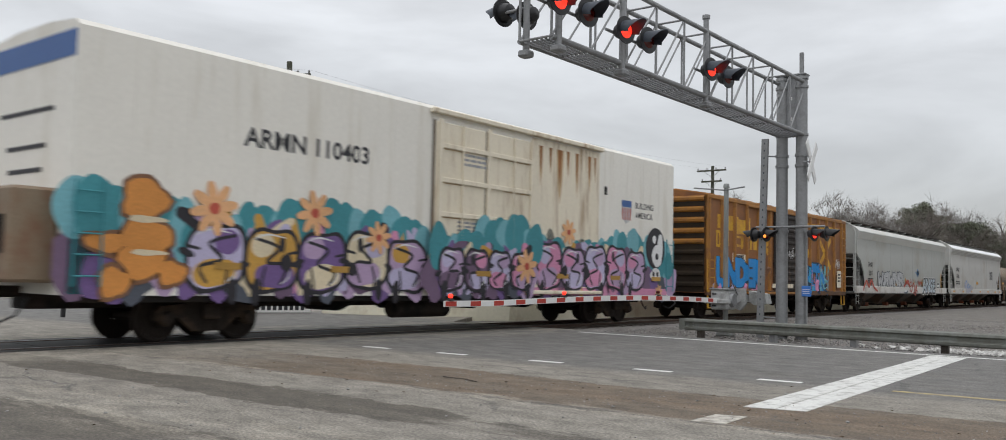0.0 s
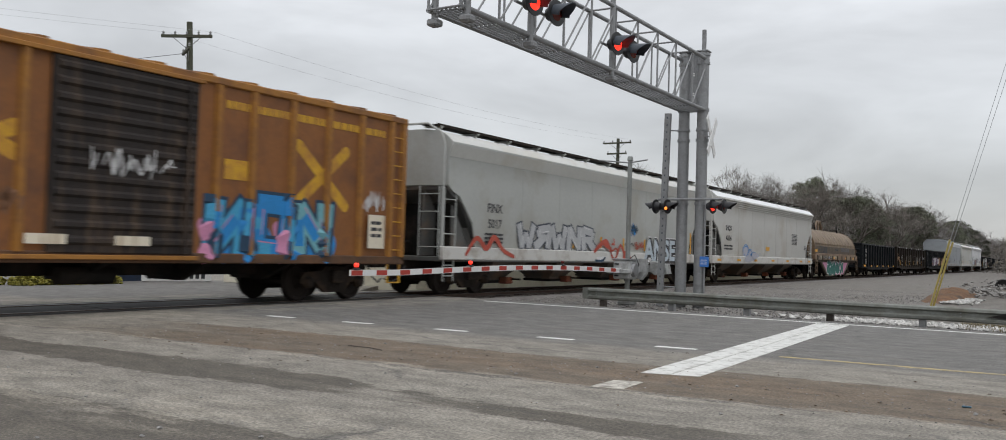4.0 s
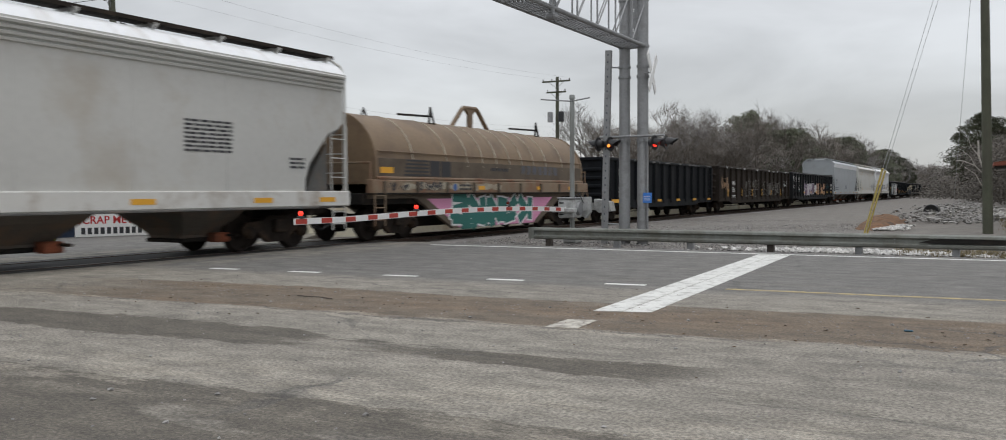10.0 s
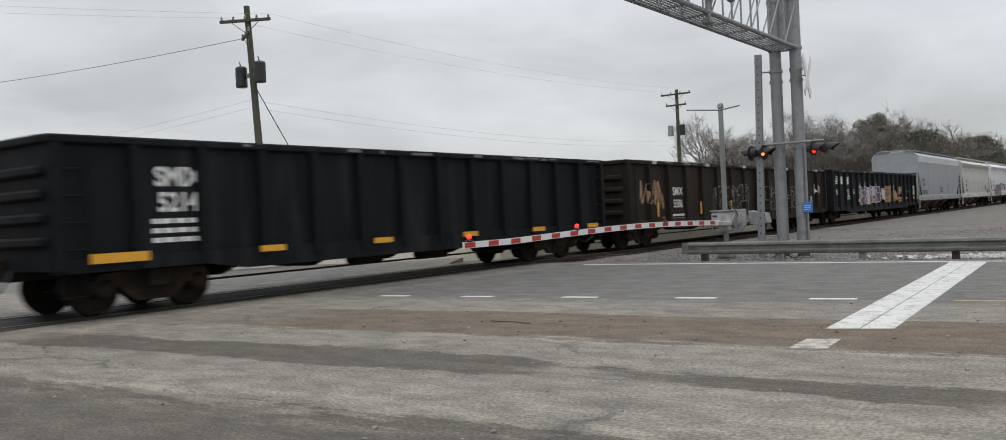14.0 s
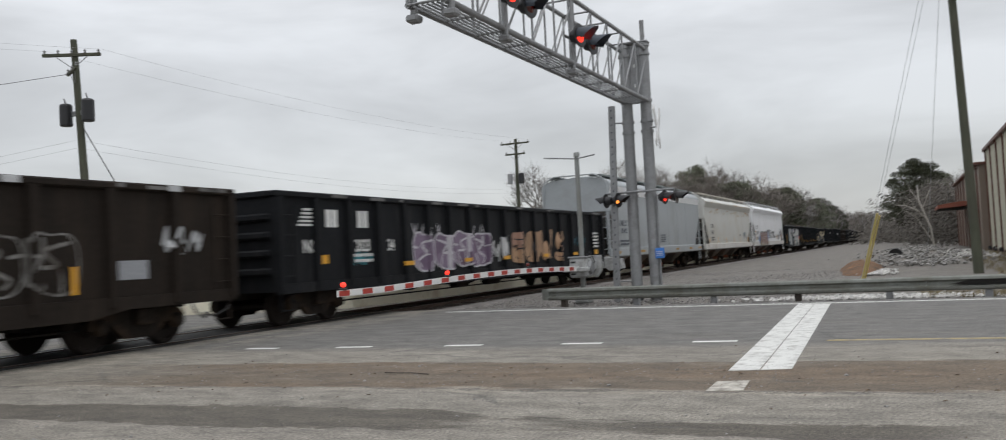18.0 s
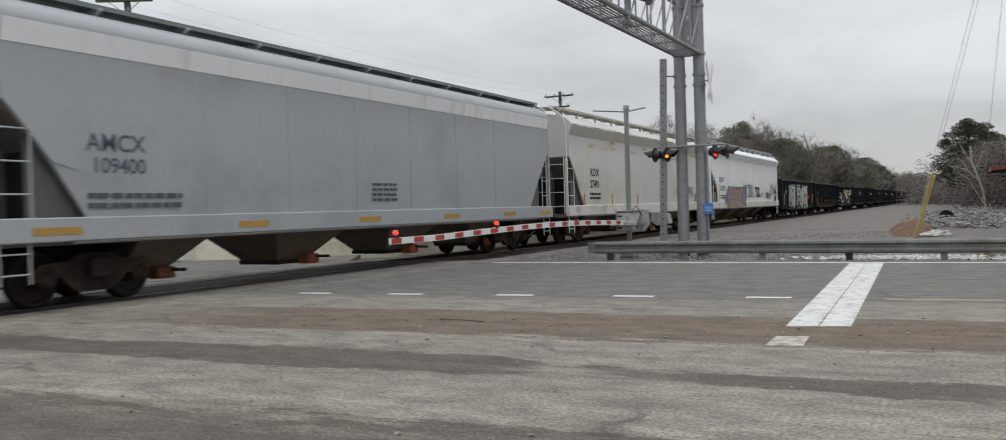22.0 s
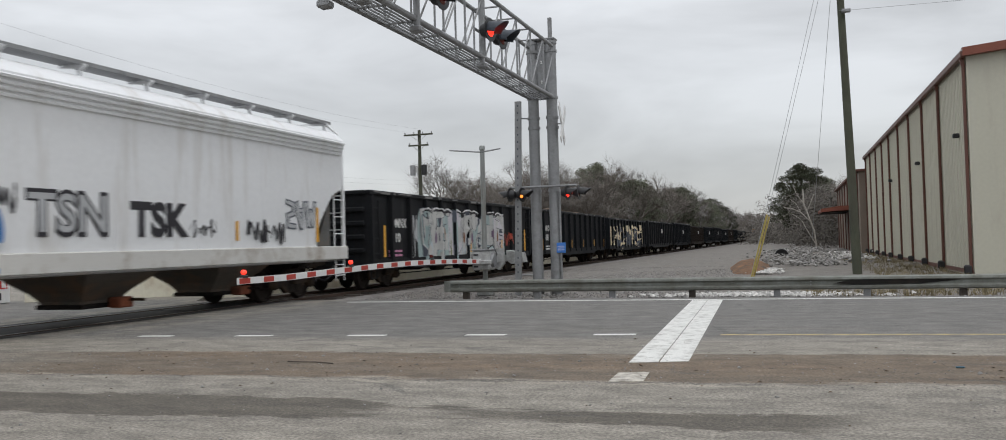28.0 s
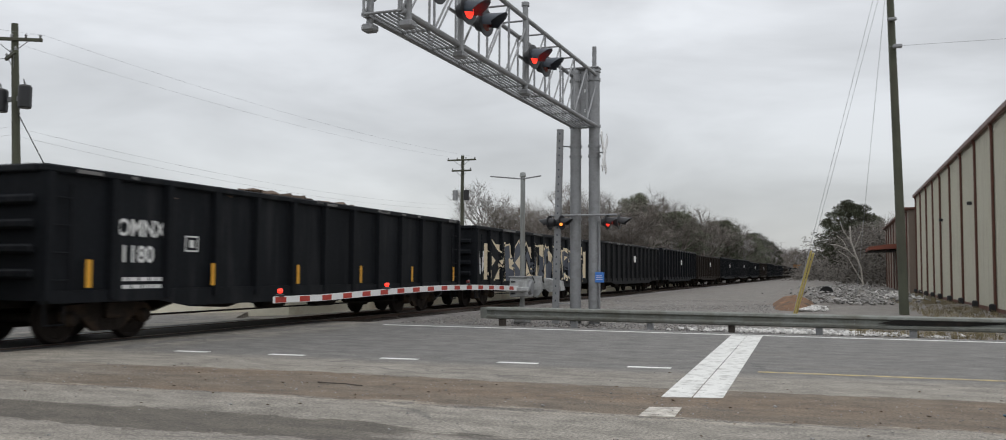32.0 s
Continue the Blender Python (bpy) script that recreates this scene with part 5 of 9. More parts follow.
    for s in (-1, 1):
        part("running_board", Mesh().cbox(s * .95 - .25, s * .95 + .25, -h + .1, h - .1, top + board - .03, top + board, .006), walk_mat, car)
        part("board_edge", Mesh().cbox(s * 1.21 - .012, s * 1.21 + .012, -h + .1, h - .1, top + board - .055, top + board + .025, .004), walk_mat, car)
    n = int(2 * h / 1.75)
    br = Mesh().prism([(-.30, .21), (.31, .21), (.31, .17), (.20, .10), (.26, -.13), (.18, -.13), (.13, .14), (-.30, .17)], "y", -.03, .03).data("board_bracket")
    for k in range(n + 1):
        for s in (-1, 1):
            part("board_bracket", br, paint, car, m=pose(s * .95, -h + .3 + (2 * h - .6) * k / n, top + board - .24, 0, 0, 0 if s > 0 else 180))
    part("trough_hatch", Mesh().cbox(-.42, .42, -e + .5, e - .5, top + .08, top + .20, .03), paint, car)
    for k in range(bays):
        y = pitch * (k - (bays - 1) / 2) + bay_shift
        lo = .50 if rounded else .46
        wide = pitch / 2 - (.92 if rounded else .80)
        inner, outer = wide, min(wide, h - truck - 1.0 - abs(y))
        prof = ((1.03, 1.0, 1.12), (.94, .86, 1.06), (.80, .62, .94), (.58, .22, .66), (.42, .04, .50), (.34, .0, .48)) if rounded else ((1.03, 1.0, 1.12), (.34, .0, .48))
        secs = []
        for z, f, x in prof:
            a, b = [lo + (max(lo, v) - lo) * f for v in ((inner, outer) if y > 0 else (outer, inner))]
            secs.append([(-x, y - a, z), (x, y - a, z), (x, y + b, z), (-x, y + b, z)])
        bay = part("hopper_bay", Mesh().loft(secs), p_bay, car, smooth=not rounded)
        part("outlet_gate", Mesh().cbox(-.55, .55, y - lo - .06, y + lo + .04, .27, .36, .02), under_black, bay)
        part("gate_rack", Mesh().cbox(.52, .82, y + lo - .34, y + lo + .06, .25, .46, .03), p_gate, bay, "rusty orange gate rack")
        part("gate_shaft", Mesh().tube((-1.1, y + lo - .05, .40), (1.16, y + lo - .05, .40), .03, .03, 8), truck_iron, bay)
    for s in (-1, 1):
        part("stub_sill", Mesh().cbox(-.28, .28, min(s * h, s * (h - truck - 1.5)), max(s * h, s * (h - truck - 1.5)), .62, .98, .02), under_black, car)
    part("brake_pipe", Mesh().tube((1.2, -h + 2.5, .97), (1.2, h - 2.5, .97), .025, .025, 6), under_black, car)
    for s in (-1, 1):
        add_truck(car, s * (h - truck))
    add_coupler(car, h)
    return car, h, 1.58

# ---- paints
rust = (0.17, 0.07, 0.03)
p_reefer = mat("reefer_white_paint", (0.80, 0.775, 0.71), 0.5, vary=0.05, scale=1.2, dirt=(0.66, 0.62, 0.53), dirt_amount=0.22, dirt_scale=1.0, streak=True)
p_door = mat("aged_cream_paint", (0.77, 0.70, 0.56), 0.55, vary=0.06, scale=1.2, dirt=(0.36, 0.24, 0.13), dirt_amount=0.28, dirt_scale=1.5, streak=True)
p_seal = mat("grimy_seal", (0.16, 0.13, 0.10), 0.8, vary=0.3, scale=4)
p_orange = mat("rusty_orange_paint", (0.250, 0.096, 0.025), 0.6, vary=0.14, scale=1.6, dirt=(0.15, 0.062, 0.028), dirt_amount=0.42, dirt_scale=1.0)
p_orange_rib = mat("yellow_orange_paint", (0.345, 0.150, 0.024), 0.6, vary=0.12, scale=1.6, dirt=(0.16, 0.07, 0.03), dirt_amount=0.38, dirt_scale=1.4)
p_logo_yellow = mat("faded_yellow_paint", (0.60, 0.33, 0.022), 0.6, vary=0.12, dirt=(0.4, 0.17, 0.04), dirt_amount=0.4, dirt_scale=3)
p_rail_brown = mat("grimy_brown_rail", (0.13, 0.062, 0.028), 0.7, vary=0.25, dirt=(0.05, 0.032, 0.022), dirt_amount=0.45, dirt_scale=1.6)
p_boxdoor = mat("sooty_door_paint", (0.032, 0.027, 0.025), 0.7, vary=0.3, spec=0.25, dirt=(0.12, 0.08, 0.055), dirt_amount=0.35, dirt_scale=1.6, streak=True)
p_hop_grey = mat("hopper_grey_paint", (0.42, 0.43, 0.41), 0.5, vary=0.05, scale=1, dirt=(0.34, 0.32, 0.27), dirt_amount=0.3, dirt_scale=0.5)
p_hop_light = mat("hopper_light_paint", (0.53, 0.525, 0.50), 0.45, vary=0.05, scale=1, dirt=(0.42, 0.38, 0.32), dirt_amount=0.25, dirt_scale=0.5)
p_hop_blue = mat("hopper_bluegrey_paint", (0.36, 0.385, 0.40), 0.45, vary=0.05, scale=1, dirt=(0.29, 0.30, 0.30), dirt_amount=0.25, dirt_scale=0.5)
p_hop_cream = mat("hopper_cream_paint", (0.56, 0.56, 0.53), 0.5, vary=0.06, scale=1, dirt=(0.50, 0.47, 0.40), dirt_amount=0.3, dirt_scale=0.45)
p_hop_white = mat("hopper_white_paint", (0.80, 0.81, 0.82), 0.4, vary=0.04, scale=1, dirt=(0.60, 0.58, 0.55), dirt_amount=0.2, dirt_scale=0.9, streak=True)
galv_green = mat("green_grey_grating", (0.19, 0.215, 0.21), 0.6, 0.2, vary=0.12)
p_sill = mat("sill_white_paint", (0.62, 0.61, 0.58), 0.5, vary=0.06, dirt=(0.36, 0.31, 0.26), dirt_amount=0.35, dirt_scale=1.5)
# dark grey that holds the shade under the hopper ends as well as dirt
p_dark = mat("hopper_shade_and_dirt", (0.10, 0.10, 0.095), 0.7, vary=0.25, dirt=(0.16, 0.12, 0.09), dirt_amount=0.35)
p_gate = mat("gate_rust", (0.26, 0.075, 0.035), 0.85, vary=0.3, scale=5, dirt=(0.09, 0.05, 0.035), dirt_amount=0.4)
p_band_grey = mat("chord_band_grey", (0.43, 0.42, 0.385), 0.6, vary=0.08, scale=1.5, dirt=(0.40, 0.36, 0.28), dirt_amount=0.25, dirt_scale=1.5)
p_bay = mat("bay_brown", (0.105, 0.092, 0.078), 0.75, vary=0.25, dirt=(0.20, 0.12, 0.075), dirt_amount=0.35)
p_black = mat("gondola_black_paint", (0.0085, 0.0098, 0.012), 0.62, vary=0.3, spec=0.12, scale=1.4, dirt=(0.026, 0.027, 0.029), dirt_amount=0.3, dirt_scale=1.0, streak=True)
p_black2 = mat("gondola_dark_paint", (0.011, 0.0118, 0.0135), 0.62, vary=0.3, spec=0.14, scale=1.4, dirt=(0.029, 0.029, 0.030), dirt_amount=0.3, dirt_scale=1.0, streak=True)
p_brown = mat("gondola_brown_paint", (0.020, 0.0155, 0.0125), 0.72, vary=0.28, spec=0.14, scale=1.4, dirt=(0.038, 0.028, 0.021), dirt_amount=0.4, dirt_scale=1.0, streak=True)
p_tan = mat("coil_hood_tan", (0.188, 0.128, 0.075), 0.6, vary=0.12, scale=1.2, dirt=(0.12, 0.078, 0.05), dirt_amount=0.38, dirt_scale=0.9)
p_tan_deck = mat("coil_deck_tan", (0.23, 0.172, 0.115), 0.65, vary=0.14, dirt=(0.19, 0.075, 0.035), dirt_amount=0.42, dirt_scale=1.2)
p_sooty = mat("sooty_brown_paint", (0.034, 0.023, 0.014), 0.75, vary=0.3, spec=0.25, dirt=(0.02, 0.016, 0.013), dirt_amount=0.5, dirt_scale=1.3)
p_band = mat("hood_band_brown", (0.115, 0.088, 0.062), 0.7, vary=0.18, dirt=(0.07, 0.05, 0.035), dirt_amount=0.4, dirt_scale=1.2)
p_rib_cream = mat("hood_rib_cream", (0.40, 0.36, 0.28), 0.6, vary=0.15, dirt=(0.2, 0.15, 0.1), dirt_amount=0.4, dirt_scale=3)
p_rust_pale = mat("pale_rust_stain", (0.40, 0.25, 0.12), 0.7, vary=0.15, scale=4)
p_tan_board = mat("tan_grey_board", (0.46, 0.43, 0.37), 0.7, vary=0.12)
p_tan_stain = mat("faint_rust_stain", (0.50, 0.43, 0.325), 0.7, vary=0.12, scale=4)
p_rust_wash = mat("thin_rust_wash", (0.52, 0.37, 0.21), 0.7, vary=0.2, scale=4)
p_rust = mat("rust_stain", (0.30, 0.13, 0.045), 0.8, vary=0.25, scale=4)
p_blue_band = mat("blue_band", (0.045, 0.12, 0.33), 0.5, vary=0.08)
tag_haze = mat("pale_lilac_overspray", (0.44, 0.44, 0.50), 0.6, vary=0.1, scale=3)
scrap = mat("rusty_scrap", (0.10, 0.07, 0.05), 0.9, vary=0.4, island=0.5, bump=0.8)
P = {k: mat("spray_" + k, c, 0.6, vary=0.18, scale=2.5) for k, c in dict(
    teal=(0.05, 0.26, 0.30), deepteal=(0.03, 0.15, 0.20), aqua=(0.17, 0.42, 0.48), purple=(0.17, 0.10, 0.27), mauve=(0.45, 0.32, 0.49), pink=(0.62, 0.26, 0.42), lilac=(0.48, 0.44, 0.62),
    black=(0.022, 0.020, 0.026), white=(0.70, 0.70, 0.70), cream=(0.70, 0.60, 0.42), gold=(0.55, 0.31, 0.06), orange=(0.66, 0.27, 0.06), peach=(0.72, 0.40, 0.20), brown=(0.21, 0.10, 0.05),
    blue=(0.02, 0.245, 0.60), deepblue=(0.015, 0.05, 0.10), lightblue=(0.06, 0.36, 0.60), red=(0.46, 0.08, 0.05), green=(0.02, 0.14, 0.12), grey=(0.30, 0.31, 0.33), paleblue=(0.48, 0.55, 0.60), slate=(0.075, 0.085, 0.11), silver=(0.46, 0.47, 0.48), plum=(0.16, 0.10, 0.17), tan=(0.40, 0.25, 0.15), rosy_tan=(0.34, 0.20, 0.145), lilac_white=(0.56, 0.54, 0.57), violet_grey=(0.22, 0.165, 0.235), violet_deep=(0.155, 0.105, 0.165), pale=(0.50, 0.51, 0.52), olive=(0.18, 0.20, 0.08), sky_blue=(0.05, 0.20, 0.50), dusk_rose=(0.26, 0.165, 0.145), khaki=(0.25, 0.215, 0.115), slate_teal=(0.16, 0.22, 0.24), chalk=(0.50, 0.50, 0.485), pale_aqua=(0.34, 0.43, 0.43)).items()}


def reefer_car():
    u0, u1 = -6.80, 13.30
    car, h = new_car(u0, u1, "tall off-white boxcar with a long colourful painted mural", "boxcar", "refrigerator_car")
    mid = (u0 + u1) / 2
    W, top, bot = 1.58, 5.30, .86
    prof = [(-W, bot), (W, bot), (W, top - .12), (W - .1, top - .02), (.6, top + .06), (-.6, top + .06), (-W + .1, top - .02), (-W, top - .12)]
    part("body", Mesh().prism(prof, "y", -h, h), p_reefer, car)
    seam = Mesh().box(0, .006, -.012, .012, bot + .05, top - .2).data("panel_seam")
    for k in range(1, 20):
        y = -h + 2 * h * k / 20
        if not (1.2 < y + mid < 8.9):
            part("panel_seam", seam, p_reefer, car, m=pose(W, y, 0))
    # sliding plug door and its tracks
    d0, d1 = 1.5 - mid, 5.3 - mid
    door = part("plug_door", Mesh().cbox(W, W + .09, d0, d1, bot + .18, top - .40, .02), p_door, car)
    for y in (d0 + .12, (d0 + d1) / 2, d1 - .12):
        part("door_post", Mesh().cbox(W + .09, W + .15, y - .07, y + .07, bot + .22, top - .34, .015), p_door, door)
    for y in (d0 - .03, d1 + .02, (d0 + d1) / 2 - .10):
        part("door_seal", Mesh().box(W + .0905 if d0 < y < d1 else W + .01, W + .094 if d0 < y < d1 else W + .05, y - .02, y + .02, bot + .2, top - .36), p_seal, door, "dark grimy door seal", smooth=False)
    for z in (1.75, 2.75, 3.55, 4.35):
        part("door_rail", Mesh().cbox(W + .09, W + .14, d0 + .05, d1 - .05, z - .06, z + .06, .015), p_door, door)
    for y in ((d0 + .9), (d1 - .9)):
        part("lock_rod", Mesh().tube((W + .14, y, bot + .2), (W + .14, y, top - .4), .025, .025, 8), p_door, door)
    part("door_track", Mesh().cbox(W, W + .14, d0 - .15, 8.7 - mid, top - .22, top - .10, .02), p_door, car, "cream steel door track")
    part("door_track", Mesh().cbox(W, W + .14, d0 - .15, 8.7 - mid, bot + .04, bot + .14, .02), p_door, car)
    plate(car, d1 + .02, 8.65 - mid, bot + .2, top - .25, W, p_door, "faded_panel", .008, "faded cream panel")
    rnd = random.Random(8)
    g = Mesh()
    for u, ln, w in ((5.7, .75, .06), (6.15, .5, .05), (6.6, 1.0, .11), (7.45, .85, .06), (8.1, .7, .06), (7.0, .5, .05), (8.4, .5, .04)):
        y = u - mid
        q = [(y - w, 4.88), (y + w, 4.88), (y + w * .6, 4.88 - ln * .6), (y + .01, 4.88 - ln), (y - w * .5, 4.88 - ln * .7)]
        g = Mesh().loft([[(W + .009, *p) for p in q], [(W + .011, *p) for p in q]])
        part("rust_streak", g, p_rust, car)
        q = [(y - w * 1.6, 4.88), (y + w * 1.7, 4.88), (y + w * 1.2, 4.88 - ln * .9), (y + .02, 4.88 - ln * 1.5), (y - w, 4.88 - ln * .8)]
        part("rust_streak", Mesh().loft([[(W + .0084, *p) for p in q], [(W + .0088, *p) for p in q]]), p_rust_wash, car)
    for z in (4.28, 3.48, 2.68):
        for a, b in ((d0 + .1, d0 + .9), (d1 - 1.3, d1 - .1)):
            plate(car, a, b, z - .012, z + .012, W + .0905, p_rust_wash, "rust_streak", .002)
    # front end: blue band, machinery compartment
    part("blue_band", Mesh().box(-W + .04, W - .04, -h - .012, -h, top - .62, top - .18), p_blue_band, car)
    for z, w in ((3.9, 1.1), (3.3, .8), (2.9, .7)):
        part("small_print", Mesh().box(-w, w * .8, -h - .008, -h, z - .04, z + .04), letter_black, car)
    part("machinery_box", Mesh().cbox(-1.3, 1.3, -h - .75, -h - .02, 1.05, 2.55, .05), p_tan_deck, car, "tan machinery housing")
    part("machinery_vent", Mesh().box(.5, 1.1, -h - .765, -h - .75, 1.5, 2.1), under_black, car)
    add_ladder(car, W, -h + .3, 1.0, 2.7, P["teal"], 5, .45)
    add_ladder(car, W, h - .3, 1.0, 2.7, P["teal"], 5, .45)
    part("centre_sill", Mesh().cbox(-.3, .3, -h, h, .6, .88, .02), under_black, car)
    for s in (-1, 1):
        part("side_sill", Mesh().cbox(s * 1.45 - .06, s * 1.45 + .06, -h + .2, h - .2, .74, .88, .02), under_black, car)
    for k in range(6):
        y = -h + 4.2 + k * 2.3
        part("cross_bearer", Mesh().prism([(-1.45, .86), (1.45, .86), (.5, .5), (-.5, .5)], "y", y - .07, y + .07), under_black, car)
    part("fuel_tank", Mesh().tube((.8, -2.2, .55), (.8, -.4, .55), .22, .22, 14), under_black, car)
    add_coupler(car, h)
    for s in (-1, 1):
        add_truck(car, s * (h - 2.9))
    write(car, "ARMN 110403", .50, -2.06 - mid, 3.80, W + .003, letter_black, .012, 1.03)
    write(car, "BUILDING", .26, 11.35 - mid, 3.66, W + .003, letter_black, .004)
    write(car, "AMERICA", .26, 11.33 - mid, 3.36, W + .003, letter_black, .004)
    # shield emblem as plain shapes
    g = Mesh()
    sh = [(-.3, .3), (.3, .3), (.3, -.05), (.22, -.28), (0, -.42), (-.22, -.28), (-.3, -.05)]
    g.loft([[(W + .002, 10.25 - mid + a, 3.48 + b) for a, b in sh], [(W + .005, 10.25 - mid + a, 3.48 + b) for a, b in sh]])
    part("emblem", g, P["silver"], car)
    plate(car, 9.96 - mid, 10.54 - mid, 3.58, 3.78, W + .005, p_blue_band, "emblem_top", .002)
    g = Mesh()
    for k in range(4):
        g.box(W + .005, W + .007, 9.99 - mid + k * .15, 10.05 - mid + k * .15, 3.18, 3.55)
    part("emblem_stripe", g, P["red"], car)
    small_print(car, 2.45 - mid, 4.25, W + .092, 3, 1.0, .06, P["grey"], seed=4)
    small_print(car, 2.3 - mid, 2.62, W + .092, 4, 1.0, .05, P["grey"], seed=5)
    plate(car, 8.95 - mid, 9.1 - mid, 3.85, 4.1, W, under_black, "placard_holder")
    # the mural
    X = W + .006
    rnd = random.Random(21)
    y = -h + .1
    k = 0
    while y < h - .1:
        z = 2.25 + .25 * math.sin(y * 1.1) + rnd.uniform(-.15, .22)
        inside = d0 - .2 < y < d1 + .2
        gg = Mesh()
        blob(gg, y, z - .15, rnd.uniform(.24, .42), rnd.uniform(.35, .6), X + (.155 if inside else 0) + .0004 * (k % 5), 26, .04, k)
        part("mural_cloud", gg, P["aqua"] if k % 3 == 0 else P["teal"], car)
        y += rnd.uniform(.25, .4)
        k += 1
    for k in range(40):
        yy = -h + .15 + k * (2 * h - .3) / 39
        inside = d0 - .2 < yy < d1 + .2
        gg = Mesh()
        blob(gg, yy, 1.35 + rnd.uniform(-.15, .1), .42, .52, X + (.15 if inside else 0) - .002 + .0003 * (k % 5), seed=100 + k)
        part("mural_ground", gg, P[("plum", "purple", "slate", "mauve")[k % 4]], car)
    plate(car, -h + .02, -h + 1.2, bot + .02, 2.6, X - .003, P["teal"], "mural_corner", .003)
    def mosaic(u0, u1, z0, z1, x, colours, n, seed):
        """Overlapping wedges and slabs of sprayed colour behind the letters."""
        rn = random.Random(seed)
        for k in range(n):
            y, z = rn.uniform(u0 + .2, u1 - .2) - mid, rn.uniform(z0 + .15, z1 - .1)
            a = rn.uniform(-.9, .9)
            L = rn.uniform(.25, .55)
            g = Mesh()
            stroke(g, [(y - L * math.sin(a), max(z0, z - L * math.cos(a))), (y + rn.uniform(-.15, .15), z), (y + L * math.sin(a), min(z1, z + L * math.cos(a)))], rn.uniform(.10, .2), x + .0005 * (k % 9), taper=rn.uniform(.2, .8))
            part("mural_slab", g, P[rn.choice(colours)], car, smooth=False)
    violet = ("purple", "mauve", "plum", "lilac", "black", "purple", "pink", "cream", "gold", "plum")
    mosaic(-4.9, 1.3, .92, 2.3, X + .002, violet, 70, 1)
    mosaic(1.55, 5.2, .92, 2.1, X + .157, violet, 45, 2)
    mosaic(5.5, 11.4, .92, 2.3, X + .004, violet, 70, 3)
    for a, b, z0, z1, off, fills, n, seed in ((-4.75, 1.35, .92, 2.20, .010, ("lilac", "gold", "purple", "cream", "mauve"), 5, 11), (1.6, 5.2, .94, 2.02, .166, ("mauve", "plum", "lilac", "pink"), 4, 12), (5.6, 11.4, .98, 2.32, .012, ("pink", "mauve", "lilac"), 5, 17)):
        bubble_piece(car, a - mid, b - mid, z0, z1, lambda yy, o=off: X + o, P["black"], [P[c] for c in fills], P["black"], n, seed, rimw=.075, glint=P["white"])
    for u, z, r in ((6.9, 1.55, .17), (8.0, 1.5, .20), (9.1, 1.6, .18), (10.3, 1.5, .16), (-2.6, 1.5, .20), (-.9, 1.4, .16)):
        g = Mesh()
        blob(g, u - mid, z, r * .7, r * .9, X + .034, 16, .08, int(u * 10))
        part("mural_spot", g, P["black"], car)
    plate(car, 5.4 - mid, 12.9 - mid, bot + .01, 1.08, X + .002, P["pink"], "mural_base", .003)
    for u, z, r in ((-4.23, 2.42, .50), (-1.94, 2.5, .46), (-.18, 2.1, .36), (4.93, 1.62, .45), (7.06, 2.62, .36), (12.3, .98, .24)):
        off = .185 if d0 < u - mid < d1 else .03
        flower(car, u - mid, z, r, X + off, P["peach"], P["red"])
    # a large orange painted figure, plain
    g = Mesh()
    for a, b, ra, rb in ((-5.55, 2.48, .40, .34), (-5.50, 1.86, .46, .30), (-6.18, 1.72, .36, .15), (-5.55, 1.45, .42, .30), (-6.02, 1.08, .26, .24), (-5.0, 1.25, .26, .20)):
        o = Mesh()
        blob(o, a - mid, b, ra + .07, rb + .07, X + .016, seed=int(ra * 1000))
        part("painted_outline", o, P["brown"], car)
        g = Mesh()
        blob(g, a - mid, b, ra, rb, X + .020, seed=int(ra * 1000))
        part("painted_shape", g, P["orange"], car)
    g = Mesh()
    for a, b, ra, rb in ((-5.50, 2.14, .36, .06), (-5.45, 1.58, .34, .05)):
        blob(g, a - mid, b, ra, rb, X + .024, seed=3)
    part("painted_band", g, P["cream"], car)
    # round black and white disc with a pale shape under it
    g = Mesh()
    blob(g, 12.08 - mid, 2.38, .62, .66, X + .014, 28, .01)
    part("painted_disc", g, P["black"], car)
    g = Mesh()
    pts = []
    for k in range(15):
        a = -math.pi / 2 + math.pi * k / 14
        pts.append((.54 * math.cos(a), .58 * math.sin(a)))
    for k in range(1, 14):
        a = math.pi / 2 - math.pi * k / 14
        pts.append((-.27 * math.cos(a) if k < 7 else .27 * math.cos(a), .29 + .29 * math.sin(2 * a - math.pi / 2) if k < 7 else -.29 - .29 * math.sin(2 * a + math.pi / 2)))
    blob(g, 12.18 - mid, 2.14, .34, .36, X + .018, 20, .03)
    blob(g, 12.38 - mid, 2.42, .18, .45, X + .0185, 20, .03)
    blob(g, 11.98 - mid, 2.66, .12, .13, X + .0187, 14, .01)
    blob(g, 12.1 - mid, 1.52, .34, .22, X + .016, 20, .1, 5)
    part("painted_light_half", g, P["white"], car)
    g = Mesh()
    blob(g, 12.16 - mid, 2.12, .10, .11, X + .022, 14, .01)
    for a in (-.14, .12):
        blob(g, 12.1 + a - mid, 1.55, .07, .08, X + .020, 10, .05)
    part("painted_dot", g, P["black"], car)
    for u in (-3.9, -1.2, 3.2, 6.8, 9.6, 12.1):
        plate(car, u - mid - .28, u - mid + .28, 1.33, 1.46, X + (.18 if d0 < u - mid < d1 else .03), reflector_dull, "reflector", .004)


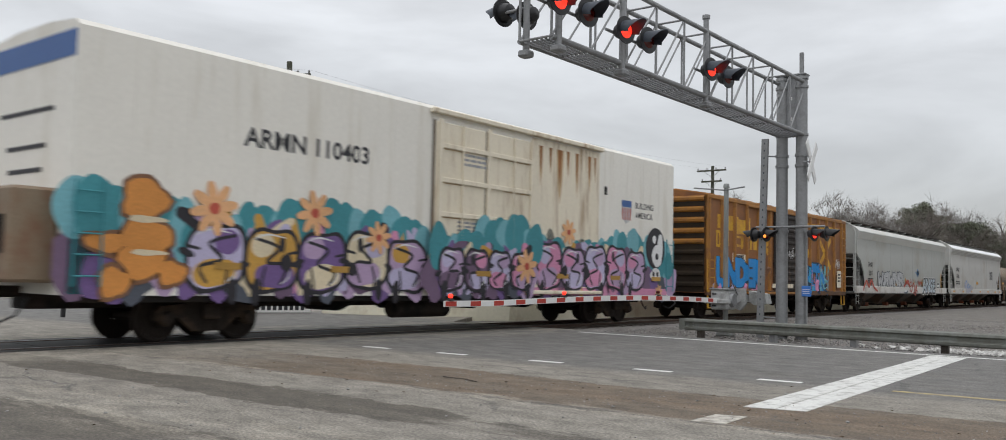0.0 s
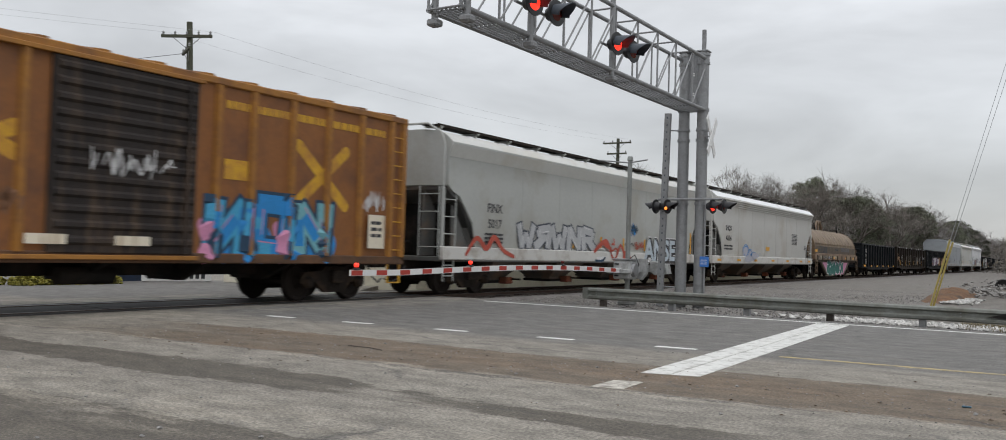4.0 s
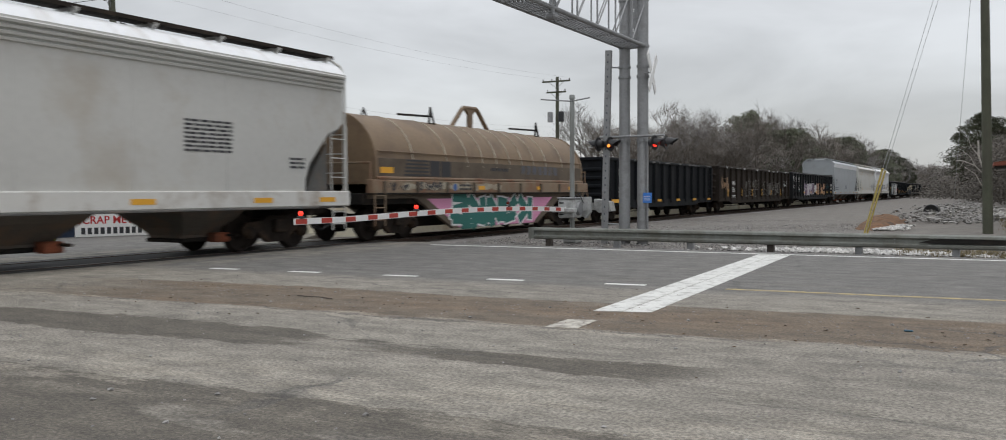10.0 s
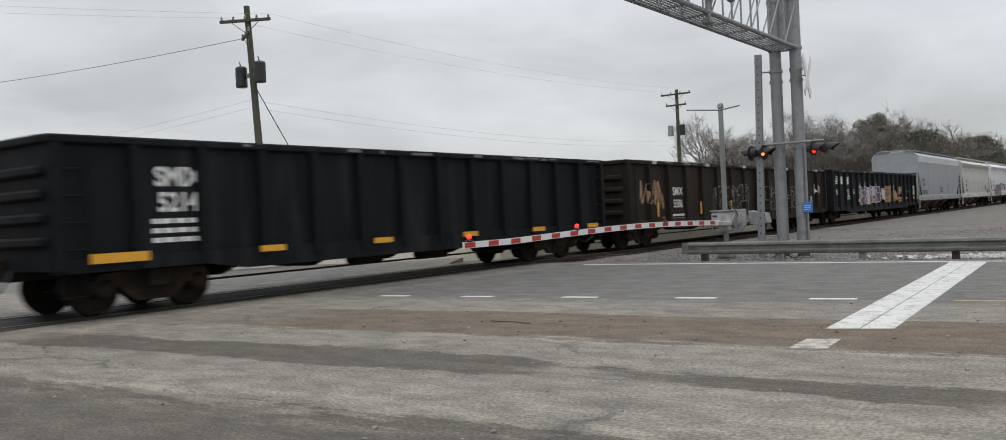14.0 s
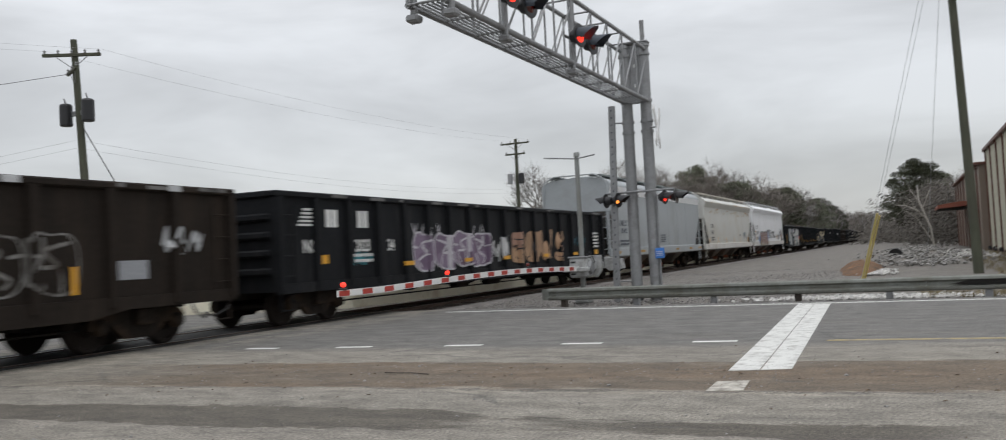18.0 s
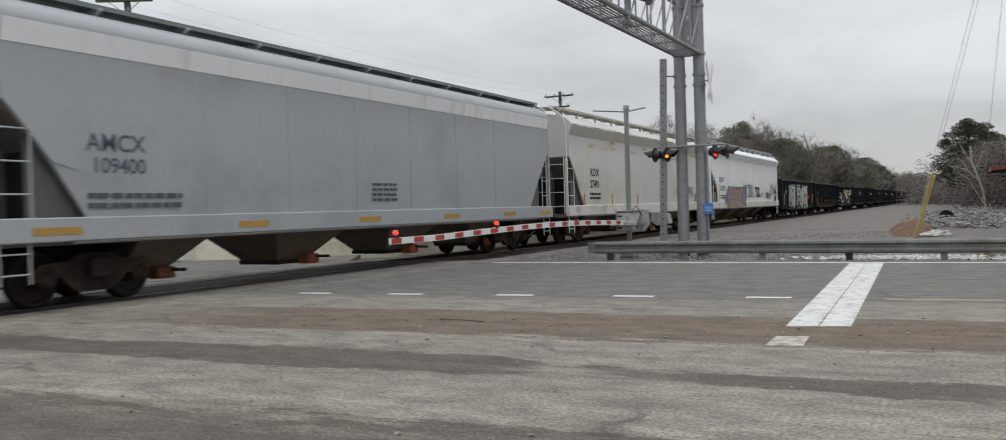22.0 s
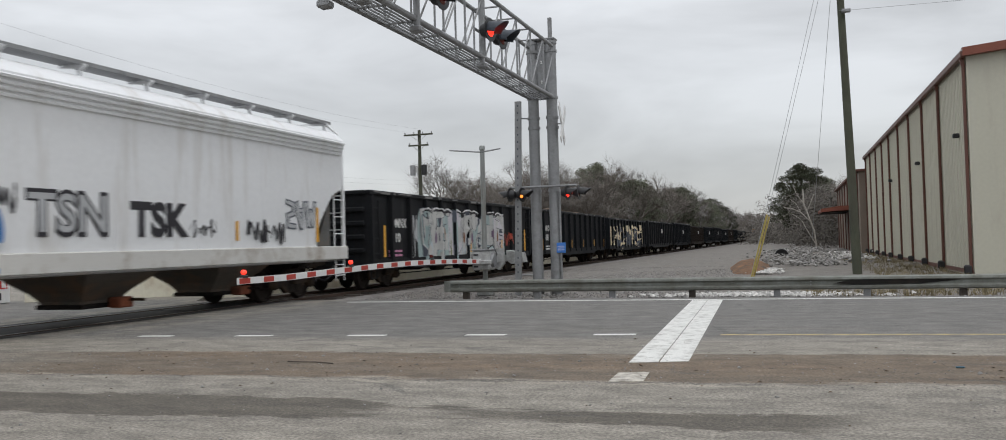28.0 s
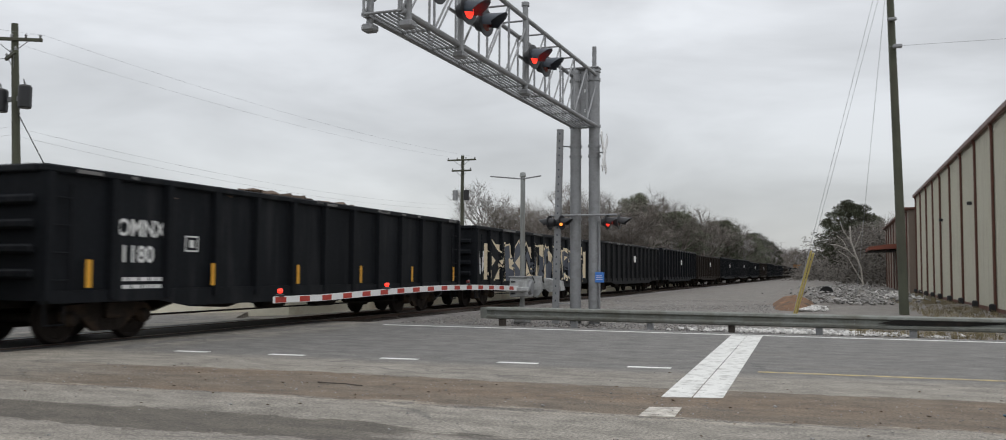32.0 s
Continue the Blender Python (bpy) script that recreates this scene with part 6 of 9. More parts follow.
def orange_boxcar():
    u0, u1 = 15.7, 31.3
    car, h = new_car(u0 + .3, u1 + .3, "rusty orange ribbed boxcar with a black door and blue graffiti", "boxcar", "orange_boxcar")
    mid = (u0 + u1) / 2
    W, top, bot = 1.50, 4.48, .95
    prof = [(-W, bot), (W, bot), (W, top), (W - .04, top + .04), (0, top + .27), (-W + .04, top + .04), (-W, top)]
    part("body", Mesh().prism(prof, "y", -h, h), p_orange, car)
    for k in range(14):
        y = -h + 2 * h * (k + .5) / 14
        part("roof_rib", Mesh().prism([(-W - .03, top + .03), (0, top + .28), (W + .03, top + .03), (W + .03, top + .09), (0, top + .34), (-W - .03, top + .09)], "y", y - .09, y + .09), p_orange_rib, car)
    for s in (-1, 1):
        part("top_rail", Mesh().cbox(s * W - .06, s * W + .06, -h, h, top - .10, top + .05, .02), p_orange_rib, car)
        part("bottom_rail", Mesh().cbox(s * W - .05, s * W + .05, -h, h, bot - .08, bot + .12, .02), p_rail_brown, car)
    d0, d1 = 22.0 - mid, 24.9 - mid
    rib = Mesh().prism([(0, -.09), (.09, -.05), (.09, .05), (0, .09)], "z", bot + .1, top - .1).data("side_post")
    for s in (-1, 1):
        for u in (15.85, 16.95, 18.1, 19.25, 20.4, 21.55, 25.4, 26.3, 27.4, 28.5, 29.6, 30.7, 31.15):
            part("side_post", rib, p_orange_rib, car, m=pose(s * W, u - mid, 0, 0, 0, 0 if s > 0 else 180))
    door = part("sliding_door", Mesh().cbox(W, W + .08, d0, d1, bot + .08, top - .16, .02), p_boxdoor, car, "sooty black corrugated sliding door")
    for k in range(12):
        z = bot + .3 + k * .265
        part("corrugation", Mesh().prism([(W + .08, z - .08), (W + .13, z - .035), (W + .13, z + .035), (W + .08, z + .08)], "y", d0 + .08, d1 - .08), p_boxdoor, door)
    part("lock_rod", Mesh().tube((W + .15, d1 - .25, bot + .1), (W + .15, d1 - .25, top - .2), .03, .03, 8), p_boxdoor, door)
    part("door_track", Mesh().cbox(W, W + .12, d0 - 2.8, d1 + .1, top - .16, top - .08, .01), p_orange_rib, car)
    part("door_track", Mesh().cbox(W, W + .12, d0 - 2.8, d1 + .1, bot - .02, bot + .06, .01), p_orange_rib, car)
    for s in (-1, 1):
        part("end_panel", Mesh().box(-W + .06, W - .06, s * h - .004 if s < 0 else s * h, s * h if s < 0 else s * h + .004, bot + .02, top - .02), p_sooty, car, smooth=False)
        for k in range(9):
            z = bot + .3 + k * .39
            y0 = s * (h + .004)
            part("end_corrugation", Mesh().prism([(y0, z - .10), (y0 + s * .09, z - .05), (y0 + s * .10, z + .03), (y0, z + .10)], "x", -W + .08, W - .08), p_orange_rib if k > 3 else p_sooty, car)
        part("corner_post", Mesh().cbox(W - .07, W + .05, s * (h - .08) - .08, s * (h - .08) + .08, bot, top, .02), p_orange_rib, car)
        part("corner_post", Mesh().cbox(-W - .05, -W + .07, s * (h - .08) - .08, s * (h - .08) + .08, bot, top, .02), p_orange_rib, car)
    add_ladder(car, W, -h + .38, bot + .1, 2.3, p_logo_yellow, 4, .46)
    add_ladder(car, W, h - .38, bot + .1, top - .3, p_logo_yellow, 9, .46)
    part("corner_plate", Mesh().box(W + .001, W + .052, -h + .02, -h + .20, .98, 2.15), p_logo_yellow, car, "bright yellow corner plate")
    add_ladder(car, -1.0, -h - .22, 1.2, top - .6, under_black, 8, .46, "x")
    part("brake_wheel", Mesh().lathe([(-.02, .20), (.02, .20), (.02, .24), (-.02, .24), (-.02, .20)], (-.3, -h - .25, 2.6), "y", 18), under_black, car)
    part("centre_sill", Mesh().cbox(-.3, .3, -h, h, .6, .95, .02), under_black, car)
    for k in range(5):
        y = -h + 3.2 + k * 2.2
        part("cross_bearer", Mesh().prism([(-1.4, .92), (1.4, .92), (.5, .5), (-.5, .5)], "y", y - .07, y + .07), under_black, car)
    part("brake_cylinder", Mesh().tube((.7, -.8, .62), (.7, .3, .62), .16, .16, 12), under_black, car)
    for s in (-1, 1):
        part("step", Mesh().path([(W, s * (h - .15), bot), (W + .02, s * (h - .15), .42), (W + .02, s * (h - .6), .42), (W, s * (h - .6), bot)], .03, 6), p_logo_yellow, car)
        add_truck(car, s * (h - 2.0))
    add_coupler(car, h)
    # painted emblem and name as plain shapes between the posts
    X = W + .004
    def blocks(rows):
        for a, b, c, d in rows:
            plate(car, a - mid, b - mid, c, d, X, p_logo_yellow, "emblem_block", .003)
    def ring(a, b, c, d, w=.11):
        return [(a, a + w, c, d), (b - w, b, c, d), (a + w, b - w, c, c + w), (a + w, b - w, d - w, d)]
    blocks([(16.62, 16.9, 3.34, 3.86), (17.06, 18.0, 3.30, 3.86), (18.22, 18.48, 3.2, 3.86), (18.48, 19.15, 3.22, 3.78), (19.36, 19.62, 3.1, 3.9)]
           + ring(16.52, 16.88, 2.64, 3.26) + [(17.05, 17.62, 3.15, 3.26), (17.05, 17.5, 2.64, 2.75), (17.48, 17.62, 2.7, 3.2)] + ring(18.2, 18.95, 2.72, 3.14, .09)
           + [(18.72, 18.9, 2.66, 3.14), (19.35, 19.50, 2.66, 3.02), (19.6, 19.78, 2.66, 3.02), (19.9, 20.28, 2.66, 3.02)])
    plate(car, 17.95 - mid, 18.02 - mid, 2.14, 2.46, X, p_door, "stencil_panel")
    plate(car, 18.19 - mid, 19.16 - mid, 2.14, 2.44, X, p_door, "stencil_panel", label="cream stencilled panel")
    small_print(car, 18.3 - mid, 2.42, X + .006, 1, .7, .22, letter_black, seed=3)
    g = Mesh()
    for a, b in (((27.6, 2.2), (29.1, 3.45)), ((27.6, 3.45), (29.1, 2.2))):
        stroke(g, [(a[0] - mid, a[1]), (b[0] - mid, b[1])], .13, X, rounded=False)
        part("painted_cross", g, p_logo_yellow, car)
        g = Mesh()
    stroke(g, [(20.55 - mid, 2.62), (21.45 - mid, 3.04)], .13, X, rounded=False)
    stroke(g, [(20.55 - mid, 3.04), (21.45 - mid, 2.62)], .13, X, rounded=False)
    part("painted_cross", g, p_logo_yellow, car)
    small_print(car, 25.6 - mid, 4.12, X, 1, 4.9, .16, p_logo_yellow, seed=7)
    plate(car, 25.6 - mid, 26.2 - mid, 2.55, 2.95, X, p_logo_yellow, "stencil_panel")
    posts = [u - mid for u in (15.85, 16.95, 18.1, 19.25, 20.4, 21.55, 25.4, 26.3, 27.4, 28.5, 29.6, 30.7, 31.15)]

    def rib_face(y):
        return W + (.093 if min(abs(y - q) for q in posts) < .075 else .002)
    # graffiti
    def rib_out(y):
        d = min(abs(y - q) for q in posts)
        return W + max(0.0, min(.09, (.09 - d) / .04 * .09))
    cuts = [q + o for q in posts for o in (-.09, -.05, .05, .09)]
    rnd = random.Random(4)
    for k in range(9):
        g = Mesh()
        stroke(g, [(16.35 + k * .5 - mid, 1.0 + rnd.uniform(0, .1)), (16.5 + k * .5 + rnd.uniform(-.2, .2) - mid, 1.15), (16.4 + k * .52 - mid, 1.32 + rnd.uniform(-.15, .1))], .14, lambda yy: rib_out(yy) + .002, taper=.5)
        part("graffiti_back", g, P["pink"] if k % 3 else P["lilac"], car, smooth=False)
    draped(car, "UNDER", 1.38, 18.58 - mid, 1.66, rib_out, cuts, P["deepblue"], .13, .88, .010)
    draped(car, "UNDER", 1.36, 18.55 - mid, 1.68, rib_out, cuts, P["blue"], .10, .89, .016)
    for k in range(8):
        g = Mesh()
        y = 25.2 + k * .48 - mid
        stroke(g, [(y, 1.02), (y + .1, 1.3), (y - .02, 1.62)], .2, lambda yy: rib_face(yy) + .002, taper=.2)
        part("graffiti_back", g, P["blue"] if k % 4 else P["pink"], car, smooth=False)
    block_piece(car, 25.2 - mid, 28.6 - mid, 1.0, 2.28, rib_face, P["deepblue"], [P["lightblue"], P["blue"], P["aqua"]], 3, 6, P["pink"], rim=.07, fat=1.35)
    tag_scrawl(car, 22.7 - mid, 24.2 - mid, 2.35, 2.95, W + .135, P["white"], 9, 4, .02)
    tag_scrawl(car, 29.75 - mid, 30.6 - mid, 2.1, 2.7, rib_face, P["white"], 10, 3, .025)
    tag_scrawl(car, 20.6 - mid, 21.7 - mid, 1.6, 2.2, rib_face, P["brown"], 12, 2, .07)
    for u in (30.15, ):
        plate(car, u - mid - .3, u - mid + .3, 1.25, 2.05, W + .092, p_door, "notice_plate")
        small_print(car, u - mid - .2, 1.9, W + .098, 3, .4, .08, letter_black)
    plate(car, 21.6 - mid, 22.3 - mid, 1.18, 1.35, W + .135, p_door, "placard")
    plate(car, 23.2 - mid, 23.9 - mid, 1.18, 1.35, W + .135, p_door, "placard")


def coil_car():
    u0, u1 = 74.95, 89.0
    car, h = new_car(u0, u1, "tan weathered coil car with a ribbed round hood", "coil car", "coil_car")
    mid = (u0 + u1) / 2
    # hood: half cylinder with shoulders
    def sec(y, k=1.0):
        pts = [(1.46, y, 1.55), (1.46, y, 2.1)]
        for i in range(1, 16):
            a = math.pi * i / 16
            pts.append((1.46 * math.cos(a), y, 2.1 + 1.40 * k * math.sin(a)))
        return pts + [(-1.46, y, 2.1), (-1.46, y, 1.55)]
    e = h - .35
    hood = part("hood", Mesh().loft([sec(-e), sec(e)]), p_tan, car, "ribbed tan steel hood")
    for k, u in enumerate((77.0, 78.75, 79.95, 80.9, 81.8, 82.7, 83.6, 84.5, 85.5, 86.9)):
        y = u - mid
        g = Mesh()
        r = [(x * 1.012, yy, 1.55 + (z - 1.55) * 1.010) for x, yy, z in sec(y)[1:-1]]
        g.loft([[(x, y - .026, z) for x, _, z in r], [(x, y + .026, z) for x, _, z in r]])
        part("hood_rib", g, p_rib_cream, hood, "pale thin hood rib")
    for s in (-1, 1):
        r = [(x * 1.02, yy, 1.55 + (z - 1.55) * 1.016) for x, yy, z in sec(s * e)]
        part("hood_rim_hoop", Mesh().loft([[(x, s * e - .05, z) for x, _, z in r], [(x, s * e + .05, z) for x, _, z in r]]), p_tan, hood)
    part("hood_band", Mesh().cbox(1.455, 1.475, -e + .05, e - .05, 1.74, 2.24, .008), p_band, hood, "dark weathered lower band")
    # lifting gear on top
    c = 82.55 - mid
    lift = part("lift_frame", Mesh().path([(0, c - 1.2, 3.46), (0, c - .55, 4.08), (0, c - .42, 4.16), (0, c + .42, 4.18), (0, c + .55, 4.10), (0, c + 1.25, 3.46)], .075, 8), p_tan, hood)
    part("lift_post", Mesh().prism([(c - .12, 3.46), (c + .12, 3.46), (c + .12, 3.95), (c + .34, 4.12), (c - .34, 4.12), (c - .12, 3.95)], "x", -.05, .05), p_tan, lift)
    for u, rod in ((79.48, 77.75), (86.75, 84.6)):
        y = u - mid
        bracket = part("lift_bracket", Mesh().path([(.5, y - .26, 3.06), (.42, y, 3.92), (.5, y + .26, 3.02)], .04, 6).tube((.46, y - .16, 3.42), (.46, y + .16, 3.42), .03, .03, 6), under_black, hood)
        part("lift_rod", Mesh().tube((.42, rod - mid, 3.60), (.42, y + .1, 3.66), .035, .035, 6), under_black, bracket)
    part("lift_bracket", Mesh().path([(.3, 76.2 - mid, 3.46), (.3, 76.3 - mid, 3.66), (.3, 76.4 - mid, 3.46)], .03, 6), under_black, hood)
    part("hood_seam", Mesh().cbox(1.45, 1.49, -e + .05, e - .05, 2.40, 2.44, .01), p_tan, hood)
    for s in (-1, 1):
        part("hood_rim", Mesh().cbox(s * 1.50 - .06, s * 1.50 + .06, -e - .02, e + .02, 1.67, 1.75, .02), p_tan_deck, car)
    for s in (-1, 1):
        part("side_sill", Mesh().prism([(-h + .1, 1.30), (h - .1, 1.30), (h - .1, 1.16), (h - 2.2, 1.16), (h - 4.2, .24), (-h + 4.2, .24), (-h + 2.2, 1.16), (-h + .1, 1.16)], "x", s * 1.40 - .06, s * 1.40 + .06), p_band, car)
        part("walkway", Mesh().cbox(s * 1.50 - .10, s * 1.50 + .10, -h, h, 1.30, 1.66, .02), p_tan_deck, car)
        part("walkway_lip", Mesh().cbox(s * 1.50 - .12, s * 1.50 + .13, -h, h, 1.27, 1.31, .008), under_black, car)
    part("deck", Mesh().cbox(-1.3, 1.3, -h, h, 1.0, 1.3, .02), under_black, car)
    part("centre_trough", Mesh().prism([(-1.2, 1.0), (1.2, 1.0), (.4, .3), (-.4, .3)], "y", -h + 3.2, h - 3.2), under_black, car)
    for s in (-1, 1):
        add_truck(car, s * (h - 1.75))
        add_ladder(car, 1.56, s * (h - .3), .45, 1.4, p_tan_deck, 3, .45)
        part("end_rail", Mesh().path([(1.5, s * (h - .05), 1.3), (1.5, s * (h - .05), 2.1), (-1.5, s * (h - .05), 2.1), (-1.5, s * (h - .05), 1.3)], .03, 6), p_tan_deck, car)
    add_coupler(car, h)
    X = 1.476
    g = Mesh()
    for k in range(5):
        g.box(X, X + .004, 76.55 + .03 * k - mid, 77.78 - mid, 1.78 + .1 * k, 1.83 + .1 * k)
    part("painted_stripe", g, letter_black, car)
    for a, b in ((77.85, 78.35), (78.45, 78.95)):
        plate(car, a - mid, b - mid, 1.78, 2.22, X, letter_black, "painted_mark", .004)
    # sunlit part of the tan deck side, painted on as overlapping cream patches
    for k in range(9):
        g = Mesh()
        blob(g, 76.6 + k * .62 - mid, 1.485 + .02 * (k % 2), .36, .10, 1.6005 + .0003 * (k % 3), 16, .12, 60 + k)
        part("sunlit_patch", g, p_rib_cream, car, "cream patch of sunlit tan painted on the deck side")
    write(car, "NS 164949", .33, 77.6 - mid, 1.485, 1.604, letter_black, .014, .92)
    rnd = random.Random(14)
    for k in range(9):
        y = -h + .5 + k * 1.55
        part("tie_down", Mesh().cbox(1.60, 1.66, y - .05, y + .05, 1.30, 1.62, .01), p_band, car)
    tag_scrawl(car, 75.6 - mid, 76.6 - mid, 1.36, 1.6, 1.602, letter_black, 5, 3, .03)
    for u in (80.58, 84.69, 87.35):
        plate(car, u - mid - .2, u - mid + .2, 1.40, 1.52, 1.602, reflector, "reflector")
    plate(car, 75.45 - mid, 76.05 - mid, 1.84, 2.0, 1.478, reflector, "reflector")
    small_print(car, 81.4 - mid, 2.1, X, 1, 1.2, .10, letter_black)
    dot = Mesh()
    blob(dot, 79.0 - mid, 1.47, .11, .11, 1.603, 16, .01)
    part("painted_disc", dot, p_blue_band, car)
    small_print(car, 79.25 - mid, 1.56, 1.603, 2, .75, .06, letter_black, seed=13)
    faded = mat("faded_blue_letters", (0.085, 0.095, 0.125), 0.6, vary=0.3, dirt=(0.115, 0.088, 0.062), dirt_amount=0.5, dirt_scale=4)
    for k in range(7):
        plate(car, 83.5 + .43 * k - mid, 83.82 + .43 * k - mid, 1.93, 2.22, X, faded, "faded_letter_block", .003)
    g = Mesh()
    q = [(79.45 - mid, .26), (84.45 - mid, .26), (86.0 - mid, 1.14), (77.7 - mid, 1.14)]
    g.loft([[(1.462, *p) for p in q], [(1.464, *p) for p in q]])
    part("graffiti_back", g, P["pink"], car)
    block_piece(car, 78.9 - mid, 84.3 - mid, .34, 1.20, 1.466, P["white"], [P["green"]], 5, 34, rim=.055, fat=1.15)
    block_piece(car, 79.5 - mid, 81.6 - mid, .30, .70, 1.464, P["green"], [P["green"]], 3, 35, rim=.05, fat=1.3)


def add_reflectors(car, mid, us, z, x, w=.28, hgt=.11, m=None, upright=False):
    for u in us:
        if upright:
            plate(car, u - mid - .05, u - mid + .05, z - .22, z + .22, x, m or reflector, "reflector")
        else:
            plate(car, u - mid - w, u - mid + w, z - hgt / 2, z + hgt / 2, x, m or reflector, "reflector")


def train():
    reefer_car()
    orange_boxcar()
    # grey hopper with red and silver graffiti
    a, b = 33.15, 53.10
    car, h, W = hopper(a, b, 4.45, p_hop_grey, p_sill, p_dark, "grey covered hopper with red and silver graffiti", 4, p_brown, band=p_hop_cream, rounded=True, board=.22, roof=p_hop_cream, bay_shift=.35)
    m = (a + b) / 2
    write(car, "FINX", .36, 35.68 - m, 2.49, 1.585, letter_black, .008)
    write(car, "5017", .36, 35.70 - m, 2.04, 1.585, letter_black, .008)
    small_print(car, 35.19 - m, 1.78, 1.585, 3, 1.0, .06, letter_black)
    block_piece(car, 36.9 - m, 42.2 - m, 1.36, 2.20, 1.585, P["slate"], [P["silver"]], 5, 40, P["white"], rim=.05)
    for pts, w, c, taper in (
            ([(42.1, 1.36), (42.4, 1.53), (42.7, 1.66), (43.02, 1.72), (43.22, 1.58), (43.44, 1.34)], .10, "red", .3),
            ([(42.9, 1.60), (43.1, 1.58), (43.25, 1.50)], .11, "red", .5),
            ([(43.41, 1.52), (43.46, 1.30), (43.58, 1.15), (43.78, 1.10), (43.93, 1.24), (43.99, 1.42)], .055, "red", .1),
            ([(43.42, 1.44), (43.60, 1.40), (43.80, 1.50), (43.96, 1.44)], .035, "red", .2),
            ([(43.62, 1.86), (43.70, 1.66), (43.64, 1.60)], .05, "red", .5), ([(43.48, 1.60), (43.58, 1.66), (43.66, 1.62)], .05, "red", .5),
            ([(43.98, 1.30), (44.10, 1.50), (44.22, 1.60), (44.40, 1.50), (44.58, 1.26)], .06, "red", .1),
            ([(44.62, 1.28), (44.62, 1.12), (44.66, .98)], .14, "red", 0), ([(44.42, .97), (44.64, 1.05), (44.86, .98)], .06, "red", 0),
            ([(44.22, 1.06), (44.34, 1.0), (44.46, 1.04)], .05, "red", .3), ([(44.96, 1.48), (44.98, 1.36), (45.04, 1.24)], .11, "red", .4),
            ([(44.88, 1.18), (45.04, 1.20), (45.18, 1.12), (45.10, 1.04), (44.98, 1.10)], .045, "red", .2),
            ([(34.2, 1.16), (34.7, 1.62), (35.2, 1.34), (35.6, 1.66), (36.1, 1.30), (36.7, 1.12)], .09, "red", .4),
            ([(42.2, 1.05), (42.5, 1.00), (42.8, 1.05), (42.95, 1.14)], .06, "deepblue", .4), ([(42.3, 1.13), (42.6, 1.11), (42.86, 1.16)], .06, "white", .3),
            ([(42.3, 1.44), (42.6, 1.46), (42.9, 1.44), (42.95, 1.30)], .018, "white", 0)):
        g = Mesh()
        stroke(g, [(u - m, z) for u, z in pts], w, 1.642 + .0004 * len(pts), taper=taper)
        part("graffiti", g, P[c], car, smooth=False)
    tag_scrawl(car, 44.77 - m, 45.48 - m, 1.60, 1.78, 1.585, P["black"], 45, 3, .016)
    tag_scrawl(car, 45.60 - m, 46.50 - m, 1.45, 1.80, 1.585, P["red"], 46, 4, .022)
    tag_scrawl(car, 45.25 - m, 45.84 - m, 2.0, 2.46, 1.587, P["deepblue"], 47, 4, .018)
    g = Mesh()
    for k in range(7):
        u = 46.75 + k * .5
        blob(g, u - m, 1.08 + .05 * (k % 2), .30, .16, 1.639, 14, .3, 20 + k)
    part("graffiti_back", g, P["white"], car, smooth=False)
    draped(car, "ANSE", 1.22, 48.15 - m, 1.42, lambda yy: 1.64, (), P["white"], .13, 1.10, 0)
    draped(car, "ANSE", 1.20, 48.16 - m, 1.41, lambda yy: 1.64, (), P["black"], .105, 1.11, .004)
    draped(car, "ANSE", 1.14, 48.08 - m, 1.44, lambda yy: 1.64, (), P["paleblue"], .035, 1.16, .008)
    tag_scrawl(car, 45.01 - m, 45.84 - m, 1.95, 2.5, 1.585, P["blue"], 43.86, 2, .03)
    plate(car, 50.53 - m, 51.15 - m, 1.38, 1.72, 1.585, letter_white, "notice_plate")
    small_print(car, 50.58 - m, 1.68, 1.592, 2, .5, .12, letter_black, seed=9)
    add_reflectors(car, m, (37.6, 40.6, 42.7, 44.62, 46.6), 1.66, 1.585, m=reflector, upright=True)
    plate(car, 51.58 - m, 51.72 - m, 1.40, 2.32, 1.585, reflector, "reflector")
    # light hopper with a sketchy blue tag
    a, b = 54.50, 74.00
    car, h, W = hopper(a, b, 4.45, p_hop_light, p_sill, p_dark, "pale grey covered hopper with a sketchy blue tag", 4, p_brown, True, rounded=True, band=p_hop_grey, board=.22, roof=p_hop_white)
    m = (a + b) / 2
    write(car, "SHQX", .34, 56.93 - m, 2.72, 1.585, letter_black, .014)
    write(car, "41624", .34, 56.95 - m, 2.23, 1.585, letter_black, .014)
    small_print(car, 56.28 - m, 1.9, 1.585, 2, 1.3, .08, letter_black)
    small_print(car, 68.89 - m, 2.80, 1.585, 8, 1.28, .045, letter_black)
    small_print(car, 71.9 - m, 2.12, 1.585, 3, .5, .05, letter_black, seed=8)
    plate(car, 63.39 - m, 64.10 - m, 1.72, 1.92, 1.585, reflector, "notice_plate")
    for k, (u, z, ru, rz) in enumerate(((59.75, 1.55, .55, .42), (60.5, 1.45, .45, .30), (61.2, 1.40, .55, .20), (60.2, 1.22, .9, .16))):
        g = Mesh()
        blob(g, u - m, z, ru, rz, 1.583 + .0006 * k if z > 1.4 else 1.640, 22, .12, 70 + k)
        part("tag_haze", g, tag_haze, car, smooth=False)
        if z > 1.3:
            for dr in (0, -.10):
                g = Mesh()
                stroke(g, [(u + (ru + dr) * math.cos(a) - m, z + (rz + dr * .8) * math.sin(a)) for a in [math.pi * (.95 - .155 * i) for i in range(7)]], .022, 1.588, taper=.3)
                part("tag", g, P["blue"], car, smooth=False)
    tag_scrawl(car, 59.5 - m, 61.9 - m, 1.30, 1.58, 1.588, P["blue"], 51, 3, .018)
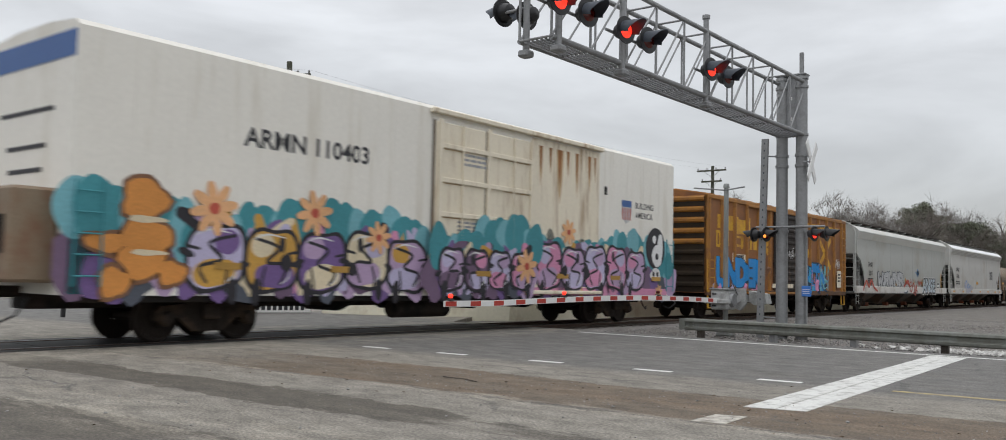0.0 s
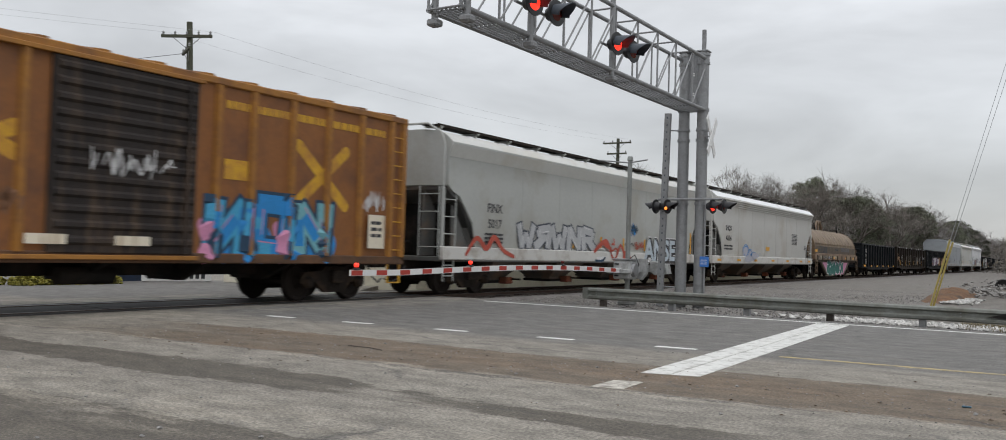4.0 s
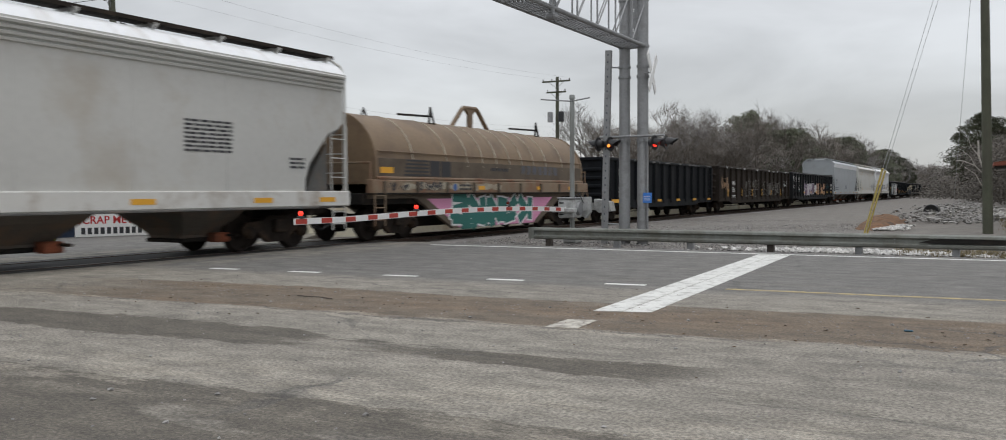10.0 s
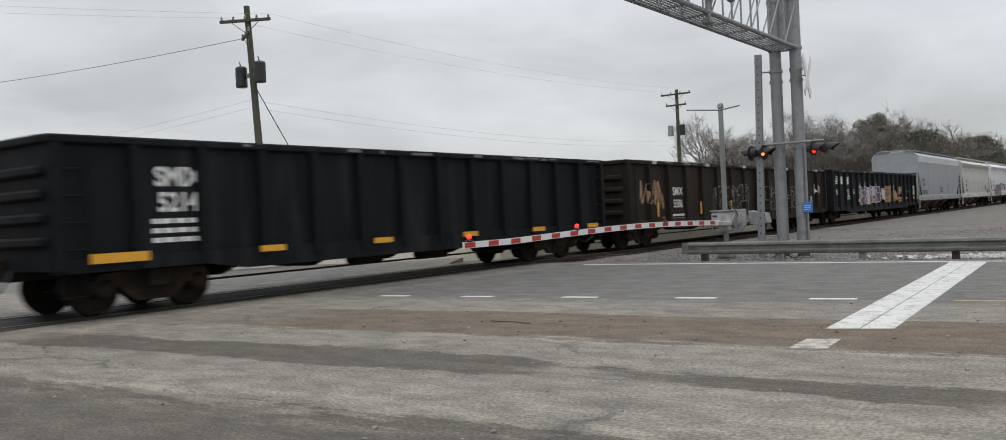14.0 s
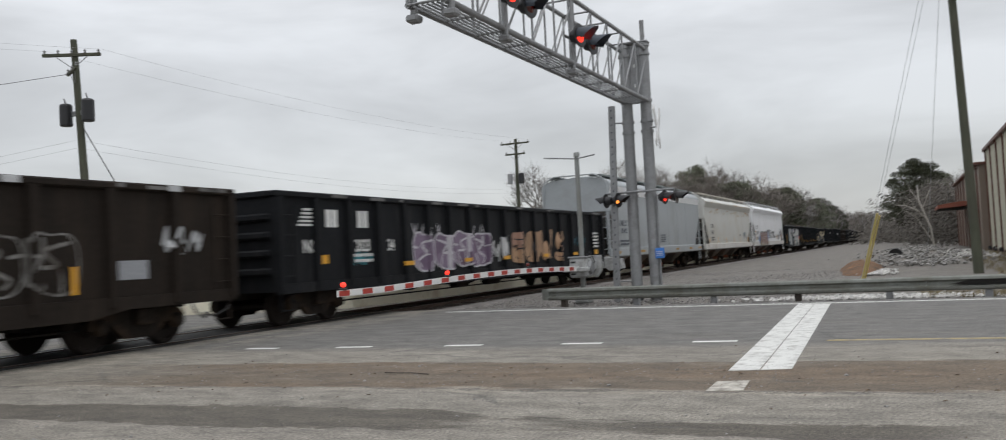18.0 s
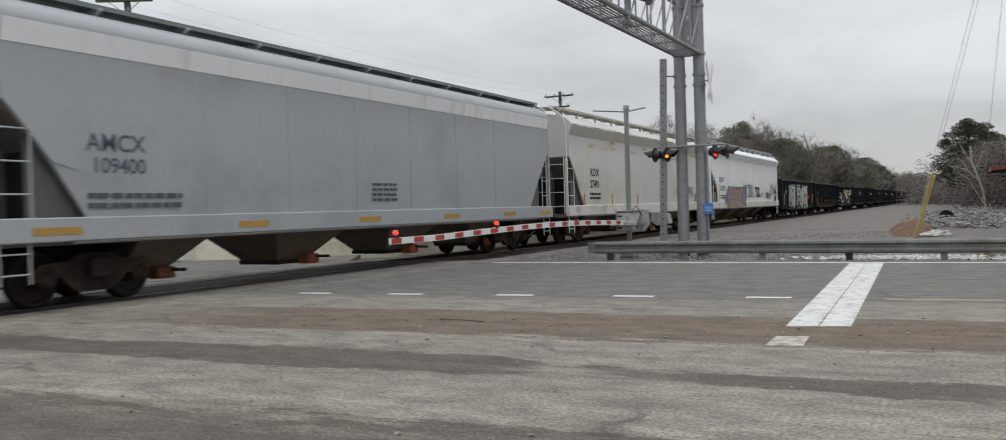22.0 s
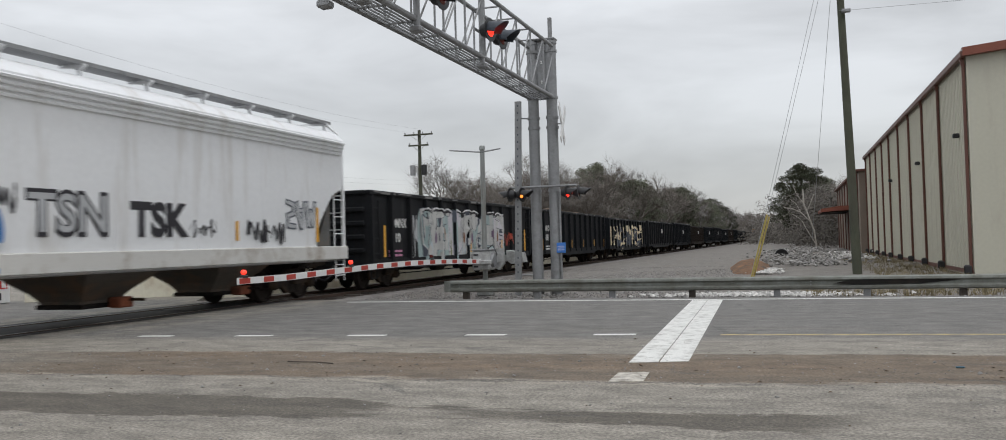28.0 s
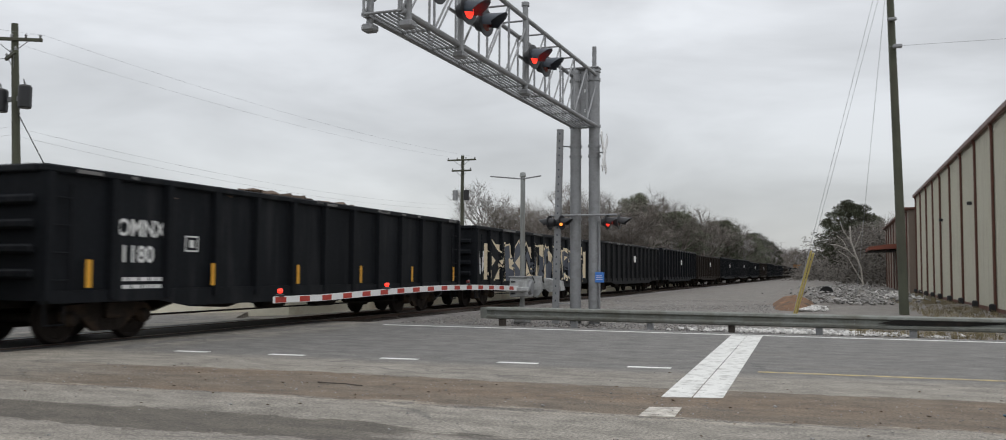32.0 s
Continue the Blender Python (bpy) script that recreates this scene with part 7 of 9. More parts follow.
    add_reflectors(car, m, (55.46, 58.51, 61.36, 64.71, 67.86, 71.00, 73.14), 1.16, 1.632)
    coil_car()
    # black gondola
    a, b = 90.90, 107.10
    car, h, W = gondola(a, b, 2.78, p_black, "black ribbed gondola car with white lettering", 13)
    m = (a + b) / 2
    write(car, "SMIX", .43, 93.02 - m, 2.16, 1.528, letter_white, .012, 0.90)
    write(car, "5214", .43, 93.02 - m, 1.75, 1.528, letter_white, .012, 0.88)
    small_print(car, 92.52 - m, 1.50, 1.53, 3, 1.0, .08, letter_white)
    add_reflectors(car, m, (91.88,), .93, 1.665, w=.48, hgt=.15)
    add_reflectors(car, m, (94.81, 97.67, 100.6, 103.5, 106.3), .91, 1.665)
    write(car, "SMIX", .2, -1.0, 2.0, -1.0, letter_white).matrix_basis = Matrix.Translation((-.1, -h - .105, 2.05)) @ FRONT
    # brown gondola
    a, b = 108.70, 130.10
    car, h, W = gondola(a, b, 2.85, p_brown, "rusty brown gondola car with pale graffiti outlines", 15)
    m = (a + b) / 2
    write(car, "SMIX", .38, 112.46 - m, 1.84, 1.53, letter_white, .008, .95)
    write(car, "5586", .38, 112.46 - m, 1.42, 1.53, letter_white, .008, .95)
    small_print(car, 112.0 - m, 1.08, 1.53, 2, 1.0, .07, letter_white, seed=21)
    for u in (110.6, 115.0, 118.74, 122.5, 124.07, 125.42, 128.6):
        part("rail_patch", Mesh().cbox(1.608, 1.616, u - m - .16, u - m + .14, 2.735, 2.84, .003), P["silver"], car, "pale scuffed patch on the rail")
    ghost = mat("faded_silver_spray", (0.20, 0.195, 0.185), 0.7, vary=0.3, scale=5, dirt=(0.05, 0.04, 0.03), dirt_amount=0.55, dirt_scale=2.2)
    bubble_piece(car, 115.6 - m, 119.3 - m, .92, 2.08, W, ghost, [p_brown], ghost, 3, 61, 3, .045)
    bubble_piece(car, 120.8 - m, 126.6 - m, 1.0, 2.0, W, ghost, [p_brown], ghost, 6, 62, 4, .035)
    tag_scrawl(car, 128.35 - m, 129.6 - m, 1.62, 2.2, W, P["silver"], 64, 2, .05)
    plate(car, 127.2 - m, 128.0 - m, 1.22, 1.54, W(127.6 - m), P["grey"], "stencil_box")
    tag_scrawl(car, 109.51 - m, 111.25 - m, 1.2, 2.3, W, P["tan"], 63.39, 2, .05)
    add_reflectors(car, m, (110.6, 114.1, 117.03, 119.95, 122.95, 126.4), 1.25, 1.665, m=reflector, upright=True)
    # black gondola with purple and tan graffiti
    a, b = 131.40, 152.90
    car, h, W = gondola(a, b, 2.90, p_black2, "black gondola car with purple and tan graffiti", 17)
    m = (a + b) / 2
    for k in range(5):
        plate(car, 132.14 + .05 * k - m, 132.95 - .02 * k - m, 2.16 + .085 * k, 2.21 + .085 * k, 1.53, letter_white, "painted_stripe")
    for a0 in (133.16, 133.40):
        plate(car, a0 - m, a0 + .2 - m, 2.14, 2.54, 1.53, letter_white, "painted_mark")
    for a0 in (134.42, 134.66):
        plate(car, a0 - m, a0 + .2 - m, 2.14, 2.54, 1.53, letter_white, "painted_mark")
    write(car, "NS", .40, 132.55 - m, 1.70, 1.528, letter_white, .010, 1.00)
    write(car, "2023", .40, 134.62 - m, 1.70, 1.528, letter_white, .010, 0.80)
    write(car, "34", .40, 135.90 - m, 1.70, 1.528, letter_white, .010, 0.80)
    small_print(car, 134.15 - m, 1.52, 1.53, 2, .9, .07, letter_white, seed=6)
    tag_scrawl(car, 134.1 - m, 135.0 - m, 1.25, 1.6, W, P["teal"], 75, 3, .05)
    plate(car, 132.72 - m, 133.2 - m, 1.32, 1.52, 1.53, reflector, "reflector")
    bubble_piece(car, 137.0 - m, 141.6 - m, .98, 2.06, W, P["lilac_white"], [P["violet_grey"], P["violet_deep"]], P["lilac_white"], 4, 71, 12)
    tag_scrawl(car, 142.0 - m, 142.85 - m, 1.1, 1.95, W, P["white"], 72, 3, .035)
    # tan piece: a block, a looped form with a dark heart, zigzags and an end curl
    form(car, 143.95 - m, 1.78, .50, .28, W, .004, P["rosy_tan"], 5, .05, 1)
    form(car, 143.92 - m, 1.32, .52, .30, W, .004, P["tan"], 4, -.05, 2)
    for pts in ([(143.6, 1.84), (144.0, 1.80), (144.35, 1.86)], [(143.6, 1.58), (144.0, 1.62), (144.4, 1.55)], [(143.75, 1.44), (143.95, 1.50), (144.15, 1.40), (144.0, 1.28)], [(143.7, 1.22), (143.95, 1.16)]):
        sprayed(car, [(u - m, z) for u, z in pts], .022, W, .006, P["black"])
    form(car, 145.25 - m, 1.56, .72, .52, W, .004, P["tan"], 3.2, .05, 3)
    form(car, 145.5 - m, 1.56, .17, .27, W, .006, P["black"], 2.2, 0, 4)
    for pts in ([(144.65, 2.0), (144.8, 1.7), (144.7, 1.45)], [(144.9, 1.98), (145.1, 1.6), (144.95, 1.25), (144.7, 1.2)], [(145.25, 1.9), (145.2, 1.5), (145.35, 1.16)]):
        sprayed(car, [(u - m, z) for u, z in pts], .026, W, .006, P["black"])
    for k, pts in enumerate(([(146.0, 1.98), (146.1, 1.5), (146.3, 1.2), (146.42, 1.6), (146.55, 1.25), (146.8, 1.5), (147.0, 2.02)], [(148.15, 1.86), (147.75, 1.92), (147.6, 1.66), (147.95, 1.45), (147.85, 1.15), (147.45, 1.2)])):
        q = [(u - m, z) for u, z in pts]
        sprayed(car, q, .165, W, .004 + .004 * k, P["tan"], .1)
        sprayed(car, [(u + .03, z) for u, z in q], .02, W, .010 + .004 * k, P["black"], .1)
        sprayed(car, [(u - .12, z + .02) for u, z in q], .016, W, .011 + .004 * k, P["rosy_tan"], .1)
    tag_scrawl(car, 149.4 - m, 150.5 - m, 1.5, 1.95, W, P["deepteal"], 74, 3, .03)
    add_reflectors(car, m, (136.55, 139.95, 142.7, 146.1, 149.2), 1.23, 1.665, w=.24)
    small_print(car, 151.4 - m, 2.05, 1.665, 5, .6, .07, letter_white)
    plate(car, 151.5 - m, 151.9 - m, 1.16, 1.34, 1.665, reflector, "reflector")
    # blue-grey hopper
    a, b = 154.00, 172.70
    car, h, W = hopper(a, b, 4.48, p_hop_blue, p_hop_blue, p_dark, "blue-grey covered hopper with orange marks", 4, galv_green, flare=.04, band=p_hop_white, board=.20)
    m = (a + b) / 2
    write(car, "AMCX", .38, 156.06 - m, 2.48, 1.585, P["slate"], .006)
    write(car, "109400", .34, 156.10 - m, 2.13, 1.585, P["slate"], .006)
    small_print(car, 155.52 - m, 1.72, 1.585, 2, 1.85, .08, P["slate"])
    small_print(car, 162.83 - m, 1.97, 1.585, 4, 1.0, .06, P["slate"])
    add_reflectors(car, m, (154.96, 159.0, 162.65, 166.27, 169.58, 172.10), 1.16, 1.632, m=reflector_dull, w=.4)
    # cream hopper with rust
    a, b = 174.10, 192.70
    car, h, W = hopper(a, b, 4.42, p_hop_cream, p_sill, p_dark, "cream covered hopper streaked with rust", 4, p_tan_board, band=p_band_grey)
    m = (a + b) / 2
    write(car, "RDIX", .38, 176.64 - m, 2.52, 1.585, letter_black, .01)
    write(car, "57491", .38, 176.64 - m, 2.10, 1.585, letter_black, .01)
    small_print(car, 176.13 - m, 1.8, 1.585, 2, 1.1, .08, letter_black)
    rnd = random.Random(5)
    for k in range(11):
        u, z = rnd.uniform(174.9, 192.0), rnd.uniform(3.42, 3.66)
        for q in range(3):
            g = Mesh()
            blob(g, u - m + rnd.uniform(-.25, .25), z + rnd.uniform(-.04, .03), rnd.uniform(.12, .34), rnd.uniform(.02, .06), 1.583 + .0006 * q + .0002 * (k % 3), 14, .2, k * 5 + q)
            part("rust_patch", g, p_tan_stain, car)
    for k in range(30):
        g = Mesh()
        u, w = rnd.uniform(174.7, 192.2), rnd.uniform(.1, .5)
        blob(g, u - m, 4.13 + rnd.uniform(-.015, .02), w, rnd.uniform(.010, .025), 1.692 + .0003 * (k % 6), 12, .35, k)
        part("rust_patch", g, p_rust_pale, car)
    for k, (u, z, ru, rz, x) in enumerate(((190.65, 3.68, .45, .05, 1.586), (189.9, 3.70, .25, .04, 1.586), (191.3, 3.60, .2, .05, 1.586), (189.9, 4.14, .4, .03, 1.695), (186.0, 4.14, .5, .03, 1.695), (182.5, 3.66, .3, .04, 1.586), (178.6, 3.70, .35, .04, 1.586))):
        g = Mesh()
        blob(g, u - m, z, ru, rz, x, 16, .28, 300 + k)
        part("rust_patch", g, p_rust_pale, car)
    add_reflectors(car, m, (175.62, 178.47, 181.52, 184.57, 187.62, 191.18), 1.55, 1.585, upright=True, m=reflector)
    for k, (a0, a1, z0, z1, c) in enumerate(((188.85, 189.25, 1.58, 2.12, "grey"), (189.2, 189.8, 1.85, 2.16, "slate_teal"), (189.7, 190.15, 1.66, 2.14, "grey"), (189.3, 189.7, 1.78, 1.95, "olive"))):
        g = Mesh()
        slab(g, (a0 - m, (z0 + z1) / 2), (a1 - m, (z0 + z1) / 2 + .04), (z1 - z0) / 2, (z1 - z0) / 2 - .05, lambda yy, o=.004 + .0008 * k: 1.582 + o)
        part("paint_patch", g, P[c], car, smooth=False)
    small_print(car, 190.4 - m, 1.78, 1.585, 3, .32, .07, letter_black, seed=31)
    small_print(car, 187.2 - m, 2.0, 1.585, 2, .5, .05, letter_black, seed=33)
    # white hopper with brown and blue graffiti
    a, b = 193.90, 214.00
    car, h, W = hopper(a, b, 4.50, p_hop_white, p_sill, p_dark, "white covered hopper with brown and blue graffiti", 4, galv, True, rounded=True)
    m = (a + b) / 2
    write(car, "EQUX", .40, 196.27 - m, 2.60, 1.585, letter_black, .008)
    write(car, "620298", .40, 196.48 - m, 2.12, 1.585, letter_black, .008)
    small_print(car, 196.00 - m, 1.75, 1.585, 2, 1.1, .07, letter_black)
    flat = lambda yy: 1.640
    for k, pts in enumerate(([(197.3, 1.05), (197.5, 1.35), (197.35, 1.62), (197.75, 1.85)], [(197.0, 1.28), (197.3, 1.55), (197.6, 1.95)], [(202.2, 1.95), (202.4, 1.62), (202.2, 1.35), (202.5, 1.1)], [(202.2, 2.2), (202.5, 1.9), (202.6, 1.6)])):
        sprayed(car, [(u - m, z) for u, z in pts], .17, flat, .0006 * k, P["sky_blue"], .5)
    form(car, 199.85 - m, 1.74, 2.35, .42, flat, .004, P["dusk_rose"], 6, .02, 5, .03)
    form(car, 199.85 - m, 1.22, 2.55, .21, flat, .0046, P["khaki"], 6, 0, 6, .03)
    block_piece(car, 197.5 - m, 202.1 - m, 1.04, 2.18, 1.646, P["white"], [P["dusk_rose"]], 5, 94, None, None, rim=.028, fat=1.0)
    for k in range(5):
        sprayed(car, [(197.55 + .93 * k - m, 2.12 + .02 * (k % 2)), (198.0 + .93 * k - m, 2.22), (198.4 + .93 * k - m, 2.12)], .05, flat, .020, P["black"], .5)
        sprayed(car, [(197.7 + .95 * k - m, 1.3), (197.8 + .95 * k - m, 1.12), (197.75 + .95 * k - m, 1.03)], .05, flat, .019, P["white"] if k % 2 else P["khaki"], .4)
    tag_scrawl(car, 202.0 - m, 203.0 - m, 1.95, 2.5, 1.585, P["black"], 95, 3, .035)
    draped(car, "TSN", 1.0, 204.1 - m, 1.98, lambda yy: 1.585, (), P["black"], .06, .98, 0)
    draped(car, "TSN", .92, 204.1 - m, 1.99, lambda yy: 1.585, (), P["silver"], .012, 1.06, .004)
    draped(car, "TSK", .86, 206.35 - m, 1.92, lambda yy: 1.585, (), P["black"], .045, 1.05, 0)
    block_piece(car, 210.9 - m, 212.3 - m, 1.80, 2.54, 1.585, P["slate"], [P["pale"]], 3, 96, rim=.035, fat=.8)
    tag_scrawl(car, 207.3 - m, 208.3 - m, 1.6, 2.0, 1.585, P["black"], 97, 2, .03)
    tag_scrawl(car, 209.3 - m, 210.7 - m, 1.45, 2.0, 1.585, P["black"], 98, 3, .05)
    plate(car, 195.62 - m, 195.74 - m, 1.42, 2.35, 1.585, reflector, "reflector")
    plate(car, 212.36 - m, 212.48 - m, 1.48, 2.38, 1.585, reflector, "reflector")
    add_reflectors(car, m, (208.9,), 1.75, 1.585, upright=True)
    # black gondola with a wide white graffiti
    a, b = 215.50, 232.10
    car, h, W = gondola(a, b, 3.0, p_black2, "black gondola car with a wide white graffiti", 12)
    m = (a + b) / 2
    write(car, "OMNX", .40, 217.61 - m, 2.03, 1.528, letter_white, .010, 0.92)
    write(car, "510", .40, 217.40 - m, 1.57, 1.528, letter_white, .010, 1.00)
    small_print(car, 216.82 - m, 1.2, 1.53, 2, 1.0, .07, P["pink"])
    rnd = random.Random(103)
    for k in range(9):
        form(car, 219.7 + k * .98 - m, 1.60 + rnd.uniform(-.06, .06), .62, rnd.uniform(.82, .94), W, .004 + .0008 * (k % 3), P["chalk"] if k % 3 else P["pale_aqua"], 4, rnd.uniform(-.08, .08), k, .06)
    block_piece(car, 219.3 - m, 228.2 - m, .80, 2.56, lambda yy: W(yy) + .004, P["slate"], [P["chalk"], P["pale_aqua"], P["lilac_white"], P["chalk"]], 7, 103, P["black"], rim=.022, fat=1.2, dots=10)
    for k in range(8):
        u, z = 220.5 + k * .98 + rnd.uniform(-.2, .2), rnd.uniform(1.45, 1.95)
        form(car, u - m, z, .10, .20, W, .024, P["brown"] if k % 2 else P["plum"], 2.2, .1, k + 30)
    for k in range(16):
        u, z = 219.4 + rnd.random() * 8.6, rnd.uniform(1.0, 1.5)
        sprayed(car, [(u - m, z), (u + .01 - m, (z + .74) / 2), (u - m, .74)], rnd.uniform(.04, .13), W, .021 + .0004 * (k % 4), P[("olive", "pale_aqua", "paleblue", "chalk", "green")[k % 5]], .5)
    for k in range(9):
        u = 219.5 + k * .96
        sprayed(car, [(u - m, 2.44 + .06 * (k % 2)), (u + .35 - m, 2.54), (u + .75 - m, 2.46)], .035, W, .025, P["black"], .3)
        sprayed(car, [(u - m, 2.52 + .06 * (k % 2)), (u + .35 - m, 2.61), (u + .75 - m, 2.53)], .03, W, .025, P["white"], .3)
    tag_scrawl(car, 218.45 - m, 219.37 - m, .9, 2.4, W, P["silver"], 98.63, 2, .05)
    tag_scrawl(car, 228.43 - m, 229.45 - m, 1.2, 1.8, W, P["red"], 99.69, 2, .03)
    plate(car, 230.95 - m, 231.13 - m, .97, 1.93, 1.665, reflector, "reflector")
    plate(car, 216.2 - m, 216.34 - m, 1.0, 1.95, 1.665, reflector, "reflector")
    add_reflectors(car, m, (227.65, 223.85), 1.25, 1.665, upright=True)
    # black gondola with a load of scrap
    a, b = 233.30, 249.80
    car, h, W = gondola(a, b, 2.98, p_black, "black gondola car heaped with scrap", 12)
    m = (a + b) / 2
    write(car, "OMNX", .42, 235.48 - m, 2.02, 1.528, letter_white, .010, 0.92)
    write(car, "1180", .42, 235.38 - m, 1.55, 1.528, letter_white, .010, 1.00)
    small_print(car, 235.04 - m, 1.15, 1.53, 2, 1.1, .07, letter_white)
    g = Mesh()
    for q in ((236.63, 236.66, 1.64, 1.95), (236.97, 237.0, 1.64, 1.95), (236.66, 236.97, 1.64, 1.67), (236.66, 236.97, 1.92, 1.95), (236.75, 236.88, 1.72, 1.87)):
        g.box(1.53, 1.534, q[0] - m, q[1] - m, q[2], q[3])
    part("stencil_frame", g, letter_white, car)
    plate(car, 234.09 - m, 234.21 - m, .98, 1.45, 1.665, reflector, "reflector")
    add_reflectors(car, m, (237.3, 240.3, 243.2, 246.2, 249.2), 1.2, 1.665, upright=True)
    write(car, "OMNX 1180", .2, -1.0, 2.0, -1.0, letter_white).matrix_basis = Matrix.Translation((-.2, -h - .105, 2.72)) @ FRONT
    sc = Mesh()
    rnd = random.Random(78.86)
    for _ in range(700):
        f = rnd.gauss(0, .28)
        y, x = f * h * 1.3 - .5, rnd.uniform(-1.3, 1.3)
        if abs(y) > h - .3:
            continue
        z = 2.55 + .62 * max(0, 1 - (y / (h * .75)) ** 2) * (1 - .3 * abs(x)) + rnd.uniform(-.1, .06)
        v, fc = rnd.choice(ROCKS)
        s = rnd.uniform(.06, .2)
        sc.add([(x + p.x * s * 1.6, y + p.y * s * 1.6, z + p.z * s * .6) for p in v], fc)
    me = bpy.data.meshes.new("scrap_load")
    me.from_pydata(sc.v, [], sc.f)
    tagged(part("scrap_load", me, scrap, car), "heap of rusty scrap", "", "", "stuff")
    # the rest of the train, far behind
    u = 251.3
    rnd = random.Random(9)
    k = 0
    while u < 560:
        L = rnd.choice((15.6, 16.1, 16.4))
        pm = (p_black, p_black2, p_black, p_brown)[k % 4]
        car, h, W = gondola(u, u + L, 2.9 + .08 * (k % 3), pm, "dark ribbed gondola car far down the train", 13, detail=k < 3)
        mm = 0
        if k == 0:
            plate(car, -h + .9, h - 1.5, 1.0, 2.3, 1.53, P["cream"], "patched_panel", .003)
            block_piece(car, -h + 1.2, h - 1.8, .9, 2.4, W, P["cream"], [p_black, P["slate"]], 7, 99, rim=.07)
            tag_scrawl(car, -h + .3, -h + 1.1, 1.1, 2.1, W, P["white"], 101, 1, .06)
        elif k < 8:
            plate(car, -.3, .3, 1.9, 2.3, 1.66, letter_white, "notice_plate")
        u += L + 1.35
        k += 1
    car, h = new_car(u, u + 15.5, "yellow boxcar at the far end of the train", "boxcar", "yellow_boxcar")
    part("body", Mesh().prism([(-1.5, .95), (1.5, .95), (1.5, 4.4), (0, 4.65), (-1.5, 4.4)], "y", -h, h), p_orange_rib, car)
    for s in (-1, 1):
        part("end_rib", Mesh().cbox(-1.4, 1.4, s * h - .05, s * h + .05, 2, 2.2, .02), p_orange, car)
        add_truck(car, s * (h - 2))


train()

# ---------------------------------------------------------------- buildings, poles, woods
siding = mat("beige_metal_siding", (0.515, 0.50, 0.41), 0.55, vary=0.04, scale=1, dirt=(0.42, 0.39, 0.32), dirt_amount=0.15, dirt_scale=0.7, streak=True)
trim_dark = mat("dark_brown_pipe", (0.115, 0.045, 0.030), 0.5, vary=0.15)
trim_red = mat("red_brown_trim", (0.21, 0.062, 0.036), 0.5, vary=0.12)
roof_metal = mat("grey_roof_metal", (0.36, 0.36, 0.35), 0.5, 0.3, vary=0.1)
cream_wall = mat("cream_render", (0.76, 0.73, 0.60), 0.85, vary=0.06, scale=1.0, dirt=(0.48, 0.38, 0.26), dirt_amount=0.22, dirt_scale=0.5)
pole_wood = mat("weathered_pole_wood", (0.075, 0.080, 0.055), 0.9, vary=0.25, scale=4, dirt=(0.07, 0.065, 0.05), dirt_amount=0.4, dirt_scale=3, streak=True, bump=0.5)
wire_black = mat("black_cable", (0.02, 0.02, 0.02), 0.5)
wire_grey = mat("grey_cable", (0.30, 0.31, 0.32), 0.5)
guard_yellow = mat("yellow_guy_guard", (0.50, 0.40, 0.13), 0.5, vary=0.12, dirt=(0.3, 0.2, 0.05), dirt_amount=0.3)
bark = mat("grey_bark", (0.115, 0.098, 0.082), 0.95, vary=0.3, scale=5, bump=0.5)
bark_pale = mat("pale_bark", (0.40, 0.375, 0.335), 0.9, vary=0.2)
brush_dark = mat("dark_underbrush", (0.098, 0.088, 0.076), 0.95, vary=0.25, island=0.4)
twig_warm = mat("brown_brush", (0.175, 0.155, 0.136), 0.95, vary=0.25, island=0.35)
twig = mat("bare_twigs", (0.245, 0.232, 0.220), 0.95, vary=0.25, island=0.3)
needle = mat("pine_needles", (0.085, 0.112, 0.058), 0.9, vary=0.3, island=0.5)
evergreen = mat("dull_evergreen", (0.105, 0.112, 0.074), 0.9, vary=0.3, island=0.5)
shrub_yellow = mat("yellow_shrub", (0.24, 0.22, 0.035), 0.9, vary=0.3, island=0.4)
hill_far = mat("far_wooded_hill", (0.055, 0.072, 0.075), 0.95, vary=0.2, scale=0.05)


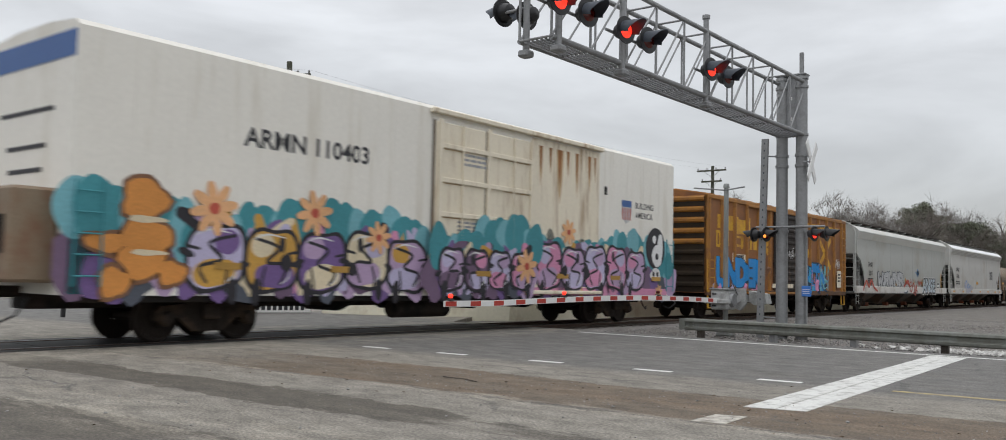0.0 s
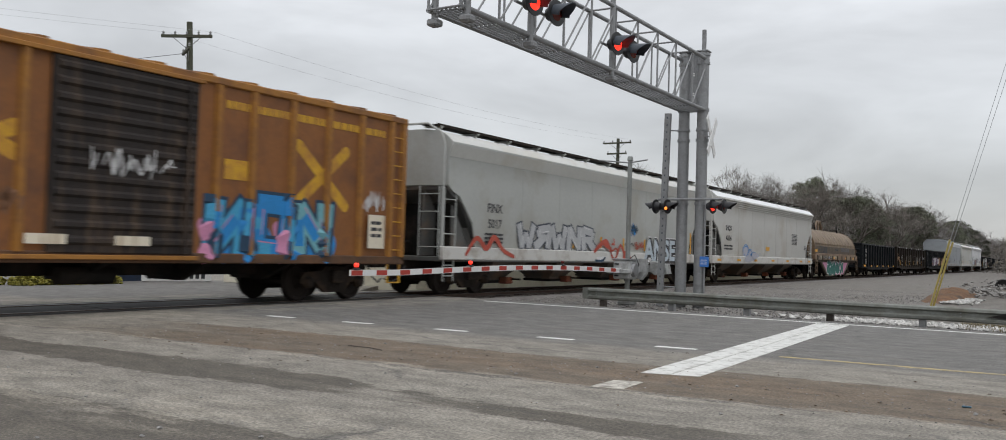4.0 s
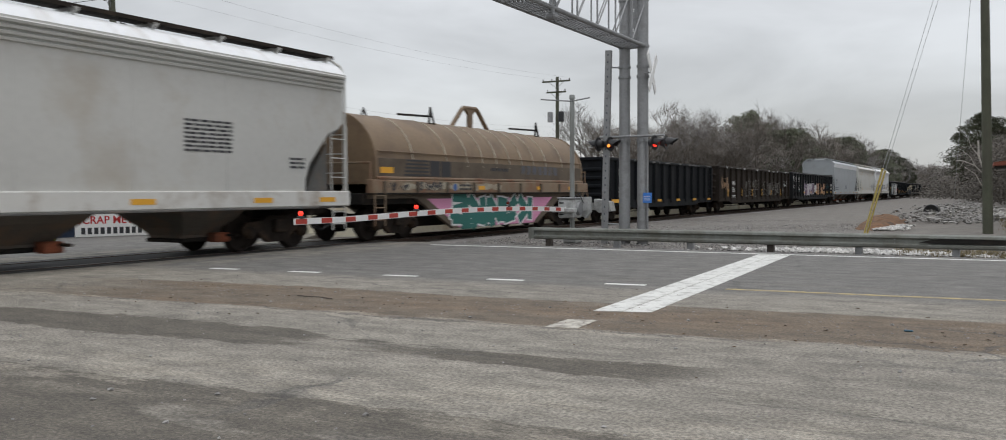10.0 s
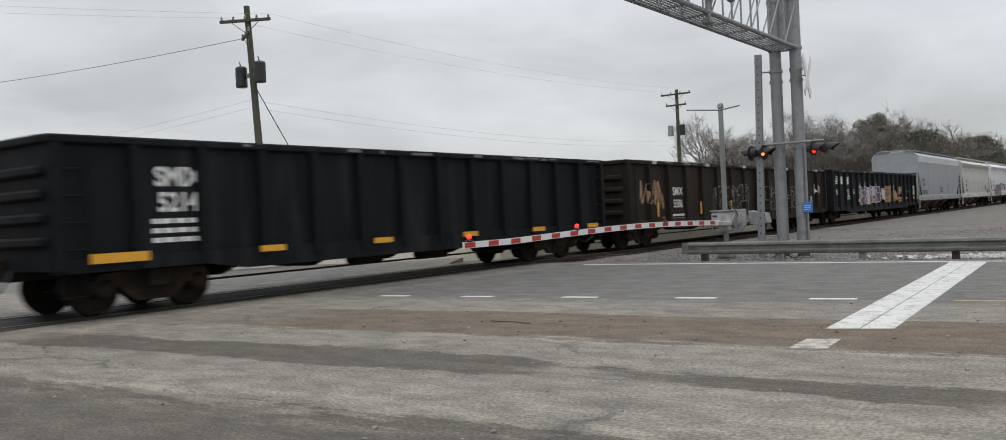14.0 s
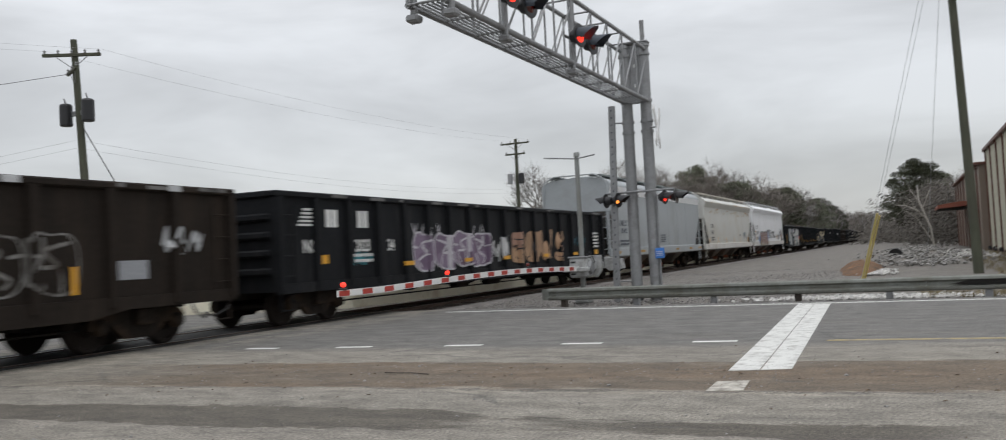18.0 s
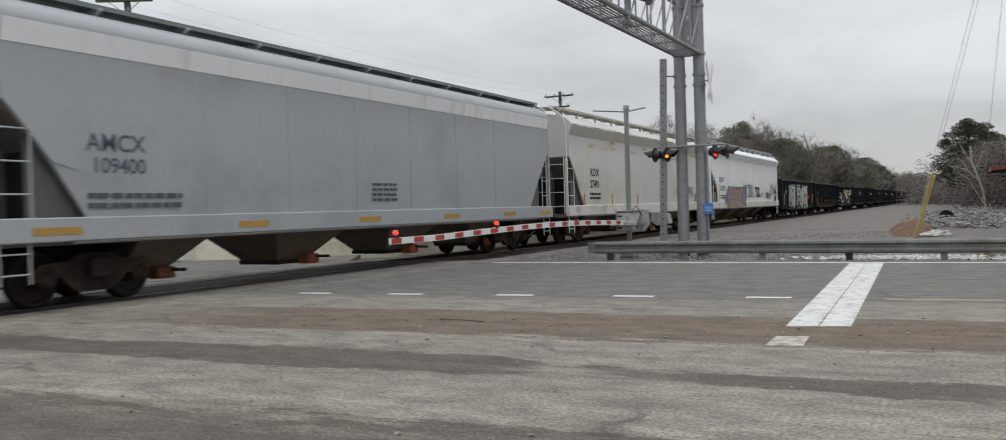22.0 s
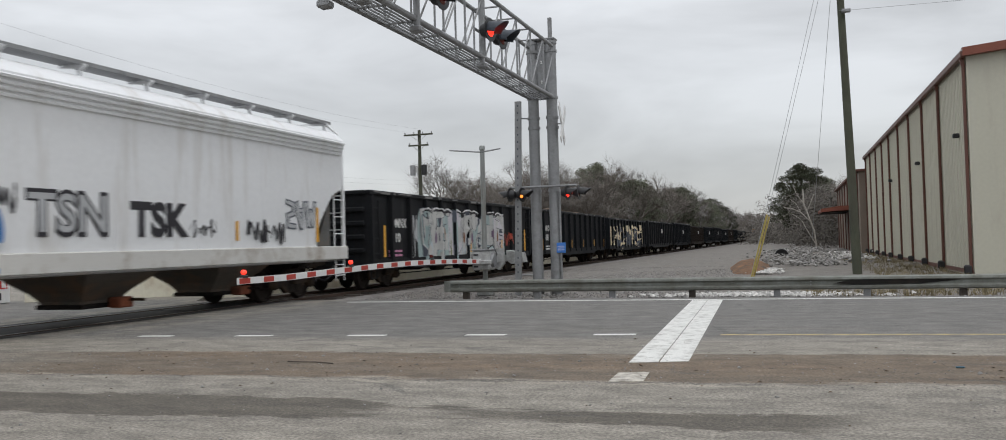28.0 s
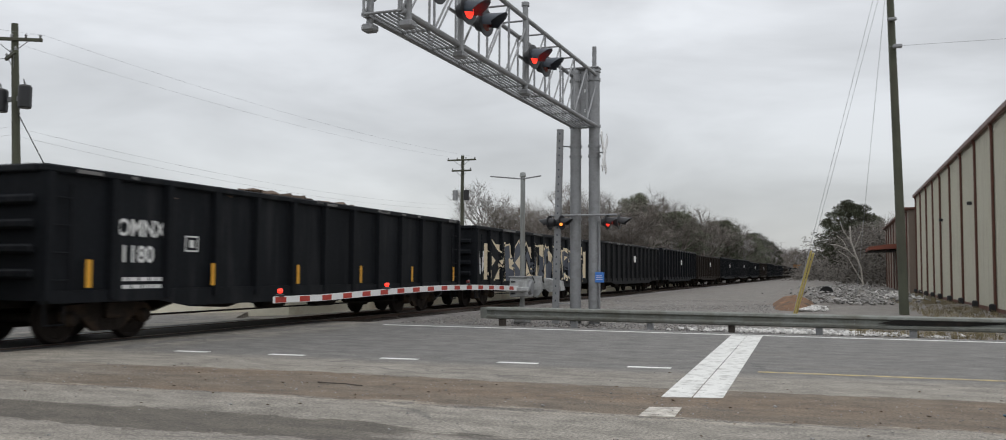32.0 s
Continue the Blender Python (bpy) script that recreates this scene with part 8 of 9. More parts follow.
def make_warehouse():
    """A long beige metal warehouse with red-brown trim, parallel to the track."""
    w = thing("warehouse", "long beige metal warehouse with red-brown trim", "warehouse")
    x0, x1, y0, y1, eave, ridge = 7.5, 47, 33.0, 74.0, 7.3, 9.2
    xm = (x0 + x1) / 2
    body = Mesh().add([(x0, y0, -.2), (x1, y0, -.2), (x1, y0, eave), (xm, y0, ridge), (x0, y0, eave), (x0, y1, -.2), (x1, y1, -.2), (x1, y1, eave), (xm, y1, ridge), (x0, y1, eave)],
                      [(0, 1, 2, 3, 4), (9, 8, 7, 6, 5), (0, 4, 9, 5), (1, 6, 7, 2), (0, 5, 6, 1), (4, 3, 8, 9), (3, 2, 7, 8)])
    part("wall", body, siding, w, smooth=False)
    roof = Mesh()
    for a, b, za, zb in ((x0 - .16, xm, eave - .03, ridge + .03), (xm, x1 + .35, ridge + .03, eave - .03)):
        roof.loft([[(a, y0 - .3, za), (b, y0 - .3, zb), (b, y0 - .3, zb + .1), (a, y0 - .3, za + .1)], [(a, y1 + .3, za), (b, y1 + .3, zb), (b, y1 + .3, zb + .1), (a, y1 + .3, za + .1)]])
    part("roof", roof, roof_metal, w)
    part("gable_trim", Mesh().loft([[(x0 - .15, y0 - .33, eave - .16), (x0 - .15, y0 - .05, eave - .16), (x0 - .15, y0 - .05, eave + .12), (x0 - .15, y0 - .33, eave + .12)],
                                    [(xm, y0 - .33, ridge - .12), (xm, y0 - .05, ridge - .12), (xm, y0 - .05, ridge + .18), (xm, y0 - .33, ridge + .18)]]), trim_red, w)
    part("gutter", Mesh().cbox(x0 - .21, x0 - .04, y0 - .3, y1 + .3, eave - .2, eave + .02, .03), trim_dark, w)
    # wall ribs on the long side: folded sheets
    ribs = Mesh()
    n = int((y1 - y0) / .305)
    for k in range(n):
        y = y0 + .15 + k * .305
        ribs.prism([(x0, y - .03), (x0 - .028, y - .014), (x0 - .028, y + .014), (x0, y + .03)], "z", -.15, eave - .25)
    part("wall_ribs", ribs, siding, w, smooth=False)
    for y in (33.10, 38.6, 43.1, 47.7, 52.2, 56.9, 61.0, 65.2, 69.5, 73.4):
        d = part("downpipe", Mesh().cbox(x0 - .13, x0 - .03, y - .05, y + .05, -.05, eave - .35, .015).loft([[(x0 - .13, y - .05, eave - .45), (x0 - .03, y - .05, eave - .45), (x0 - .03, y + .05, eave - .45), (x0 - .13, y + .05, eave - .45)], [(x0 - .20, y - .06, eave - .15), (x0 - .06, y - .06, eave - .15), (x0 - .06, y + .06, eave - .15), (x0 - .20, y + .06, eave - .15)]]), trim_dark, w)
        part("pipe_shoe", Mesh().cbox(x0 - .30, x0 - .03, y - .07, y + .07, -.12, .20, .05), black_paint, d)
    part("base_trim", Mesh().box(x0 - .05, x0 - .03, y0, y1, -.15, .03), trim_dark, w, smooth=False)
    for yy, z in ((34.6, 4.6), (44.5, 4.4), (56, 4.3)):
        lamp = part("wall_lamp", Mesh().cbox(x0 - .24, x0 - .03, yy - .09, yy + .09, z, z + .16, .03), black_paint, w, "small black wall lamp")
    part("wall_lamp", Mesh().cbox(x0 + 1.68, x0 + 1.98, y0 - .2, y0 - .03, 4.74, 4.92, .03), black_paint, w, "small black wall lamp")
    # a lower wing further on, with a loading canopy
    b = thing("loading_wing", "low red-brown trimmed building with a projecting loading canopy", "warehouse")
    part("wall", Mesh().box(7.0, 40, 74.4, 108, -.2, 6.2), mat("brown_metal_siding", (0.21, 0.165, 0.13), 0.6, vary=0.1), b, smooth=False)
    part("roof", Mesh().cbox(6.7, 40.3, 74.2, 108.3, 6.2, 6.4, .03), trim_dark, b)
    for k in range(8):
        part("pilaster", Mesh().cbox(6.9, 7.0, 76 + k * 4.2, 76.2 + k * 4.2, -.2, 6.15, .02), trim_dark, b)
    c = part("canopy", Mesh().prism([(4.5, 3.42), (6.9, 3.55), (6.9, 3.95), (6.2, 3.95), (4.5, 3.72)], "y", 86, 94), trim_red, b, "red-brown projecting canopy")
    part("canopy_soffit", Mesh().box(4.6, 6.85, 86.1, 93.9, 3.36, 3.41), under_black, c, smooth=False)


def pole(name, x, y, top, lean=(0, 0), r=.16, label="", base=-0.2):
    p = thing(name, label, "utility pole")
    part("shaft", Mesh().tube((x, y, base), (x + lean[0], y + lean[1], top), r, r * .68, 14), pole_wood, p)
    return p


def crossarm(p, x, y, z, half, turn, n=4):
    c, s = math.cos(turn), math.sin(turn)
    arm = part("crossarm", Mesh().cbox(-half, half, -.05, .05, -.06, .06, .015), pole_wood, p, m=pose(x, y, z, 0, 0, math.degrees(turn)))
    for k in range(n):
        a = -half + .08 + (2 * half - .16) * k / (n - 1)
        part("insulator", Mesh().lathe([(.06, .012), (.08, .05), (.12, .03), (.15, .055), (.19, .03), (.22, .001)], (a, 0, 0), "z", 10), galv, arm)
    part("brace", Mesh().tube((-half * .6, 0, 0), (0, .1, -.5), .015, .015, 6).tube((half * .6, 0, 0), (0, .1, -.5), .015, .015, 6), galv, p, m=pose(x, y, z, 0, 0, math.degrees(turn)))


def wire(name, a, b, sag, r=.012, material=None, label="thin black overhead cable"):
    a, b = Vector(a), Vector(b)
    pts = [a.lerp(b, t / 14) - Vector((0, 0, sag * 4 * (t / 14) * (1 - t / 14))) for t in range(15)]
    solid(name, Mesh().path(pts, r, 5), material or wire_black, label, "cable")


def make_poles():
    p = pole("utility_pole", -25.27, 23.6, 10.15, (-.68, 0), .17, "wooden utility pole with transformers and two crossarms")
    x, y = -25.90, 23.6
    crossarm(p, x, y - .15, 9.55, 1.05, .5, 5)
    crossarm(p, x, y - .15, 8.95, .75, -.5, 3)
    for dx, z in ((-.42, 7.35), (.72, 7.42)):
        t = part("transformer", Mesh().lathe([(-.42, .001), (-.42, .2), (-.38, .23), (.34, .23), (.40, .19), (.44, .05), (.46, .001)], (x + dx, y - .12, z), "z", 18), black_paint, p, "black cylindrical transformer")
        part("bushing", Mesh().tube((x + dx, y - .12, z + .4), (x + dx, y - .2, z + .62), .035, .02, 8), galv, t)
        part("bracket", Mesh().cbox(x - .3, x + .6, y - .06, y + .06, z - .05, z + .05, .01), galv, t)
    wire("guy_wire", (x + .25, y, 6.9), (x + 4.2, y + 1.0, 0), .02, .02)
    q = pole("utility_pole", -24.3, 60.9, 9.95, (0, 0), .17, "slim far utility pole with crossarms and a small transformer")
    crossarm(q, -24.3, 60.7, 9.6, 1.15, 0, 4)
    crossarm(q, -24.3, 60.7, 8.8, .8, 0, 3)
    part("transformer", Mesh().lathe([(-.4, .001), (-.38, .22), (.36, .22), (.42, .001)], (-23.85, 60.6, 6.95), "z", 16), black_paint, q)
    part("transformer", Mesh().lathe([(-.4, .001), (-.38, .2), (.36, .2), (.42, .001)], (-24.75, 60.6, 6.95), "z", 16), galv, q)
    r = pole("utility_pole", 3.97, 34.3, 13.5, (-.32, .05), .165, "tall greenish wooden utility pole behind the guardrail", -.3)
    part("cable_clamp", Mesh().cbox(3.75, 4.05, 34.0, 34.2, 9.3, 9.42, .02), galv, r)
    part("cable_clamp", Mesh().cbox(3.62, 3.9, 34.05, 34.2, 10.3, 10.4, .02), galv, r)
    # cables between the poles
    for k, dx in enumerate((-.9, .9)):
        wire("overhead_cable", (x + dx, y + dx * .5, 9.75), (-24.3 + dx, 60.7, 9.85), .5, .0035, wire_grey)
        wire("overhead_cable", (x + dx, y + dx * .5, 9.75), (-48 + dx, -18, 10.5), .7, .0035, wire_grey)
    for z in (6.4, 6.1):
        wire("overhead_cable", (x, y, z), (-24.3, 60.7, z - .2), .6, .004, wire_grey)
        wire("overhead_cable", (x, y, z), (-75, 26, z + .6), .7, .004, wire_grey)
    wire("overhead_cable", (x, y, 8.9), (-70, 20, 11), .6, .011)
    wire("overhead_cable", (3.6, 34.2, 9.4), (60, 31, 10.5), .7, .006, wire_grey)
    # guy wires with a yellow guard
    wire("guy_wire", (3.5, 34.4, 12.6), (.40, 31.6, .05), .02, .008, wire_grey, "steel guy wire that runs down from the pole")
    wire("guy_wire", (3.5, 34.4, 11.9), (.47, 31.7, .05), .02, .008, wire_grey, "steel guy wire that runs down from the pole")
    wire("guy_wire", (3.62, 34.4, 12.0), (2.6, 45, .05), .02, .008, wire_grey, "steel guy wire that runs down from the pole")
    solid("guy_guard", Mesh().tube((.40, 31.6, -.1), (1.0, 31.0, 2.05), .032, .032, 10), guard_yellow, "leaning yellow plastic guard on a guy wire", "guy guard", group="guy guards")
    solid("guy_guard", Mesh().tube((.47, 31.7, -.1), (1.07, 31.1, 1.98), .030, .030, 10), guard_yellow, "leaning yellow plastic guard on a guy wire", "guy guard", group="guy guards")


def make_lot():
    """What shows under and between the cars beyond the track."""
    g = Mesh()
    pts = [(-19.4, 20.3), (-18.2, 20.9), (-16.2, 22.5), (-14.6, 24.4), (-14.3, 26.5), (-14.2, 40), (-14.0, 110)]
    for (a, b), (c, d) in zip(pts, pts[1:]):
        dx, dy = c - a, d - b
        L = math.hypot(dx, dy)
        nx, ny = -dy / L * .35, dx / L * .35
        g.loft([[(a, b, -.25), (c, d, -.25), (c + nx, d + ny, -.25), (a + nx, b + ny, -.25)], [(a, b, 1.9), (c, d, 1.9), (c + nx, d + ny, 1.9), (a + nx, b + ny, 1.9)]])
    low = Mesh()
    for (a, b), (c, d) in zip([(-21.4, 20.4), (-26, 19.4), (-34, 17.6), (-46, 15.0)], [(-26, 19.4), (-34, 17.6), (-46, 15.0), (-60, 12.0)]):
        low.loft([[(a, b, -.25), (c, d, -.25), (c, d + .3, -.25), (a, b + .3, -.25)], [(a, b, .34), (c, d, .34), (c, d + .3, .34), (a, b + .3, .34)]])
    solid("low_wall_beyond_track", low, cream_wall, "low cream kerb wall with shrubs behind it", "wall", "structure", smooth=False)
    solid("wall_beyond_track", g, cream_wall, "long low cream wall beyond the track", "wall", "structure", smooth=False)
    s = thing("scrap_sign", "white roadside sign with red lettering and a phone line", "sign", pose(-20.0, 18.95, 0, 0, 0, 72))
    part("board", Mesh().cbox(-1.12, 1.12, -.03, .03, .02, 1.25, .01), white_sheet, s)
    for xx in (-1.0, 1.0):
        part("leg", Mesh().cbox(xx - .05, xx + .05, .03, .12, -.1, 1.2, .01), galv, s)
    red = mat("red_letter_paint", (0.45, 0.02, 0.02), 0.6)
    for txt, z, size in (("WE BUY", .88, .46), ("SCRAP METAL!", .52, .33)):
        part("lettering", letters(txt, size, .006), red, s, m=Matrix.Translation((0, -.033, z)) @ FRONT)
    bars = Mesh()
    for k in range(10):
        bars.box(-.95 + k * .19, -.83 + k * .19, -.036, -.032, .10, .30)
    part("phone_bars", bars, letter_black, s)
    rnd = random.Random(12)
    for y in (11.94, 13.24):
        solid("lot_post", Mesh().cbox(-20.05, -19.95, y - .05, y + .05, -.1, 1.7, .01), black_paint, "slim black steel post at the lot's edge", "post", group="lot posts")
    for k in range(20):
        g = Mesh()
        cx, cy = (-23.2 - k * 1.5, 20.65 - k * .335) if k < 14 else (-19.7 + .1 * (k % 2), 16.3 - (k - 14) * .52)
        for _ in range(240):
            v, f = rnd.choice(ROCKS)
            a, b, c = rnd.gauss(0, .3), rnd.gauss(0, .3), abs(rnd.gauss(0, .26))
            s2 = rnd.uniform(.03, .08)
            a, b, c = (a, b, c) if k < 14 else (a * .55, b * .55, c * .6)
            g.add([(cx + a + p.x * s2, cy + b + p.y * s2, c + p.z * s2) for p in v], f)
        me = bpy.data.meshes.new("shrub")
        me.from_pydata(g.v, [], g.f)
        solid("shrub", me, shrub_yellow, "small rounded yellow-green shrub at the lot's edge", "shrub", group="lot shrubs")
    navy = mat("navy_paint", (0.02, 0.035, 0.075), 0.5)
    d = thing("dumpster", "dark navy steel dumpster in the lot", "dumpster", pose(-21.75, 17.1, 0, 0, 0, 90))
    part("body", Mesh().prism([(-1.15, .0), (1.15, .0), (1.3, 1.5), (-1.3, 1.5)], "y", -.9, .9), navy, d)
    for k in range(5):
        part("rib", Mesh().cbox(-1.04 + k * .5, -.96 + k * .5, -.98, -.9, .2, 1.45, .01), navy, d)
    part("lid", Mesh().cbox(-1.36, 1.36, -1, 1, 1.5, 1.58, .02), black_paint, d)
    # parked vehicles far back in the lot
    for k, (xx, yy, rz, c, lab) in enumerate(((-40, 16, 70, (.6, .6, .6), "white car parked in the far lot"), (-44, 22, 60, (.03, .15, .5), "blue pickup parked in the far lot"), (-52, 18, 80, (.55, .55, .56), "white van parked in the far lot"))):
        pm = mat("car_paint_%d" % k, c, 0.3, coat=.5)
        v = thing("parked_car", lab, "car", pose(xx, yy, 0, 0, 0, rz))
        part("body", Mesh().prism([(-2.2, .3), (2.2, .3), (2.25, .75), (1.4, .9), (.8, 1.4), (-1.1, 1.42), (-1.7, .95), (-2.2, .85)], "y", -.85, .85), pm, v)
        part("windows", Mesh().prism([(1.25, .92), (.78, 1.34), (-1.05, 1.36), (-1.5, .95)], "y", -.86, .86), black_paint, v)
        for a in (-1.35, 1.4):
            for b in (-.8, .8):
                part("wheel", Mesh().tube((a, b - .1, .32), (a, b + .1, .32), .32, .32, 16), black_paint, v)


# ---- trees
def branch(g, rnd, p, d, length, r, depth, spread, tips):
    q = p + d * length
    g.tube(p, q, r, r * .62, 5 if depth > 1 else 4, False)
    if depth == 0:
        tips.append(q)
        return
    for k in range(rnd.choice((2, 3, 3))):
        e = (d + Vector((rnd.gauss(0, spread), rnd.gauss(0, spread), rnd.gauss(.12, spread * .7)))).normalized()
        branch(g, rnd, p.lerp(q, rnd.uniform(.62, 1.0)), e, length * rnd.uniform(.60, .85), r * .58, depth - 1, spread, tips)


def bare_tree(seed, height, depth=5):
    """Trunk with limbs, and the twigs as a mesh of their own."""
    rnd = random.Random(seed)
    t, c, tips = Mesh(), Mesh(), []
    h0 = height * .28
    t.tube((0, 0, -.4), (0, 0, h0), height * .018, height * .014, 8, False)
    for k in range(5):
        d = Vector((rnd.gauss(0, .42), rnd.gauss(0, .42), 1)).normalized()
        branch(t if k < 2 else c, rnd, Vector((0, 0, h0 * rnd.uniform(.75, 1))), d, height * .22, height * .010, depth - 1, .42, tips)
    for p in tips:
        for _ in range(9):
            d = Vector((rnd.gauss(0, .6), rnd.gauss(0, .6), rnd.gauss(.55, .45))).normalized()
            e = d.orthogonal().normalized() * .009
            q = p + d * height * rnd.uniform(.05, .12)
            c.add([p - e, p + e, q], [(0, 1, 2)])
    def raw(g, nm):
        me = bpy.data.meshes.new(nm)
        me.from_pydata([tuple(v) for v in g.v], [], g.f)
        return me
    return raw(t, "trunk"), raw(c, "crown")


def clump(c, rnd, centre, rx, rz, n, size):
    for _ in range(n):
        while True:
            o = Vector((rnd.uniform(-1, 1), rnd.uniform(-1, 1), rnd.uniform(-1, 1)))
            if o.length < 1:
                break
        p = centre + Vector((o.x * rx, o.y * rx, o.z * rz))
        a = Vector((rnd.gauss(0, 1), rnd.gauss(0, 1), rnd.gauss(.3, .6))).normalized() * size * rnd.uniform(.6, 1.3)
        b = a.orthogonal().normalized() * size * rnd.uniform(.25, .5)
        c.add([p - a, p + b, p + a, p - b], [(0, 1, 2, 3)])


def pine_tree(seed, height):
    rnd = random.Random(seed)
    t, c = Mesh(), Mesh()
    t.tube((0, 0, -.4), (.2, 0, height * .85), height * .017, height * .007, 8, False)
    for k in range(120):
        f = rnd.uniform(.27, 1.0)
        reach = height * (.36 * math.sin(math.pi * min(1, (f - .10) / .93)) ** .7 + .03)
        a = rnd.uniform(0, 6.28)
        q = Vector((math.cos(a) * reach * rnd.uniform(.2, 1), math.sin(a) * reach * rnd.uniform(.2, 1), height * f))
        t.tube((.1, 0, height * (f - .08)), q, height * .004, height * .002, 4, False)
        clump(c, rnd, q, height * rnd.uniform(.06, .095), height * rnd.uniform(.04, .065), 210, height * .0115)
    def raw(g, nm):
        me = bpy.data.meshes.new(nm)
        me.from_pydata([tuple(v) for v in g.v], [], g.f)
        return me
    return raw(t, "trunk"), raw(c, "crown")


def make_trees():
    rnd = random.Random(31)
    bare = [bare_tree(s, 11) for s in (1, 2, 3)]
    far = [bare_tree(s, 11, 4) for s in (4, 5)]
    pines = [pine_tree(s, 13) for s in (1, 2)]

    def tree(kind, x, y, s, label, twigmat, barkmat=None):
        t = thing("tree", label, "tree", pose(x, y, -.1, 0, 0, rnd.uniform(0, 360)) @ Matrix.Diagonal((s, s, s * rnd.uniform(.92, 1.08), 1)))
        part("trunk", kind[0], barkmat or bark, t)
        part("crown", kind[1], twigmat, t)
        return t
    # far side of the track: bare trees over brown brush, a few dull evergreens among them
    def edge(y):
        return -15.0 + (y - 66) * .004
    for k in range(150):
        f = k / 149
        y = 80 + 520 * f ** 1.9
        x = edge(y) - 1.2 - 15 * rnd.random() ** 1.1
        tree(rnd.choice(bare if k < 80 else far), x, y + rnd.uniform(-3, 3), rnd.choice((.62, .72, .82, .92, 1.02)) * (1 + .75 * f), "bare grey winter tree beyond the track", twig if k % 4 else twig_warm)
    for k in range(24):
        y = 112 + 190 * (k / 23) ** 1.4
        x = edge(y) - 2.0 - rnd.uniform(0, 6)
        tree(rnd.choice(pines), x, y, (rnd.uniform(.50, .66) if k % 3 else rnd.uniform(.70, .86)) * (1 + .25 * k / 23), "dull green evergreen among bare trees", evergreen)
    # near side, past the warehouse: tall pine and bare brush
    tree(pines[0], 3.6, 140, .96, "tall dark pine with a rounded crown", needle)
    tree(pines[1], 6.6, 150, .84, "tall dark pine with a rounded crown", needle)
    tree(pines[0], 10.6, 158, 0.66, "tall dark pine with a rounded crown", evergreen)
    for k in range(80):
        y = 116 + rnd.uniform(0, 110)
        x = 3.4 + rnd.uniform(0, 14) + max(0, 132 - y) * .06
        tree(rnd.choice(far + bare[:1]), x, y, rnd.uniform(.70, 1.15), "bare brushy winter tree past the warehouse", twig if k % 4 == 0 else twig_warm)
    snag = thing("dead_tree", "pale leaning dead tree at the wood's edge", "tree", pose(4.2, 104, -.1))
    part("trunk", Mesh().path([(.3, 0, 0), (.1, 0, 2.0), (-.45, .1, 3.6), (-.9, .1, 5.0), (-.95, 0, 6.6)], .085, 8), bark_pale, snag)
    for pts, r in ((((-.2, .05, 2.9), (-1.2, 0, 4.0), (-2.2, -.1, 4.5), (-3.0, 0, 4.6)), .075), (((-.6, .1, 4.1), (-.1, .1, 5.2), (.2, .2, 6.0)), .06), (((-.9, .1, 5.0), (-1.6, .2, 6.0), (-1.9, .1, 6.9)), .05),
                   (((-1.2, 0, 4.0), (-1.7, .1, 5.0), (-2.3, .1, 5.5)), .04), (((-2.2, -.1, 4.5), (-2.6, 0, 3.9), (-3.1, 0, 3.6)), .03), (((.2, 0, .5), (-.6, .3, 2.0), (-1.2, .4, 3.2), (-2.2, .3, 3.9)), .06)):
        part("limb", Mesh().path(pts, r * .62, 6), bark_pale, snag)
    # brush along the woods' foot, and woods that close the end of the track
    def brush(name, label, count, place, rx, rz, n, size, m):
        g = Mesh()
        for _ in range(count):
            clump(g, rnd, Vector(place()), rx, rz, n, size)
        me = bpy.data.meshes.new(name)
        me.from_pydata([tuple(v) for v in g.v], [], g.f)
        solid(name, me, m, label, "brush", "stuff")

    def left_foot():
        y = 82 + 480 * rnd.random() ** 1.8
        return edge(y) - .6 - rnd.uniform(0, 12), y, rnd.uniform(.2, 3.6) * (1 + (y - 60) * .0014)

    def right_foot():
        y = 106 + 150 * rnd.random() ** 1.3
        return 1.6 + max(0, 125 - y) * .08 + rnd.uniform(0, 16), y, rnd.uniform(.1, 6.5)

    def closing():
        y = 240 + 300 * rnd.random()
        return -9.0 + y * .006 + rnd.uniform(0, 30), y, abs(rnd.gauss(0, 4.5)) + .2
    brush("underbrush", "tangled brown underbrush at the foot of the woods", 1500, left_foot, 1.7, 1.6, 40, .18, brush_dark)
    brush("underbrush", "tangled brown underbrush past the warehouse", 1300, right_foot, 1.7, 1.5, 40, .20, brush_dark)
    brush("closing_brush", "dark grey-brown woods along the far track", 900, closing, 2.4, 2.0, 30, .38, brush_dark)

    def thicket():
        y = 165 + 260 * rnd.random()
        return -6.5 + (y - 165) * -.006 + rnd.uniform(0, 12), y, abs(rnd.gauss(0, 1.9)) + .1
    brush("closing_brush", "dark tangled thicket beside the far track", 750, thicket, 1.8, 1.3, 36, .26, brush_dark)

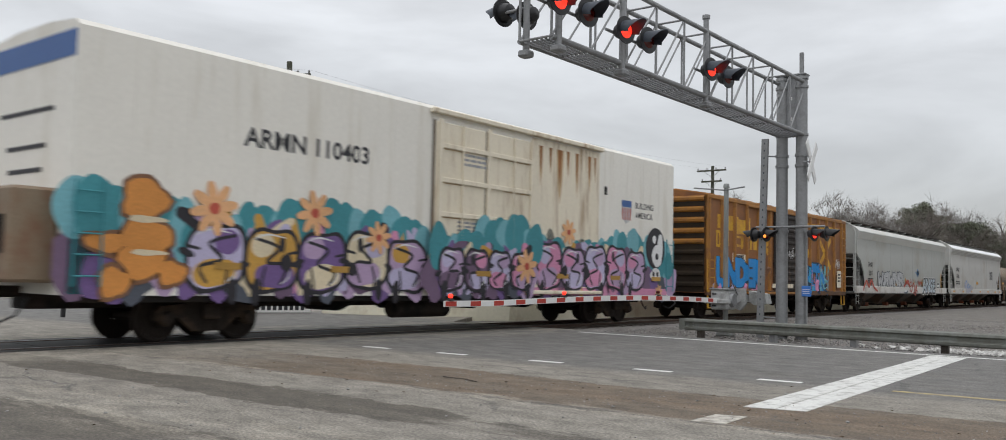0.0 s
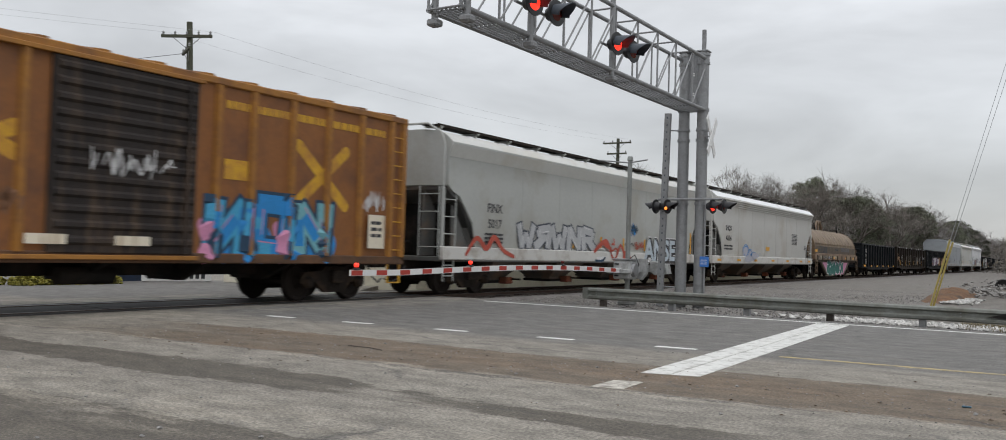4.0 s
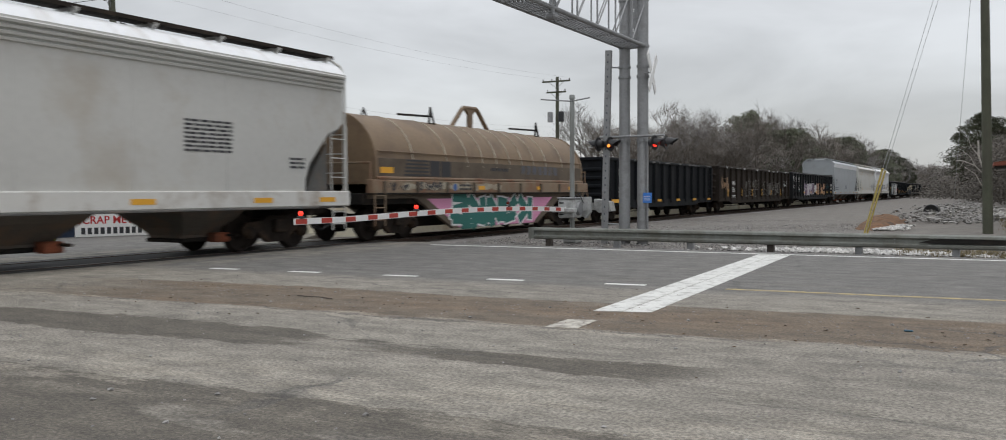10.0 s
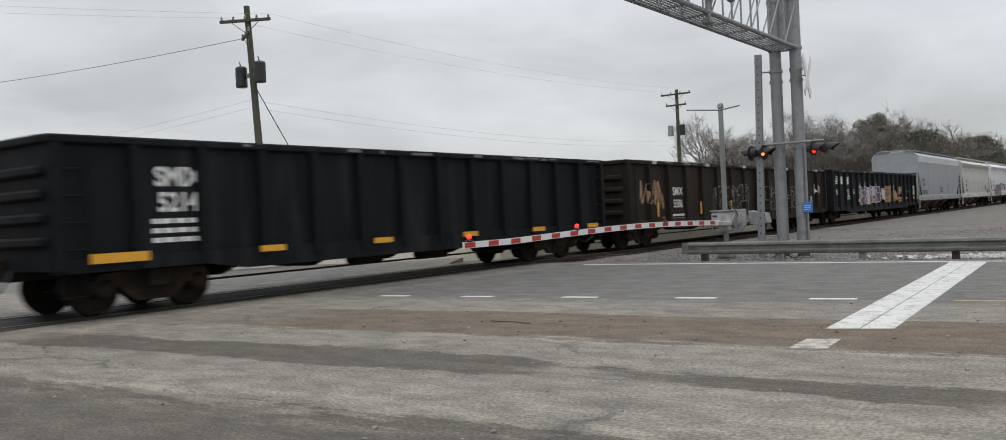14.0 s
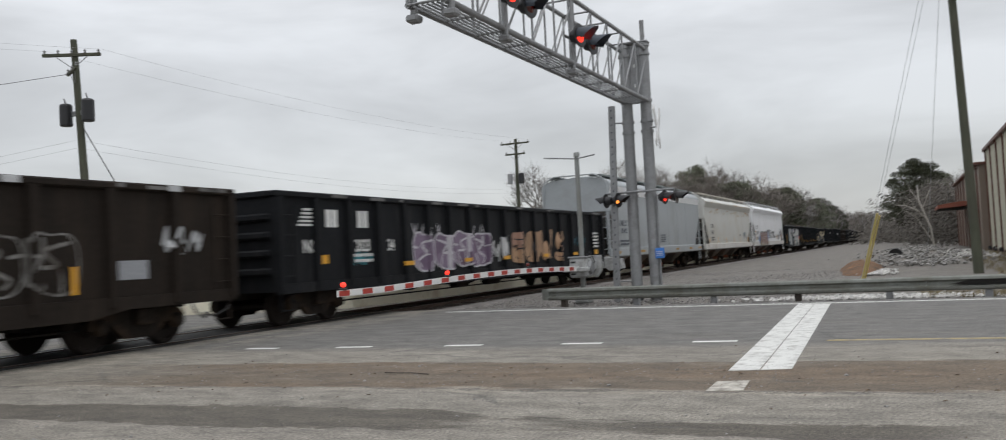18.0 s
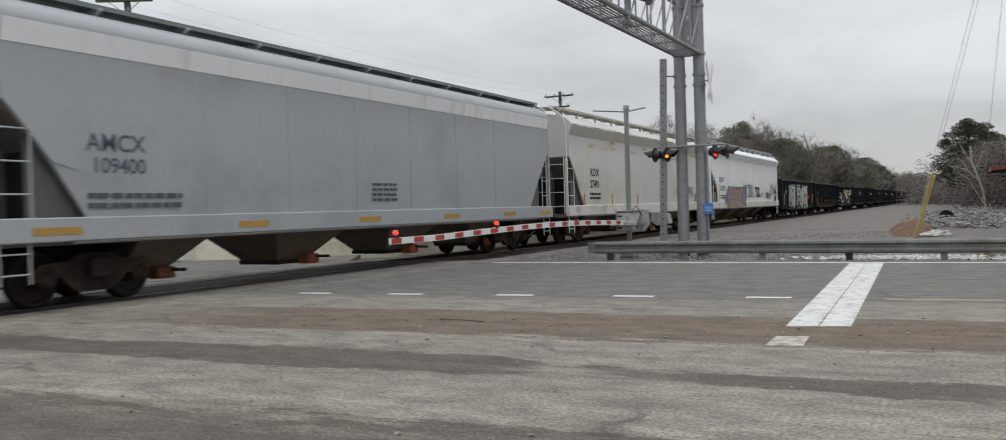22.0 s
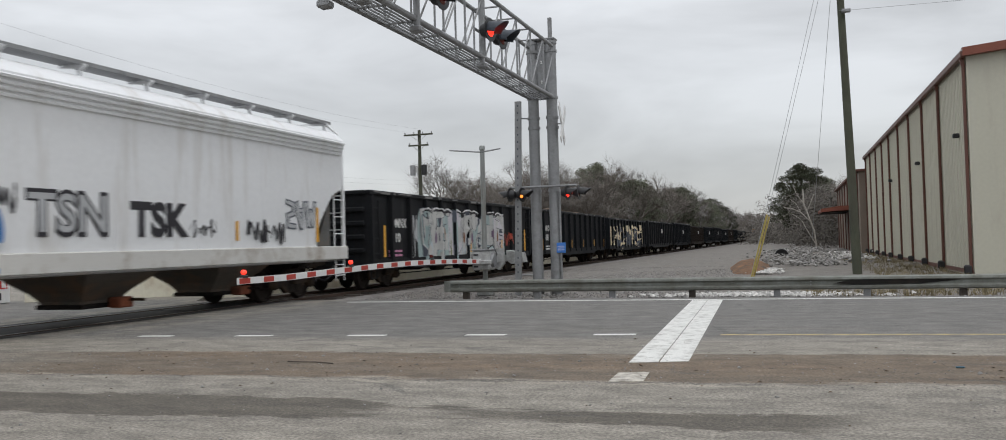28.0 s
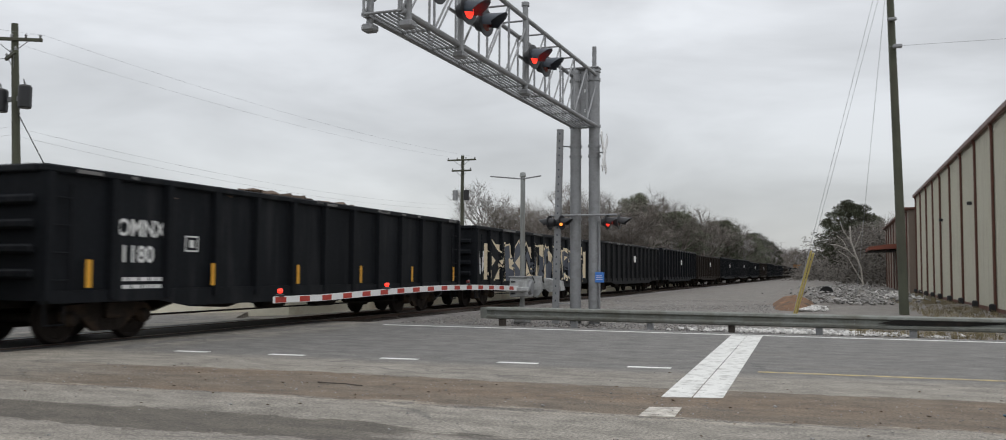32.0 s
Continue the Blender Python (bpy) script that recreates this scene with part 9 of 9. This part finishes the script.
    def beyond():
        y = 640 + 120 * rnd.random()
        return rnd.uniform(-300, 300), y, rnd.uniform(.5, 19)
    brush("far_woods", "distant grey-brown winter woods", 1300, beyond, 7.0, 3.5, 20, 1.3, twig)
    hill = Mesh()
    rows = []
    for j in range(8):
        row = []
        for i in range(40):
            x = -560 + i * 20
            hgt = 30 * math.exp(-((x + 210) / 110) ** 2) + 20 * math.exp(-((x + 420) / 90) ** 2) + 5 * noise.noise((x * .02, j * .4, 2))
            row.append((x, 560 + j * 40, -2 + max(0, hgt) * math.sin(math.pi * min(1, j / 5) / 2)))
        rows.append(row)
    hill.loft(rows, close=False, caps=False)
    solid("far_hill", hill, hill_far, "low dark wooded hill on the horizon", "hill", "structure")
    # dry grass tufts along the guardrail and the warehouse
    g = Mesh()
    for _ in range(2600):
        if rnd.random() < .5:
            x, y = rnd.uniform(2, 30), rnd.uniform(22.1, 24.5)
        else:
            x, y = rnd.uniform(4.5, 7.2), rnd.uniform(24, 72)
        for _ in range(5):
            a = Vector((rnd.gauss(0, .06), rnd.gauss(0, .06), rnd.uniform(.05, .2)))
            b = Vector((.008, .004, 0))
            p = Vector((x + rnd.gauss(0, .07), y + rnd.gauss(0, .07), -.12))
            g.add([p - b, p + b, p + a], [(0, 1, 2)])
    me = bpy.data.meshes.new("dry_grass")
    me.from_pydata([tuple(v) for v in g.v], [], g.f)
    solid("dry_grass", me, grass_dry, "tufts of dry brown grass beside the guardrail", "grass", "stuff")


make_warehouse()
make_poles()
make_lot()
make_trees()


WHEEL_R = 0.435


def motions():
    for car, u in MOVING:
        rows = []
        for k in range(33):
            t = 1.0 * k
            rows.append((t, track_pose(14 + u - run(t), 0, .02)))
        walk(car, rows)
    # the wheels of the cars that pass roll on the rails; each row is less than a quarter turn
    steps = [k * 0.08 for k in range(400)] + [32.0]
    turns = [(t, run(t) / WHEEL_R) for t in steps]
    for w in WHEELS[:4 * 13]:
        spot = w.matrix_basis.translation.copy()
        walk(w, [(t, Matrix.Translation(spot) @ Matrix.Rotation(a, 4, "X")) for t, a in turns])


motions()
